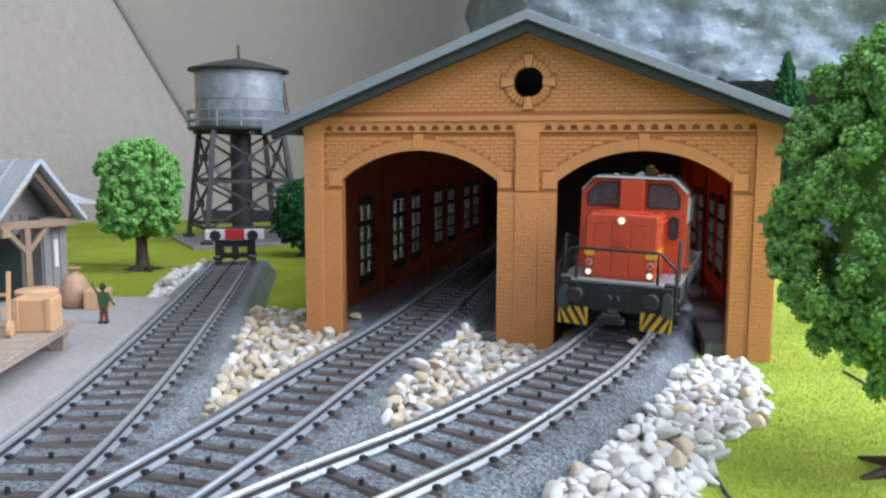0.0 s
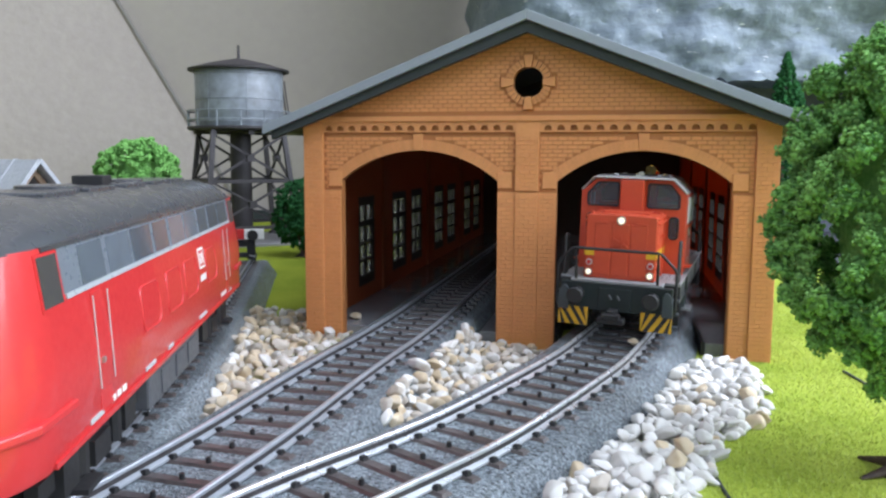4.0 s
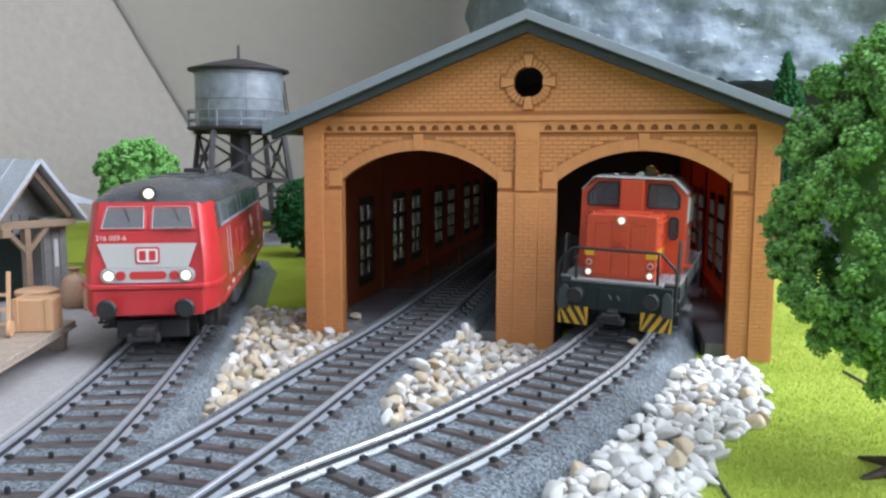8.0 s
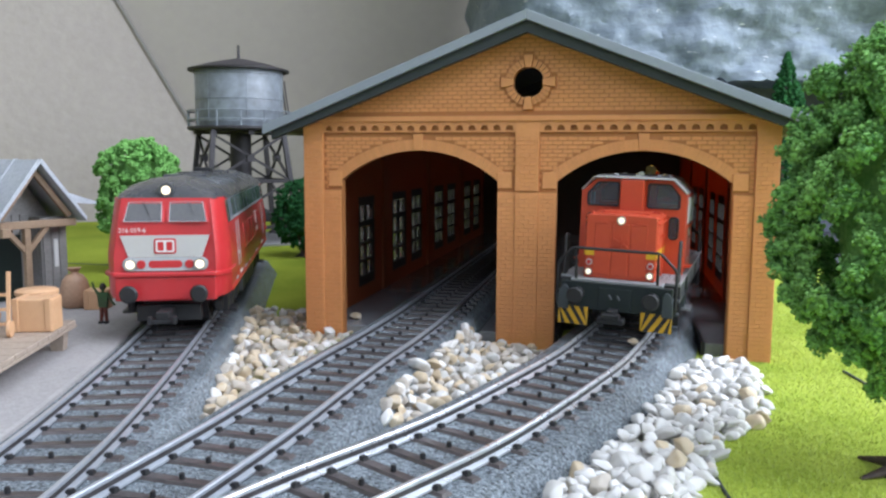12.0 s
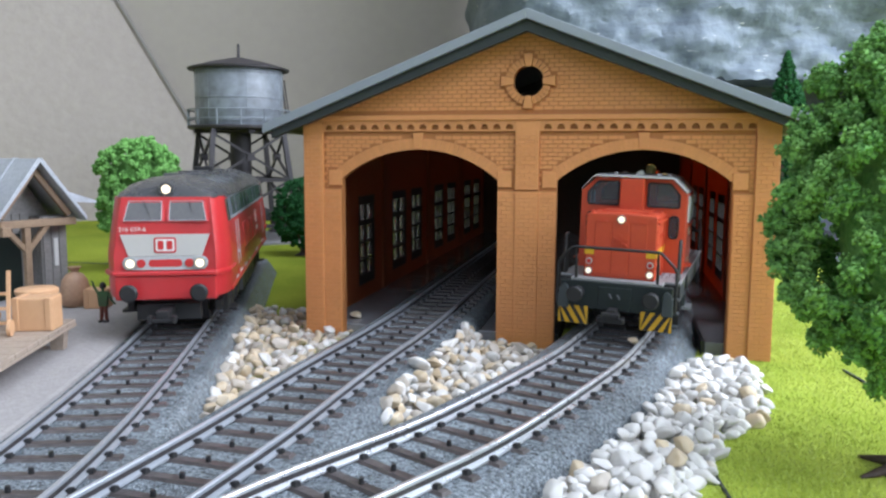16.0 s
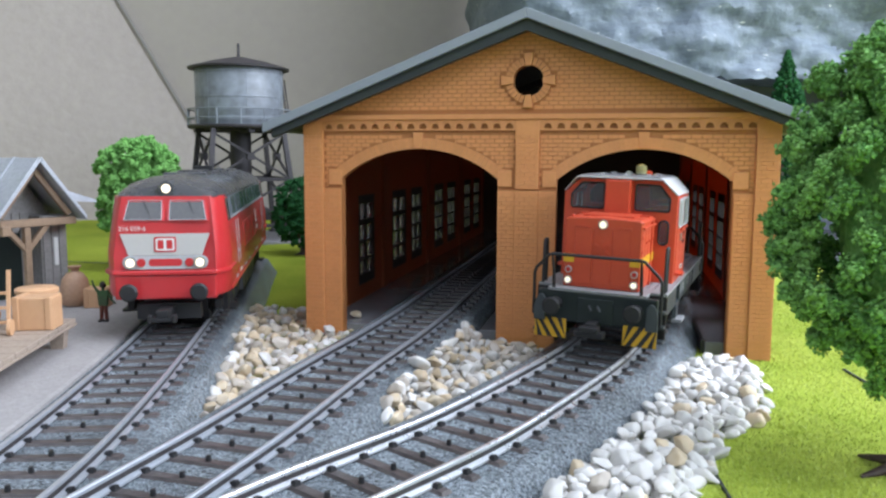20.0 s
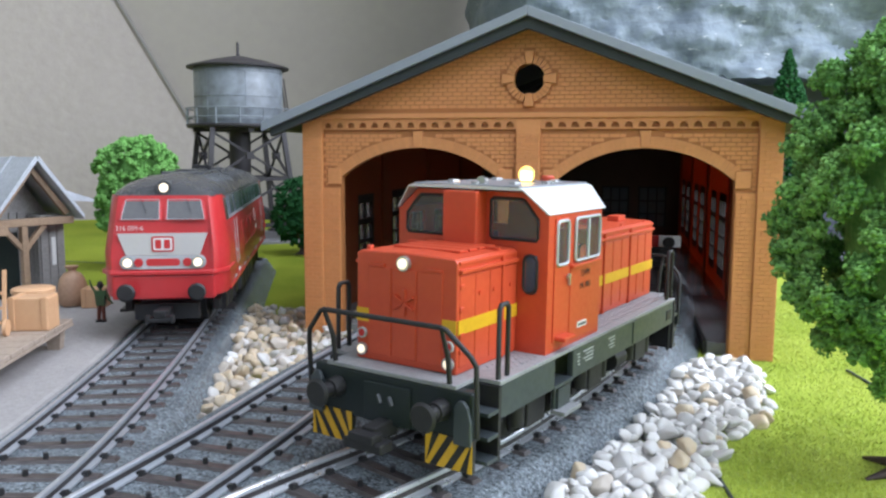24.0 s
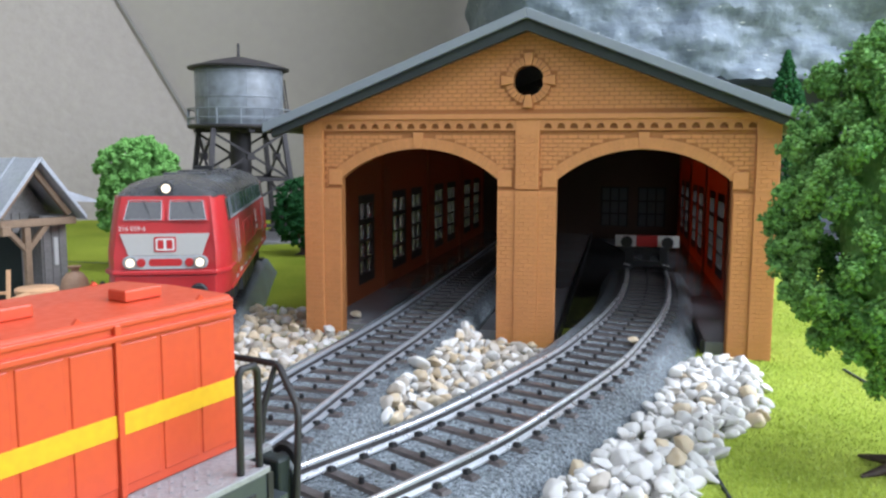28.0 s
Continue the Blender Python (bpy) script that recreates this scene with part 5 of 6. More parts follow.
        lettering(d, "216 059-6", e * (nose_x(29.0) + 0.1) * SHORT, e * -8.6, 28.3, 1.75, 0, WHITE, 90 * e)
        strip = part("lamp_strip", nose_slab(rounded(-11.2, 11.2, 17.9, 21.5, 1.7), e, 0.35), TRIM_GREY, d, "light grey lamp strip")
        part("strip_field", nose_slab(rounded(-4.4, 4.4, 18.7, 20.7, 0.9), e, 0.42), RED, strip)
        for y in (-6.3, 6.3):
            part("tail_lamp", rod(B(), (e * 87, y, 19.7), (e * 87.7, y, 19.7), 1.15, n=18), RED, d, smooth=40)
        for y in (-9.1, 9.1):
            lamp = part("headlamp", rod(B(), (e * 86.5, y, 19.7), (e * 88.0, y, 19.7), 1.65, n=22), CHROME, d, "round metal lamp ring", smooth=40)
            part("lamp_lens", rod(B(), (e * 87.9, y, 19.7), (e * 88.15, y, 19.7), 1.2, 1.1, n=22), LAMP_GLOW, lamp, "lit warm white lens", smooth=40)
        top = part("top_lamp", rod(B(), (e * 74, 0, 39.6), (e * 82.6, 0, 39.6), 2.0, n=22), ROOF_GREY, d, smooth=40)
        part("lamp_lens", rod(B(), (e * 82.5, 0, 39.6), (e * 82.9, 0, 39.6), 1.25, 1.15, n=22), LAMP_GLOW, top, "lit warm white lens", smooth=40)
        for y0, y1 in ((-11.1, -0.75), (0.75, 11.1)):
            pts = [(y0 - 0.3, 30.9), (y1 + 0.3, 30.9), (y1 + (0.3 if y1 < 0 else -0.7), 37.0), (y0 + (-0.3 if y0 > 0 else 0.7), 37.0)]
            part("windscreen_frame", nose_slab(pts, e, 0.2), RED, d)
            ins = [(y0 + 0.3, 31.2), (y1 - 0.3, 31.2), (y1 + (-0.4 if y1 < 0 else -1.4), 36.4), (y0 + (0.4 if y0 > 0 else 1.4), 36.4)]
            ws = part("windscreen", nose_slab(ins, e, 0.28), WINDOW_DARK, d, "dark reflecting windscreen")
            rim = B()
            ring = [(e * (nose_x(z) + 0.35), y, z) for y, z in ins]
            tube(rim, ring + ring[:1], 0.13, 5)
            part("windscreen_rim", rim, TRIM_GREY, ws)
            yc = (y0 + y1) / 2
            part("wiper", tube(B(), [(e * (nose_x(36.4) + 0.6), yc, 36.4), (e * (nose_x(33.0) + 0.6), yc + 1.6, 33.0)], 0.12, 4), CHASSIS, ws)
        part("grab_rail", tube(B(), [(e * 86.9, -7, 30.2), (e * 87.2, -7, 30.3), (e * 87.2, 7, 30.3), (e * 86.9, 7, 30.2)], 0.2, 5), RED, d)
        beam = B()
        prism(beam, [(e * x, y) for x, y in ((70, -17.3), (82, -16.9), (87.2, -14.4), (88.4, -13.5), (88.4, 13.5), (87.2, 14.4), (82, 16.9), (70, 17.3))], "z", 16.3, 17.6)
        part("belt_ledge", beam, RED, d, "red ledge round the nose", fix=True, bevel=0.3)
        part("buffer_beam", box(B(), *sorted((e * 80, e * 87.6)), -13.4, 13.4, 9.6, 16.3), RED, d, bevel=0.5)
        for y in (-9.1, 9.1):
            b = rod(B(), (e * 87, y, 12.0), (e * 90.5, y, 12.0), 1.5, n=14)
            rod(b, (e * 90.5, y, 12.0), (e * 91.1, y, 12.0), 2.1, 2.45, n=24)
            rod(b, (e * 91.1, y, 12.0), (e * 91.8, y, 12.0), 2.45, 1.9, n=24)
            part("buffer", b, CHASSIS, d, "round black buffer", smooth=40)
        cp = box(B(), *sorted((e * 84, e * 93)), -1.8, 1.8, 5.0, 7.4)
        box(cp, *sorted((e * 91.5, e * 95.5)), -3.4, 3.4, 4.6, 5.8)
        box(cp, *sorted((e * 93, e * 95.5)), -1.6, 1.6, 5.8, 7.8)
        for y in (-3.1, 3.1):
            box(cp, *sorted((e * 93.8, e * 96.2)), y - 0.5, y + 0.5, 4.4, 6.6)
        part("coupler", cp, CHASSIS, d, "black model hook coupler", bevel=0.25)
        part("rail_guard", box(B(), *sorted((e * 81, e * 84)), -8.6, 8.6, 3.4, 8.0), CHASSIS, d, bevel=0.3)
        for s in (-1, 1):
            part("cab_step", box(B(), e * 62 - 3.5, e * 62 + 3.5, *sorted((s * 14, s * 16.4)), 2.6, 3.4), CHASSIS, d)
    part("fuel_tank", box(B(), -24, 24, -14.8, 14.8, 2.2, 9.2), TANK_GREY, d, "grey underfloor tank", bevel=0.6)
    for s in (-1, 1):
        for x in (-14, -2, 11):
            part("tank_plate", box(B(), x - 4, x + 4, *sorted((s * 14.8, s * 15.1)), 3.2, 8.0), TANK_GREY, d, bevel=0.2)
    wheels = []
    for e in (-1, 1):
        bg = box(B(), e * 50 - 22, e * 50 + 22, -9, 9, 4, 8)
        for s in (-1, 1):
            box(bg, e * 50 - 24, e * 50 + 24, *sorted((s * 11.2, s * 13.0)), 4.6, 7.2)
            for x in (-15, 15):
                box(bg, e * 50 + x - 3.2, e * 50 + x + 3.2, *sorted((s * 11, s * 14.2)), 3.2, 8.4)
                rod(bg, (e * 50 + x * 0.55, s * 13, 2.8), (e * 50 + x * 0.55, s * 13, 8.4), 1.5, n=10)
            box(bg, e * 50 - 4, e * 50 + 4, *sorted((s * 11, s * 14)), 2.6, 6.5)
        part("bogie_frame", bg, CHASSIS, d, "black bogie side frame")
        for x in (-15, 15):
            wheels.append((wheelset(d, (e * 50 + x) * SHORT, 5.7, 5.7, CHASSIS), 5.7))
    # the model is a shortened one
    turning = {w for w, _ in wheels}
    for o in d.children_recursive:
        if o not in turning and o.type == "MESH":
            o.data.transform(Matrix.Diagonal((SHORT, 1, 1, 1)))
    return d, wheels


def lettering(parent, words, x, y, z, size, s, paint=None, turn=None):
    """Painted letters standing on an upright wall."""
    cu = bpy.data.curves.new("lettering", "FONT")
    cu.body, cu.size, cu.align_x, cu.extrude = words, size * MM, "CENTER", 0.02 * MM
    cu.materials.append(paint or CHASSIS)
    ob = new("lettering", cu)
    ob.parent = parent
    ob.matrix_basis = mm(x, y, z, 90, 0, turn if turn is not None else 180 if s > 0 else 0)
    return ob


def shunting_locomotive():
    d = thing("shunting_locomotive", "orange-red model shunting locomotive with yellow stripe and railings", "locomotive")
    # frame, deck and steps
    part("frame_beam", box(B(), -45.0, 47.0, -10.5, 10.5, 7.5, 14.4), FRAME_SHADED, d)
    for s in (-1, 1):
        part("side_sill", box(B(), -42.2, 16.4, *sorted((s * 15.2, s * 16.4)), 9.2, 14.6), FRAME_GREEN, d, "grey-green side sill", bevel=0.2)
        part("side_sill", box(B(), 23.8, 43, *sorted((s * 15.2, s * 16.4)), 9.2, 14.6), FRAME_GREEN, d, "grey-green side sill", bevel=0.2)
        part("step_well", box(B(), 16.4, 23.8, *sorted((s * 11.5, s * 12.2)), 8.6, 14.5), FRAME_SHADED, d)
        part("step_well_floor", box(B(), 16.2, 24.0, *sorted((s * 12.2, s * 16.5)), 9.0, 9.7), FRAME_GREEN, d, bevel=0.12)
        part("sill_strap", box(B(), -15.6, -14.0, *sorted((s * 16.3, s * 16.6)), 9.6, 14.2), FRAME_GREEN, d, bevel=0.1)
        part("sill_plate", box(B(), -39.8, -36.6, *sorted((s * 16.3, s * 16.6)), 10.6, 12.9), CHASSIS, d, "small black sill plate", bevel=0.12)
        part("step_hanger", box(B(), 17.4, 22.6, *sorted((s * 15.2, s * 15.9)), 4.6, 9.2), FRAME_GREEN, d, bevel=0.15)
        part("cab_step", box(B(), 16.2, 23.2, *sorted((s * 15.6, s * 18.2)), 4.4, 5.2), DECK, d, bevel=0.1)
        part("cab_step_bracket", box(B(), 17.2, 22.2, *sorted((s * 15.6, s * 16.4)), 4.4, 8.8), FRAME_GREEN, d)
        for x, w in ((9.6, 4.6), (-2.0, 3.4), (14.0, 1.2)):
            for k in range(4):
                part("inscription_bar", box(B(), x - w / 2, x + w / 2 - (k % 2) * w * 0.25, *sorted((s * 16.4, s * 16.46)), 13.2 - k * 0.65, 13.42 - k * 0.65), TRIM_GREY, d)
        part("works_plate", box(B(), 9.2, 13.4, *sorted((s * 15.5, s * 15.66)), 17.9, 18.9), WHITE, d, "white works plate")
        for k in range(5):
            part("works_plate_bar", box(B(), 9.6 + k * 0.72, 10.1 + k * 0.72, *sorted((s * 15.64, s * 15.7)), 18.15, 18.65), CHASSIS, d)
    deck = [(-47.0, -12.4), (-42.0, -12.4), (-42.0, -16.6), (43.4, -16.6), (43.4, -12.4), (49.3, -12.4), (49.3, 12.4), (43.4, 12.4), (43.4, 16.6), (-42.0, 16.6), (-42.0, 12.4), (-47.0, 12.4)]
    part("deck", prism(B(), deck, "z", 14.6, 15.3), DECK, d, "grey chequer-plate walkway", fix=True, bevel=0.12)
    tread = B()
    for k in range(46):
        for s in (-1, 1):
            x = -37.5 + k * 1.65
            for y in (10.6, 12.4, 14.2):
                if not (2 < x < 26) and abs(x) < 38.5:
                    bar(tread, (x, s * y - 0.5, 15.32), (x + 0.9, s * y + 0.5, 15.32), 0.28, 0.16)
    tagged(part("chequer_ribs", tread, DECK_RIB, d), kind="stuff")
    for e, q, g in ((-1, 47.0, 41.2), (1, 49.2, 42.6)):
        part("buffer_beam", box(B(), *sorted((e * (q - 2.2), e * q)), -15.2, 15.2, 6.8, 14.6), FRAME_SHADED, d, "green buffer beam, coloured near-black for its shaded end", bevel=0.4)
        part("beam_rib", box(B(), *sorted((e * q, e * (q + 0.5))), -4.5, 4.5, 7.0, 13.4), FRAME_SHADED, d, bevel=0.2)
        for y in (-1.6, 0.6):
            part("hose_tap", bar(B(), (e * (q + 0.6), y, 11.6), (e * (q + 0.9), y + 0.8, 10.4), 0.5, 0.4), TANK_GREY, d)
        for y in (-10.05, 10.05):
            b = rod(B(), (e * (q - 0.2), y, 11.4), (e * (q + 2.2), y, 11.4), 1.75, 1.45, n=16)
            rod(b, (e * (q + 2.2), y, 11.4), (e * (q + 4.6), y, 11.4), 1.1, n=14)
            rod(b, (e * (q + 4.6), y, 11.4), (e * (q + 5.1), y, 11.4), 1.9, 2.3, n=24)
            rod(b, (e * (q + 5.1), y, 11.4), (e * (q + 5.5), y, 11.4), 2.3, 1.9, n=24)
            part("buffer", b, CHASSIS, d, "round black buffer", smooth=40)
        for s in (-1, 1):
            plate = [(s * 12.6, 6.8), (s * 15.6, 6.8), (s * 15.6, 10.4), (s * 15.0, 12.6), (s * 14.2, 13.5), (s * 13.4, 13.5), (s * 12.7, 12.4)]
            part("step_bracket", prism(B(), plate, "x", *sorted((e * (q + 0.3), e * (q + 1.1)))), FRAME_GREEN, d, "grey-green bracket beside the buffer", fix=True, bevel=0.2)
        hook = box(B(), *sorted((e * (q - 1), e * (q + 5))), -1.3, 1.3, 5.4, 8.0)
        box(hook, *sorted((e * (q + 3.4), e * (q + 6.6))), -3.6, 3.6, 4.6, 6.2)
        box(hook, *sorted((e * (q + 4.4), e * (q + 7))), -2.4, 2.4, 6.0, 7.4)
        part("coupler", hook, CHASSIS, d, "black model hook coupler", bevel=0.25)
        for s in (-1, 1):
            bd = part("warning_board", box(B(), *sorted((e * (q - 0.8), e * (q + 0.1))), *sorted((s * 7.1, s * 15.5)), 2.4, 7.6), CHASSIS, d, "black and yellow striped warning board", bevel=0.15)
            for k in range(5):
                y0 = 7.0 + k * 2.7 - 3.2
                pts = [(y0, 2.5), (y0 + 1.4, 2.5), (y0 + 1.4 + 3.2, 7.5), (y0 + 3.2, 7.5)]
                clip = [(min(15.4, max(7.2, y)), z) for y, z in pts]
                if clip[1][0] - clip[0][0] > 0.2 or clip[2][0] - clip[3][0] > 0.2:
                    st = B()
                    lo, hi = [st.verts.new((e * (q + 0.05), s * y, z)) for y, z in clip], [st.verts.new((e * (q + 0.2), s * y, z)) for y, z in clip]
                    st.faces.new(lo)
                    st.faces.new(hi[::-1])
                    for i in range(4):
                        j = (i + 1) % 4
                        st.faces.new((lo[i], hi[i], hi[j], lo[j]))
                    part("stripe", st, YELLOW, bd, fix=True)
            # corner steps
            for z in (3.2, 6.9, 10.6):
                part("corner_step", box(B(), *sorted((e * (g + 1.2), e * (q - 2.3))), *sorted((s * 12.4, s * 16.6)), z, z + 0.6), FRAME_GREEN, d)
            part("step_back", box(B(), *sorted((e * (g + 1.2), e * (q - 2.3))), *sorted((s * 11.4, s * 12.4)), 3, 14.4), FRAME_SHADED, d)
            part("step_cheek", box(B(), *sorted((e * (g + 0.4), e * (g + 1.2))), *sorted((s * 11.5, s * 16.6)), 3, 14.5), CHASSIS, d)
            # railings
            grip = [(e * g, s * 15.7, 2.6), (e * g, s * 15.7, 25.9), (e * (g - 0.5), s * 15.7, 26.6), (e * (g - 2.3), s * 15.7, 26.6), (e * (g - 2.8), s * 15.7, 25.9), (e * (g - 2.8), s * 15.7, 15.2)]
            part("hand_grip", tube(B(), grip, 0.42, 8), CHASSIS, d, "black tall grab rail", smooth=60)
            wing = [(e * (q - 0.4), s * 11.0, 15.2), (e * (q + 0.2), s * 11.0, 19.6), (e * (q + 2.3), s * 11.1, 24.2), (e * (q + 2.1), s * 11.9, 23.9), (e * (q + 0.9), s * 15.4, 20.2), (e * (q + 0.4), s * 16.0, 18.8), (e * (q - 0.2), s * 16.0, 8.0)]
            part("corner_rail", tube(B(), wing, 0.42, 8), CHASSIS, d, "black bent corner railing", smooth=60)
        part("front_rail", tube(B(), [(e * (q + 2.3), -11.2, 24.2), (e * (q + 2.3), 11.2, 24.2)], 0.42, 8), CHASSIS, d, "black front handrail", smooth=60)

    def hood(name, x0, x1, label):
        prof = [(-9.7, 15.3), (-9.7, 32.6), (-9.2, 33.2), (0, 33.5), (9.2, 33.2), (9.7, 32.6), (9.7, 15.3)]
        return part(name, prism(B(), prof, "x", x0, x1), ORANGE, d, label, fix=True, bevel=0.3)
    hf, hr = hood("front_hood", 25.8, 45, "orange-red front engine hood"), hood("rear_hood", -44.2, 2.9, "orange-red long rear hood")
    for h, x0, x1, n in ((hf, 26.5, 44.6, 4), (hr, -43.8, 2.7, 9)):
        w = (x1 - x0) / n
        for s in (-1, 1):
            for k in range(n):
                part("hood_door", box(B(), x0 + k * w + 0.25, x0 + (k + 1) * w - 0.25, *sorted((s * 9.4, s * 9.85)), 16.4, 30.6), ORANGE, h, bevel=0.15)
            part("hood_gutter", box(B(), x0, x1, *sorted((s * 9.4, s * 10.35)), 31.0, 31.6), ORANGE, h, bevel=0.1)
            part("hood_rim", box(B(), x0, x1, *sorted((s * 9.4, s * 10.0)), 32.3, 32.8), ORANGE, h, bevel=0.1)
            part("yellow_stripe", box(B(), x0 - 0.4, x1 + 0.2, *sorted((s * 9.7, s * 9.93)), 21.6, 23.8), YELLOW, h, "yellow painted stripe")
    for y in (-7.8, 7.8):
        part("stripe_return", box(B(), 44.95, 45.12, y - 1.8, y + 1.8, 21.6, 23.8), YELLOW, hf, "yellow painted stripe")
        part("stripe_return", box(B(), -44.32, -44.15, y - 1.8, y + 1.8, 21.6, 23.8), YELLOW, hr, "yellow painted stripe")
    for s in (-1, 1):
        for x, h in ((31.35, hf), (-12.9, hr), (-28.4, hr)):
            part("hood_seam", box(B(), x - 0.35, x + 0.35, *sorted((s * 9.5, s * 10.2)), 15.4, 32.6), ORANGE, h, bevel=0.1)
        for z in (18.5, 21.0, 25.0, 28.5):
            part("hinge", box(B(), 43.2, 44.4, *sorted((s * 9.5, s * 10.05)), z, z + 0.8), ORANGE, hf, bevel=0.12)
        for x in (28.6, 34.2, 38.6):
            part("latch", rod(B(), (x, s * 9.6, 27.4), (x, s * 10.15, 27.4), 0.4, n=8), ORANGE, hf)
    part("top_seam", box(B(), 31.1, 31.6, -9.2, 9.2, 33.0, 33.75), ORANGE, hf, bevel=0.1)
    for y in (-4.9, 0, 4.9):
        part("front_panel", box(B(), 44.9, 45.2, y - 2.2, y + 2.2, 16.4, 30.8), ORANGE, hf, bevel=0.12)
    star = B()
    for k in range(3):
        a = radians(30 + 60 * k)
        bar(star, (45.35, -2.1 * math.cos(a), 25.6 - 2.1 * math.sin(a)), (45.35, 2.1 * math.cos(a), 25.6 + 2.1 * math.sin(a)), 0.7, 0.4)
    part("moulded_star", star, ORANGE, hf)
    for y in (-5.5, 5.5):
        part("front_handle", box(B(), 45, 45.4, y - 1.6, y + 1.6, 30.9, 31.3), ORANGE, hf)
    for x in (28, 31, 34, 37):
        part("top_louvre", box(B(), x, x + 2.3, -6.6, 6.6, 33.3, 33.72), ORANGE, hf, bevel=0.12)
    part("hood_cap", box(B(), 42.6, 43.6, -8.9, -8.0, 33.0, 33.9), ORANGE, hf, bevel=0.2)
    for x, y in ((-8, 3), (-8, -4), (-36, 3.4), (-22, 2)):
        part("hood_cap", box(B(), x - 2.4, x + 2.4, y - 1.4, y + 1.4, 33.4, 34.7), ORANGE, hr, "small raised hood cap", bevel=0.2)
    for s in (-1, 1):
        for x in (-40, -25, -10):
            part("lifting_eye", prism(B(), [(x - 0.7, 33.0), (x + 0.7, 33.0), (x, 33.7)], "y", *sorted((s * 8.6, s * 9.0))), ORANGE, hr, fix=True)
    # cab
    def end_spans(y):
        w = abs(y)
        roof = min(42.45, 38.6 + (15.8 - w) * 0.9)
        if 4.4 < w < 11.2:
            return [(15.3, 34.7), (41.4, roof)]
        if 11.2 < w < 13.8:
            return [(15.3, 25.6), (32.0, 34.7), (min(41.4, 41.0 - (w - 11.0)), roof)]
        return [(15.3, roof)]

    def side_spans(x):
        if 4.2 < x < 15.2:
            return [(15.3, 30.2), (37.8, 38.9)]
        return [(15.3, 30.2), (37.7, 38.9)] if 18.2 < x < 22.8 else [(15.3, 38.9)]
    across = [-15, -13.8, -11.6, -11.2, -4.4, 4.4, 11.2, 11.6, 13.8, 15]
    cab = part("cab", sheet_wall(B(), across, end_spans, lambda u, v, z: (v, u, z), 25.0, 25.8), ORANGE, d, "orange-red cab body", fix=True)
    part("cab_end_wall", sheet_wall(B(), across, end_spans, lambda u, v, z: (v, u, z), 2.9, 3.7), ORANGE, cab, fix=True)
    for s in (-1, 1):
        part("cab_side_wall", sheet_wall(B(), [2.9, 4.2, 15.2, 18.2, 22.8, 25.8], side_spans, lambda u, v, z: (u, s * v, z), 15.0, 15.8), ORANGE, cab, fix=True)
    part("cab_floor", box(B(), 3.7, 25.0, -15, 15, 15.32, 16.4), CHASSIS, cab)
    desk = box(B(), 10.5, 17.5, -6.5, 6.5, 16.4, 30.5)
    box(desk, 9.0, 12.0, -8.5, -3.5, 30.5, 34.0)
    part("control_desk", desk, DESK_BLUE, cab, "dark blue fittings inside the cab", bevel=0.4)
    top = [(-16.0, 39.0), (-12.0, 43.0), (-11.2, 43.3), (0, 43.5), (11.2, 43.3), (12.0, 43.0), (16.0, 39.0), (15.8, 38.85), (11.9, 42.85), (-11.9, 42.85), (-15.8, 38.85)]
    shell = B()
    rear, fore = ([shell.verts.new((far if abs(y) < 13 else near, y, z)) for y, z in top] for near, far in ((1.6, -0.4), (25.95, 28.2)))
    shell.faces.new(rear[::-1])
    shell.faces.new(fore)
    for i in range(len(top)):
        j = (i + 1) % len(top)
        shell.faces.new((rear[i], rear[j], fore[j], fore[i]))
    rf = part("cab_roof", shell, CAB_ROOF, cab, "pale silver chamfered cab roof", fix=True)
    part("roof_plate", hexa(B(), [(-0.3, -11.2, 43.3), (28.0, -11.2, 43.3), (28.0, 11.2, 43.3), (-0.3, 11.2, 43.3)], [(-0.3, -10.9, 43.6), (28.0, -10.9, 43.6), (28.0, 10.9, 43.6), (-0.3, 10.9, 43.6)]), ROOF_TOP_DIM, rf, "flat roof top coloured darker grey than the lit chamfers", bevel=0.1)
    for x, y in ((22, 7), (22, -6), (6, 7), (6, -6), (14, 9.4), (25, 1), (2.5, -2)):
        part("roof_vent", box(B(), x - 1.2, x + 1.2, y - 0.7, y + 0.7, 43.4, 44.1), CHROME, rf, bevel=0.2)
    part("roof_horn", rod(B(), (23.6, 2, 44.1), (25.6, 2, 44.1), 0.6, 0.9, 10), CHROME, rf)
    part("beacon_base", turned(B(), [(1.7, 43.5), (1.7, 43.9)], 16, (9.5, 2.6)), CHASSIS, d)
    dome = [(1.1, 43.8)] + [(1.6 * math.cos(radians(a)), 45.2 + 1.6 * math.sin(radians(a))) for a in (-40, -20, 0, 20, 40, 60, 75, 88)]
    part("beacon_dome", turned(B(), dome, 20, (9.5, 2.6)), BEACON_DOME, d, "amber see-through beacon dome", smooth=60)
    # the turning lamp inside: a bulb before a dark reflector
    bulb = prism(B(), [(1.2 * math.cos(radians(a)), 1.2 * math.sin(radians(a))) for a in range(-80, 81, 20)], "z", -0.9, 0.9)
    beacon = part("beacon_lamp", bulb, BEACON_GLOW, d, "lit warm beacon bulb", at=(9.5, 2.6, 44.9), fix=True)
    part("beacon_reflector", prism(B(), [(-1.45 * math.cos(radians(a)), 1.45 * math.sin(radians(a))) for a in range(-88, 89, 22)], "z", -1.1, 1.3), BEACON_BACK, beacon, "pale yellow-green reflector", fix=True)
    part("red_cap", turned(B(), [(1.4, 43.2), (1.4, 44.4), (1.1, 44.7)], 16, (1.9, 3.4)), ORANGE, rf, smooth=40)
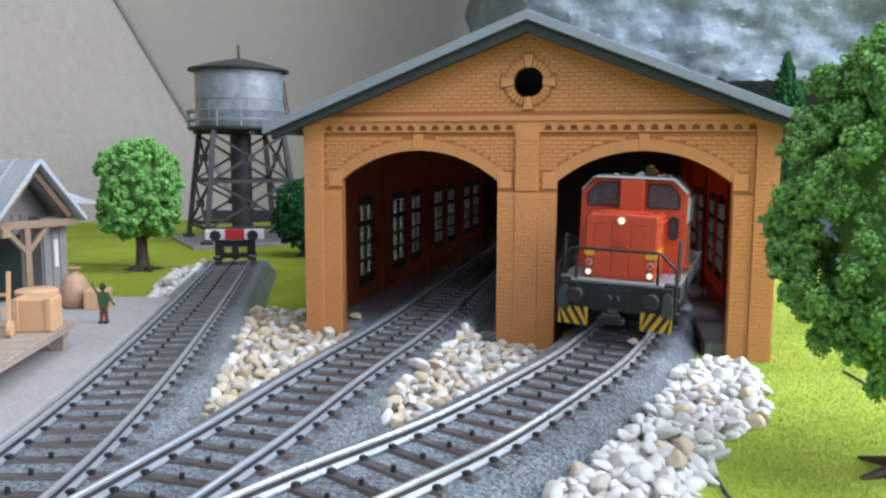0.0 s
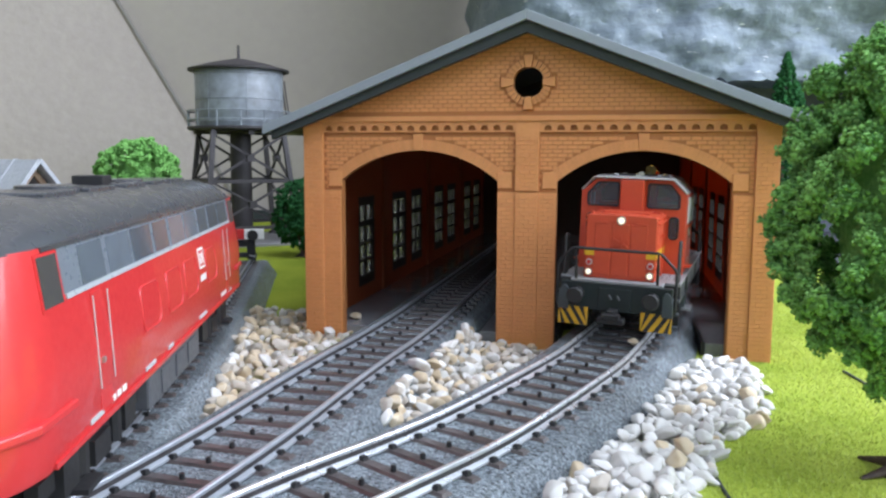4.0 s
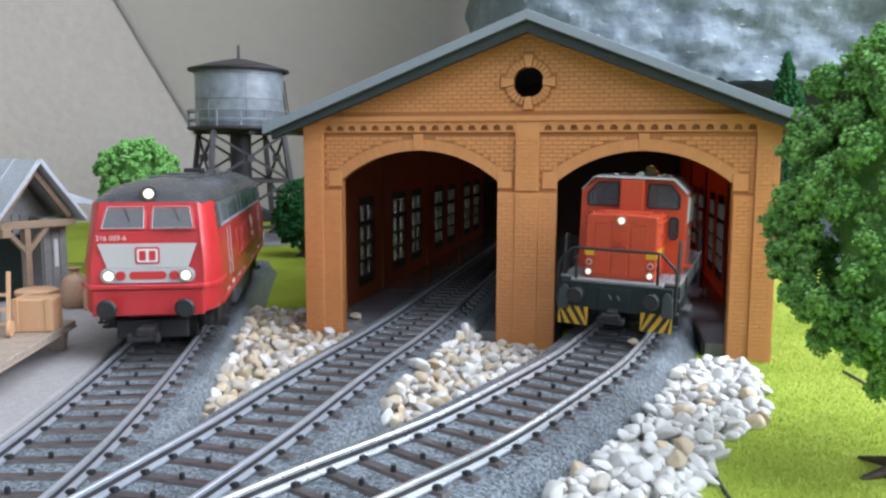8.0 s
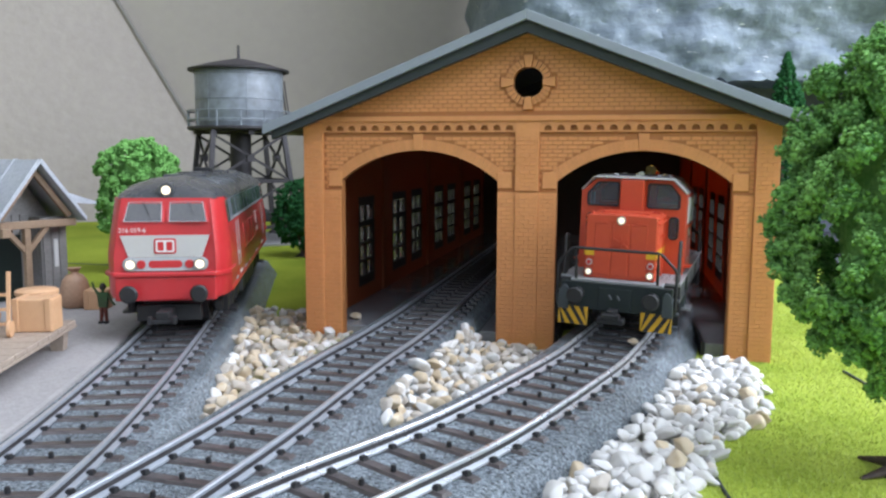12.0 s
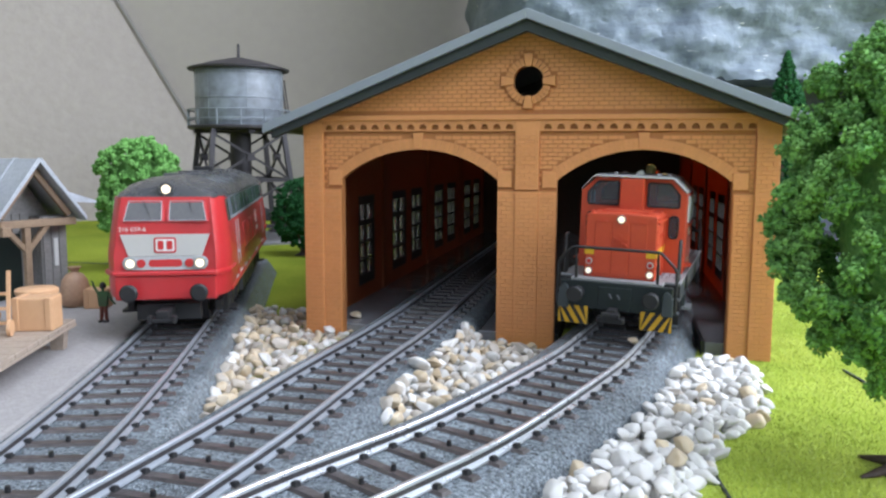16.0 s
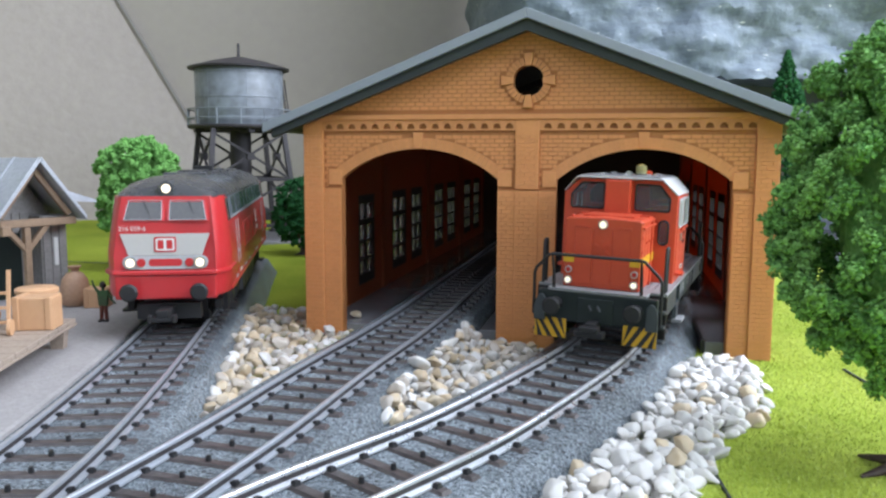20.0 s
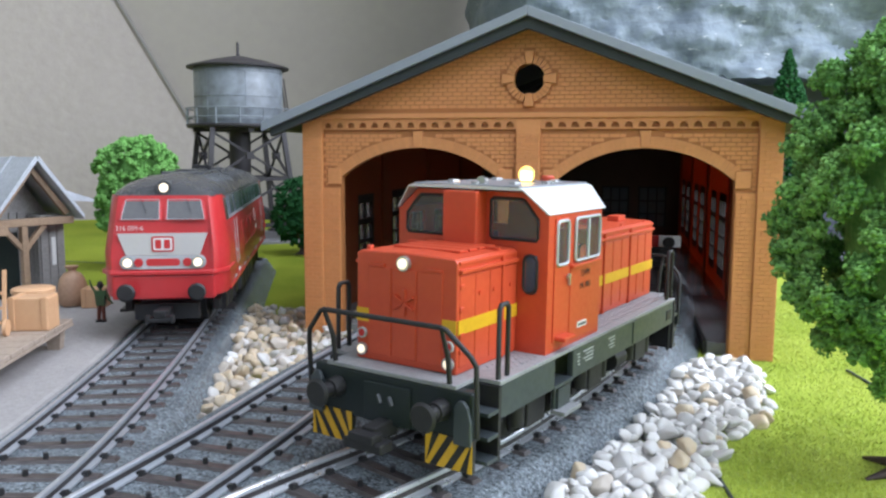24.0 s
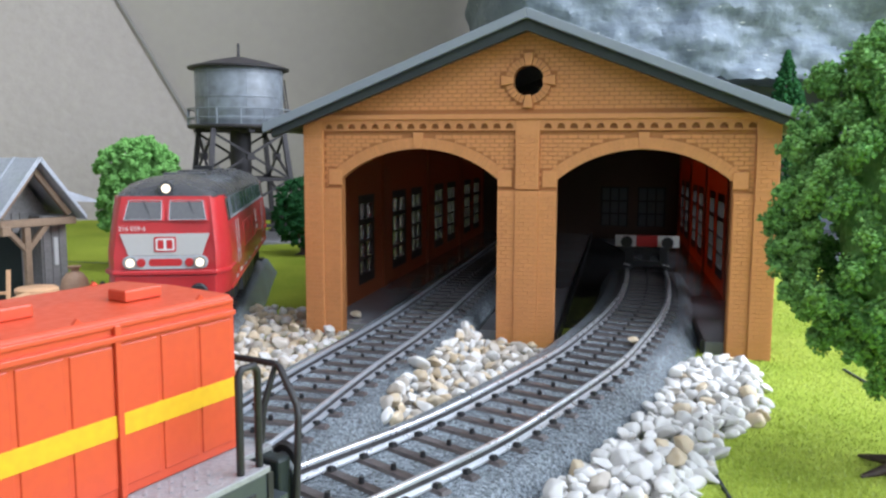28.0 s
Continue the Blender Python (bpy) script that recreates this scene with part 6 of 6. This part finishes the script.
    part("duct", box(B(), 25.7, 29.4, -3.5, 3.5, 33.2, 42.5), ORANGE, cab, "orange-red duct between the cab windows", bevel=0.3)
    part("duct", box(B(), -1.0, 3.0, -3.5, 3.5, 33.2, 42.5), ORANGE, cab, bevel=0.3)
    # end windows of the cab, dark rims and tinted panes
    for e, x in ((1, 25.8), (-1, 2.9)):
        for s in (-1, 1):
            pts = [(4.4, 34.9), (4.8, 34.5), (13.4, 34.5), (13.8, 35.0), (13.8, 38.0), (11.2, 41.0), (10.6, 41.3), (4.9, 41.4), (4.4, 41.0)]
            rim, pane = B(), B()
            lo = [(x + e * 0.05, s * y, z) for y, z in pts]
            tube(rim, lo + lo[:1], 0.3, 6)
            win = part("end_window_rim", rim, CHASSIS, cab, "black rubber window rim", smooth=60)
            f = [pane.verts.new((x + e * 0.12, s * y, z)) for y, z in pts]
            g = [pane.verts.new((x + e * 0.2, s * y, z)) for y, z in pts]
            pane.faces.new(f)
            pane.faces.new(g[::-1])
            part("end_pane", pane, CAB_GLASS, win, "clear tinted cab pane", fix=True)
            slot = B()
            p = [(x + e * 0.05, s * y, z) for y, z in rounded(11.2, 13.8, 25.6, 32.0, 1.2)]
            tube(slot, p + p[:1], 0.28, 6)
            low = part("lower_window_rim", slot, CHASSIS, cab, smooth=60)
            pv = B()
            ff = [pv.verts.new((x + e * 0.15, s * y, z)) for y, z in rounded(11.2, 13.8, 25.6, 32.0, 1.2)]
            pv.faces.new(ff)
            part("lower_pane", pv, CAB_GLASS, low)
    for s in (-1, 1):
        y = s * 15.8
        dr = part("cab_door", sheet_wall(B(), [17.4, 18.2, 22.8, 23.4], lambda u: [(17.0, 30.2), (37.7, 38.2)] if 18.2 < u < 22.8 else [(17.0, 38.2)], lambda u, v, z: (u, s * v, z), 15.7, 16.0), ORANGE, cab, "orange-red cab door", fix=True)
        part("side_plate", box(B(), 3.8, 16.8, *sorted((s * 15.7, s * 16.0)), 16.0, 29.2), ORANGE, cab, bevel=0.15)
        part("waist_ledge", box(B(), 3.4, 16.9, *sorted((s * 15.7, s * 16.5)), 29.0, 29.7), ORANGE, cab, bevel=0.15)
        part("door_sill_step", box(B(), 17.8, 22.6, *sorted((s * 15.7, s * 18.0)), 17.2, 17.9), ORANGE, cab, bevel=0.15)
        for (x0, x1, z0, z1), nm, par in (((18.2, 22.8, 30.2, 37.7), "door_window", dr), ((4.2, 15.2, 30.2, 37.8), "side_window", cab)):
            ring = rounded(x0, x1, z0, z1, 0.8)
            rim = B()
            loop = [(px, s * 16.05, pz) for px, pz in ring]
            tube(rim, loop + loop[:1], 0.32, 6)
            if nm == "side_window":
                box(rim, (x0 + x1) / 2 - 0.35, (x0 + x1) / 2 + 0.35, *sorted((s * 15.9, s * 16.3)), z0, z1)
            w = part(nm, rim, TRIM_GREY, par if nm == "side_window" else cab, "light grey rounded window frame", smooth=60)
            pv = B()
            pv.faces.new([pv.verts.new((px, s * 16.06, pz)) for px, pz in ring])
            part("pane", pv, CAB_GLASS, w, "clear tinted pane")
        part("door_handle", bar(B(), (18.2, s * 16.4, 26.4), (18.2, s * 16.4, 28.4), 0.45, 0.45), CHROME, dr)
        part("door_handle_stem", bar(B(), (17.6, s * 16.35, 27.9), (19.0, s * 16.35, 27.9), 0.4, 0.4), CHROME, dr)
        lettering(cab, "DVM", 10.4, s * 16.03, 27.2, 1.75, s)
        lettering(cab, "ML 003", 10.4, s * 16.03, 25.0, 1.55, s)
    # lamps
    for e in (-1, 1):
        h = hf if e > 0 else hr
        n = 45.0 if e > 0 else 44.2
        for y in (-8.4, 8.4):
            lamp = part("headlamp", rod(B(), (e * (n + -0.10), y, 17.0), (e * (n + 0.50), y, 17.0), 1.05, n=18), CHROME, h, "round lamp ring", smooth=40)
            part("lamp_lens", rod(B(), (e * (n + 0.45), y, 17.0), (e * (n + 0.65), y, 17.0), 0.68, n=18), LAMP_GLOW, lamp, "lit warm white lens", smooth=40)
            tail = part("tail_lamp", rod(B(), (e * (n + -0.10), y, 19.7), (e * (n + 0.40), y, 19.7), 0.9, n=18), TRIM_GREY, h, "pale lamp ring", smooth=40)
            part("tail_lens", rod(B(), (e * (n + 0.38), y, 19.7), (e * (n + 0.48), y, 19.7), 0.62, n=18), STOP_RED, tail, "unlit red lens", smooth=40)
        lamp = part("headlamp", rod(B(), (e * (n + -0.20), 0, 31.8), (e * (n + 0.80), 0, 31.8), 1.2, n=20), CHROME, h, "round lamp ring", smooth=40)
        part("lamp_lens", rod(B(), (e * (n + 0.75), 0, 31.8), (e * (n + 1.00), 0, 31.8), 0.82, n=20), LAMP_GLOW, lamp, "lit warm white lens", smooth=40)
    wheels = []
    # the cab is a little narrower than the walkway
    for o in (cab, *cab.children_recursive):
        if o.type == "MESH":
            o.data.transform(Matrix.Translation((0, 0, 15.3 * MM)) @ Matrix.Diagonal((1, 0.97, 1.004, 1)) @ Matrix.Translation((0, 0, -15.3 * MM)))
        else:
            o.location.y *= 0.975
    for x in (-26, 0, 26):
        wheels.append((wheelset(d, x, 5.6, 5.6, CHASSIS), 5.6))
        for s in (-1, 1):
            part("axle_box", box(B(), x - 3.4, x + 3.4, *sorted((s * 11.4, s * 14.2)), 3.4, 8.8), CHASSIS, d, bevel=0.3)
            for o in (-5, 5):
                part("spring", rod(B(), (x + o, s * 12.8, 4.2), (x + o, s * 12.8, 8.8), 1.5, n=12), CHASSIS, d, smooth=40)
    for s in (-1, 1):
        part("coupling_rod", box(B(), -27, 27, *sorted((s * 10.6, s * 11.2)), 4.6, 6.0), CHASSIS, d)
        part("air_tank", rod(B(), (-16, s * 12.6, 6.2), (-10, s * 12.6, 6.2), 2.2, n=14), CHASSIS, d, smooth=40)
    return d, wheels, beacon


BAND_GLASS = mat("grey_band_glass", (0.11, 0.13, 0.155), 0.14, second=(0.075, 0.085, 0.10), coarse=40, fine=200, amount=0.8, coat=0.5, each=0.35)
red_loco, red_wheels = diesel_locomotive()
orange_loco, orange_wheels, orange_beacon = shunting_locomotive()

# ---- pebbles and bricks: many small pieces ----
STONES = [pebble_meshes(PEBBLE, 1), pebble_meshes(PEBBLE_TAN, 2), pebble_meshes(PEBBLE_GREY, 3)]
pebble_pile("heap of tan and grey pebbles beside the shed corner", [(-75, 276), (-66, 297), (-50, 294), (-30, 260), (-40, 218), (-47, 186), (-50.5, 164), (-57, 186), (-62, 206), (-65, 234)], 2.05, 6, (0.26, 0.42, 0.32), 21, clear=17.6, layers=2)
pebble_pile("heap of pale and tan pebbles before the middle pier", [(-13.5, 160), (-16, 178), (-8, 206), (-3, 232), (5, 243), (18, 240), (32, 229), (14, 194), (-4, 166)], 2.0, 5, (0.56, 0.22, 0.22), 22, clear=16.4, layers=2)
WHITE_MIX = (0.90, 0.06, 0.04)
pebble_pile("near heap of white pebbles along the curved track", [(0, 108), (11, 124), (21, 138), (30, 151), (55.5, 153), (50.5, 141), (45, 134), (38, 110)], 1.9, 4, WHITE_MIX, 23, clear=19.2)
pebble_pile("middle heap of white pebbles along the curved track", [(30, 151), (40, 168), (52, 190), (75, 178), (71, 170), (64, 163), (57, 158), (55, 152)], 2.05, 4, WHITE_MIX, 26, clear=19.2, layers=2)
pebble_pile("far heap of white pebbles beside the shed pier", [(52, 190), (61, 206), (72, 222), (84, 218), (86, 207), (79, 188), (75, 178)], 2.15, 3.5, WHITE_MIX, 25, clear=18.8, layers=2)
pebble_pile("small heap of white pebbles at the platform end", [(-118, 306), (-131, 365), (-127, 396), (-117, 386), (-113, 340), (-111, 306)], 2.2, 4, (0.85, 0.05, 0.10), 24)
for x, y, z, r in ((-29.5, 268, 4.9, 2.4), (52.5, 213, 9.1, 2.0)):
    lone = tagged(new("lone_pebble", STONES[1][2]), "single tan pebble lying by itself", "pebble", "stray pebbles")
    lone.matrix_basis = Matrix.LocRotScale(Vector((x, y, z)) * MM, Euler((0.3, 0.1, 0.8)), Vector((r, r, r)))


def grass_fibres(label, x0, x1, y0, y1, count, seed, paint):
    rng = np.random.default_rng(seed)
    p = np.stack([rng.uniform(x0, x1, count), rng.uniform(y0, y1, count), np.zeros(count)], 1)
    away = rng.uniform(0, 2 * math.pi, count)
    side = np.stack([np.cos(away), np.sin(away), np.zeros(count)], 1) * 0.10
    tip = p + np.stack([rng.normal(0, 0.3, count), rng.normal(0, 0.3, count), rng.uniform(0.3, 0.85, count)], 1)
    v = np.stack([p - side, p + side, tip], 1).reshape(-1, 3)
    me = bpy.data.meshes.new("grass_fibres")
    me.from_pydata((v * MM).tolist(), [], np.arange(count * 3).reshape(-1, 3).tolist())
    me.materials.append(paint)
    tagged(new("grass_fibres", me), label, "grass", kind="stuff")


GRASS_FIBRE = mat("yellow_green_fibre", (0.58, 0.65, 0.17), 0.7, second=(0.33, 0.44, 0.055), coarse=28, amount=1.0, island=0.3, gloss=0.3)
# same grass fibres, darkened for the weaker light behind the platform
FIBRE_DIM = mat("dim_olive_fibre", (0.36, 0.41, 0.06), 0.7, second=(0.22, 0.29, 0.03), coarse=22, amount=1.0, island=0.3, gloss=0.3)
grass_fibres("short yellow-green grass fibres beside the shed", 40, 165, 105, 330, 110000, 31, GRASS_FIBRE)
grass_fibres("short grass fibres behind the platform, coloured darker for weaker light", -260, -48, 300, 620, 60000, 32, FIBRE_DIM)


def front_bricks():
    """Brick courses on the shed front: the lower piers singly, the rest joined."""
    course, length, gap = 1.26, 2.95, 0.19
    single, rest = [], B()
    cache = {}

    def solid(u, z):
        if abs(u) > 65.2 or z > rake(u) - 0.5 or 66.6 < z < 72.0:
            return False
        if (abs(u) - 0) ** 2 + (z - OCULUS_Z) ** 2 < 7.1 ** 2 or (abs(u) < 1.7 and abs(z - OCULUS_Z) < 8.4) or (abs(z - OCULUS_Z) < 1.7 and abs(u) < 8.4):
            return False
        d = abs(abs(u) - BAY)
        if d < ARCH_HALF and z < arch_z(u, 3.45):
            return False
        if 49.5 < z < 55.0 and ARCH_HALF - 0.5 < d < ARCH_HALF + 4.6:
            return False
        if 48.6 < z < 66.6 and abs(u) < 3.7:
            return False
        if z <= 48.6 and (abs(u) < 9.1 or 59.5 < abs(u) < 65.4):
            return False
        return True

    def lay(u0, u1, z0, z1, y):
        key = round(u1 - u0, 1)
        w, h = key, z1 - z0
        if len(single) < 296 and z1 < 49:
            k = (key, round(h, 2))
            if k not in cache:
                cache[k] = finish(hexa(B(), [(0, 0, 0), (w, 0, 0), (w, 0, h), (0, 0, h)][::-1], [(0.05, -0.16, 0.04), (w - 0.05, -0.16, 0.04), (w - 0.05, -0.16, h - 0.04), (0.05, -0.16, h - 0.04)][::-1]), "brick", OCHRE)
            single.append((k, u0, y, z0))
        else:
            hexa(rest, [(u0, y, z0), (u1, y, z0), (u1, y, z1), (u0, y, z1)][::-1], [(u0 + 0.05, y - 0.16, z0 + 0.04), (u1 - 0.05, y - 0.16, z0 + 0.04), (u1 - 0.05, y - 0.16, z1 - 0.04), (u0 + 0.05, y - 0.16, z1 - 0.04)][::-1])

    row = 0
    z = 0.15
    while z < 97:
        off = (row % 2) * length / 2
        z1 = z + course - gap
        # pier and pilaster faces
        faces = []
        if z1 < 48.5:
            faces = [(-9.0, -3.7, -0.6), (-3.5, 3.5, -1.0), (3.7, 9.0, -0.6), (-65.2, -59.7, -0.5), (59.7, 65.2, -0.5), (-71.8, -65.4, -1.1), (65.4, 71.8, -1.1)]
        elif 49.2 < z and z1 < 66.6:
            faces = [(-3.5, 3.5, -1.0), (-71.8, -65.4, -1.1), (65.4, 71.8, -1.1)]
        for a, b, y in faces:
            u = a + 0.08 - (off if row % 2 else 0) % length
            while u < b - 0.2:
                u0, u1 = max(a + 0.08, u), min(b - 0.08, u + length - gap)
                if u1 - u0 > 0.5:
                    lay(u0, u1, z, z1, y)
                u += length
        u = -66 - off
        while u < 66:
            n = 10
            w = (length - gap) / n
            run = None
            for k in range(n + 1):
                good = k < n and all(solid(q, zz) for q in (u + w * k, u + w * (k + 1)) for zz in (z, z1))
                if good and run is None:
                    run = k
                elif not good and run is not None:
                    if k - run > 1:
                        lay(u + w * run, u + w * k, z, z1, 0.0)
                    run = None
            u += length
        z += course
        row += 1
    bmesh.ops.recalc_face_normals(rest, faces=rest.faces)
    tagged(part("upper_bricks", rest, OCHRE, engine_front), kind="stuff")
    for k, u, y, z in single:
        piece("brick", cache[k], engine_front, mm(u, y, z))


front_bricks()


# ---- what moves ----
RED_WAY = ((0, 310), (0.5, 337.5), (1, 362), (1.5, 381), (2, 398), (2.5, 417), (3, 437.6), (3.5, 456), (4.5, 490), (5.5, 519.5), (6, 533), (6.5, 546.4), (7, 560), (7.5, 572.8),
           (8, 584.2), (8.5, 594), (9, 602), (9.4, 605.2), (28, 605.2))
ORANGE_WAY = ((0, 363.6), (18, 363.6), (18.5, 361.8), (19, 357), (19.5, 351.4), (20, 343.2), (20.5, 332.8), (21, 321.8), (21.5, 310), (22.5, 288.6), (23.5, 266.5), (24, 255.4), (24.5, 242.5), (25, 229.2),
              (25.5, 214.2), (26, 198.4), (26.5, 182.8), (27, 165.8), (27.5, 146.9), (28, 125))
# the beacon's lamp turns away and back: time, degrees
FLASH = ((0, 180), (22.8, 180), (22.9, 120), (23.0, 60), (23.1, 0), (24.75, 0), (24.8, -60), (24.85, -120), (24.9, -180), (25.42, -180), (25.46, -240), (25.5, -300), (25.55, -360),
         (26.12, -360), (26.16, -420), (26.2, -480), (26.25, -540), (26.7, -540), (26.74, -600), (26.78, -660), (26.85, -720), (28, -720))


def ride(loco, wheels, line, way, pivot, cant=0.0, slew=0.0):
    """Keys a locomotive along its line, its two pivots on the rails, and turns its wheels."""
    ts, ss = [t for t, _ in way], [s for _, s in way]

    def spot(s):
        a, b = along(line, s - pivot), along(line, s + pivot)
        c, f = (a + b) / 2, a - b
        return mm(c[0], c[1], RAIL, -cant * min(1, max(0, (s - 230) / 60)), 0, math.degrees(math.atan2(f[1], f[0])) + slew)
    walk(loco, [(t, spot(s)) for t, s in way])
    for wheel, r in wheels:
        x, y, z = (c / MM for c in wheel.location)
        rows = []
        for (t0, s0), (t1, s1) in zip(way[:-1], way[1:]):
            n = max(1, math.ceil(abs(s1 - s0) / (r * 1.1)))
            for k in range(n):
                rows.append((t0 + (t1 - t0) * k / n, s0 + (s1 - s0) * k / n))
        rows.append(way[-1])
        walk(wheel, [(t, mm(x, y, z, 0, -math.degrees((s - ss[0]) / r), 0)) for t, s in rows])


def motions():
    ride(red_loco, red_wheels, LINE_1, RED_WAY, 45)
    walk(orange_beacon, [(t, mm(9.5, 2.6, 44.9, 0, 0, a)) for t, a in FLASH])
    ride(orange_loco, orange_wheels, LINE_3, ORANGE_WAY, 20, CANT, -1.6)


motions()
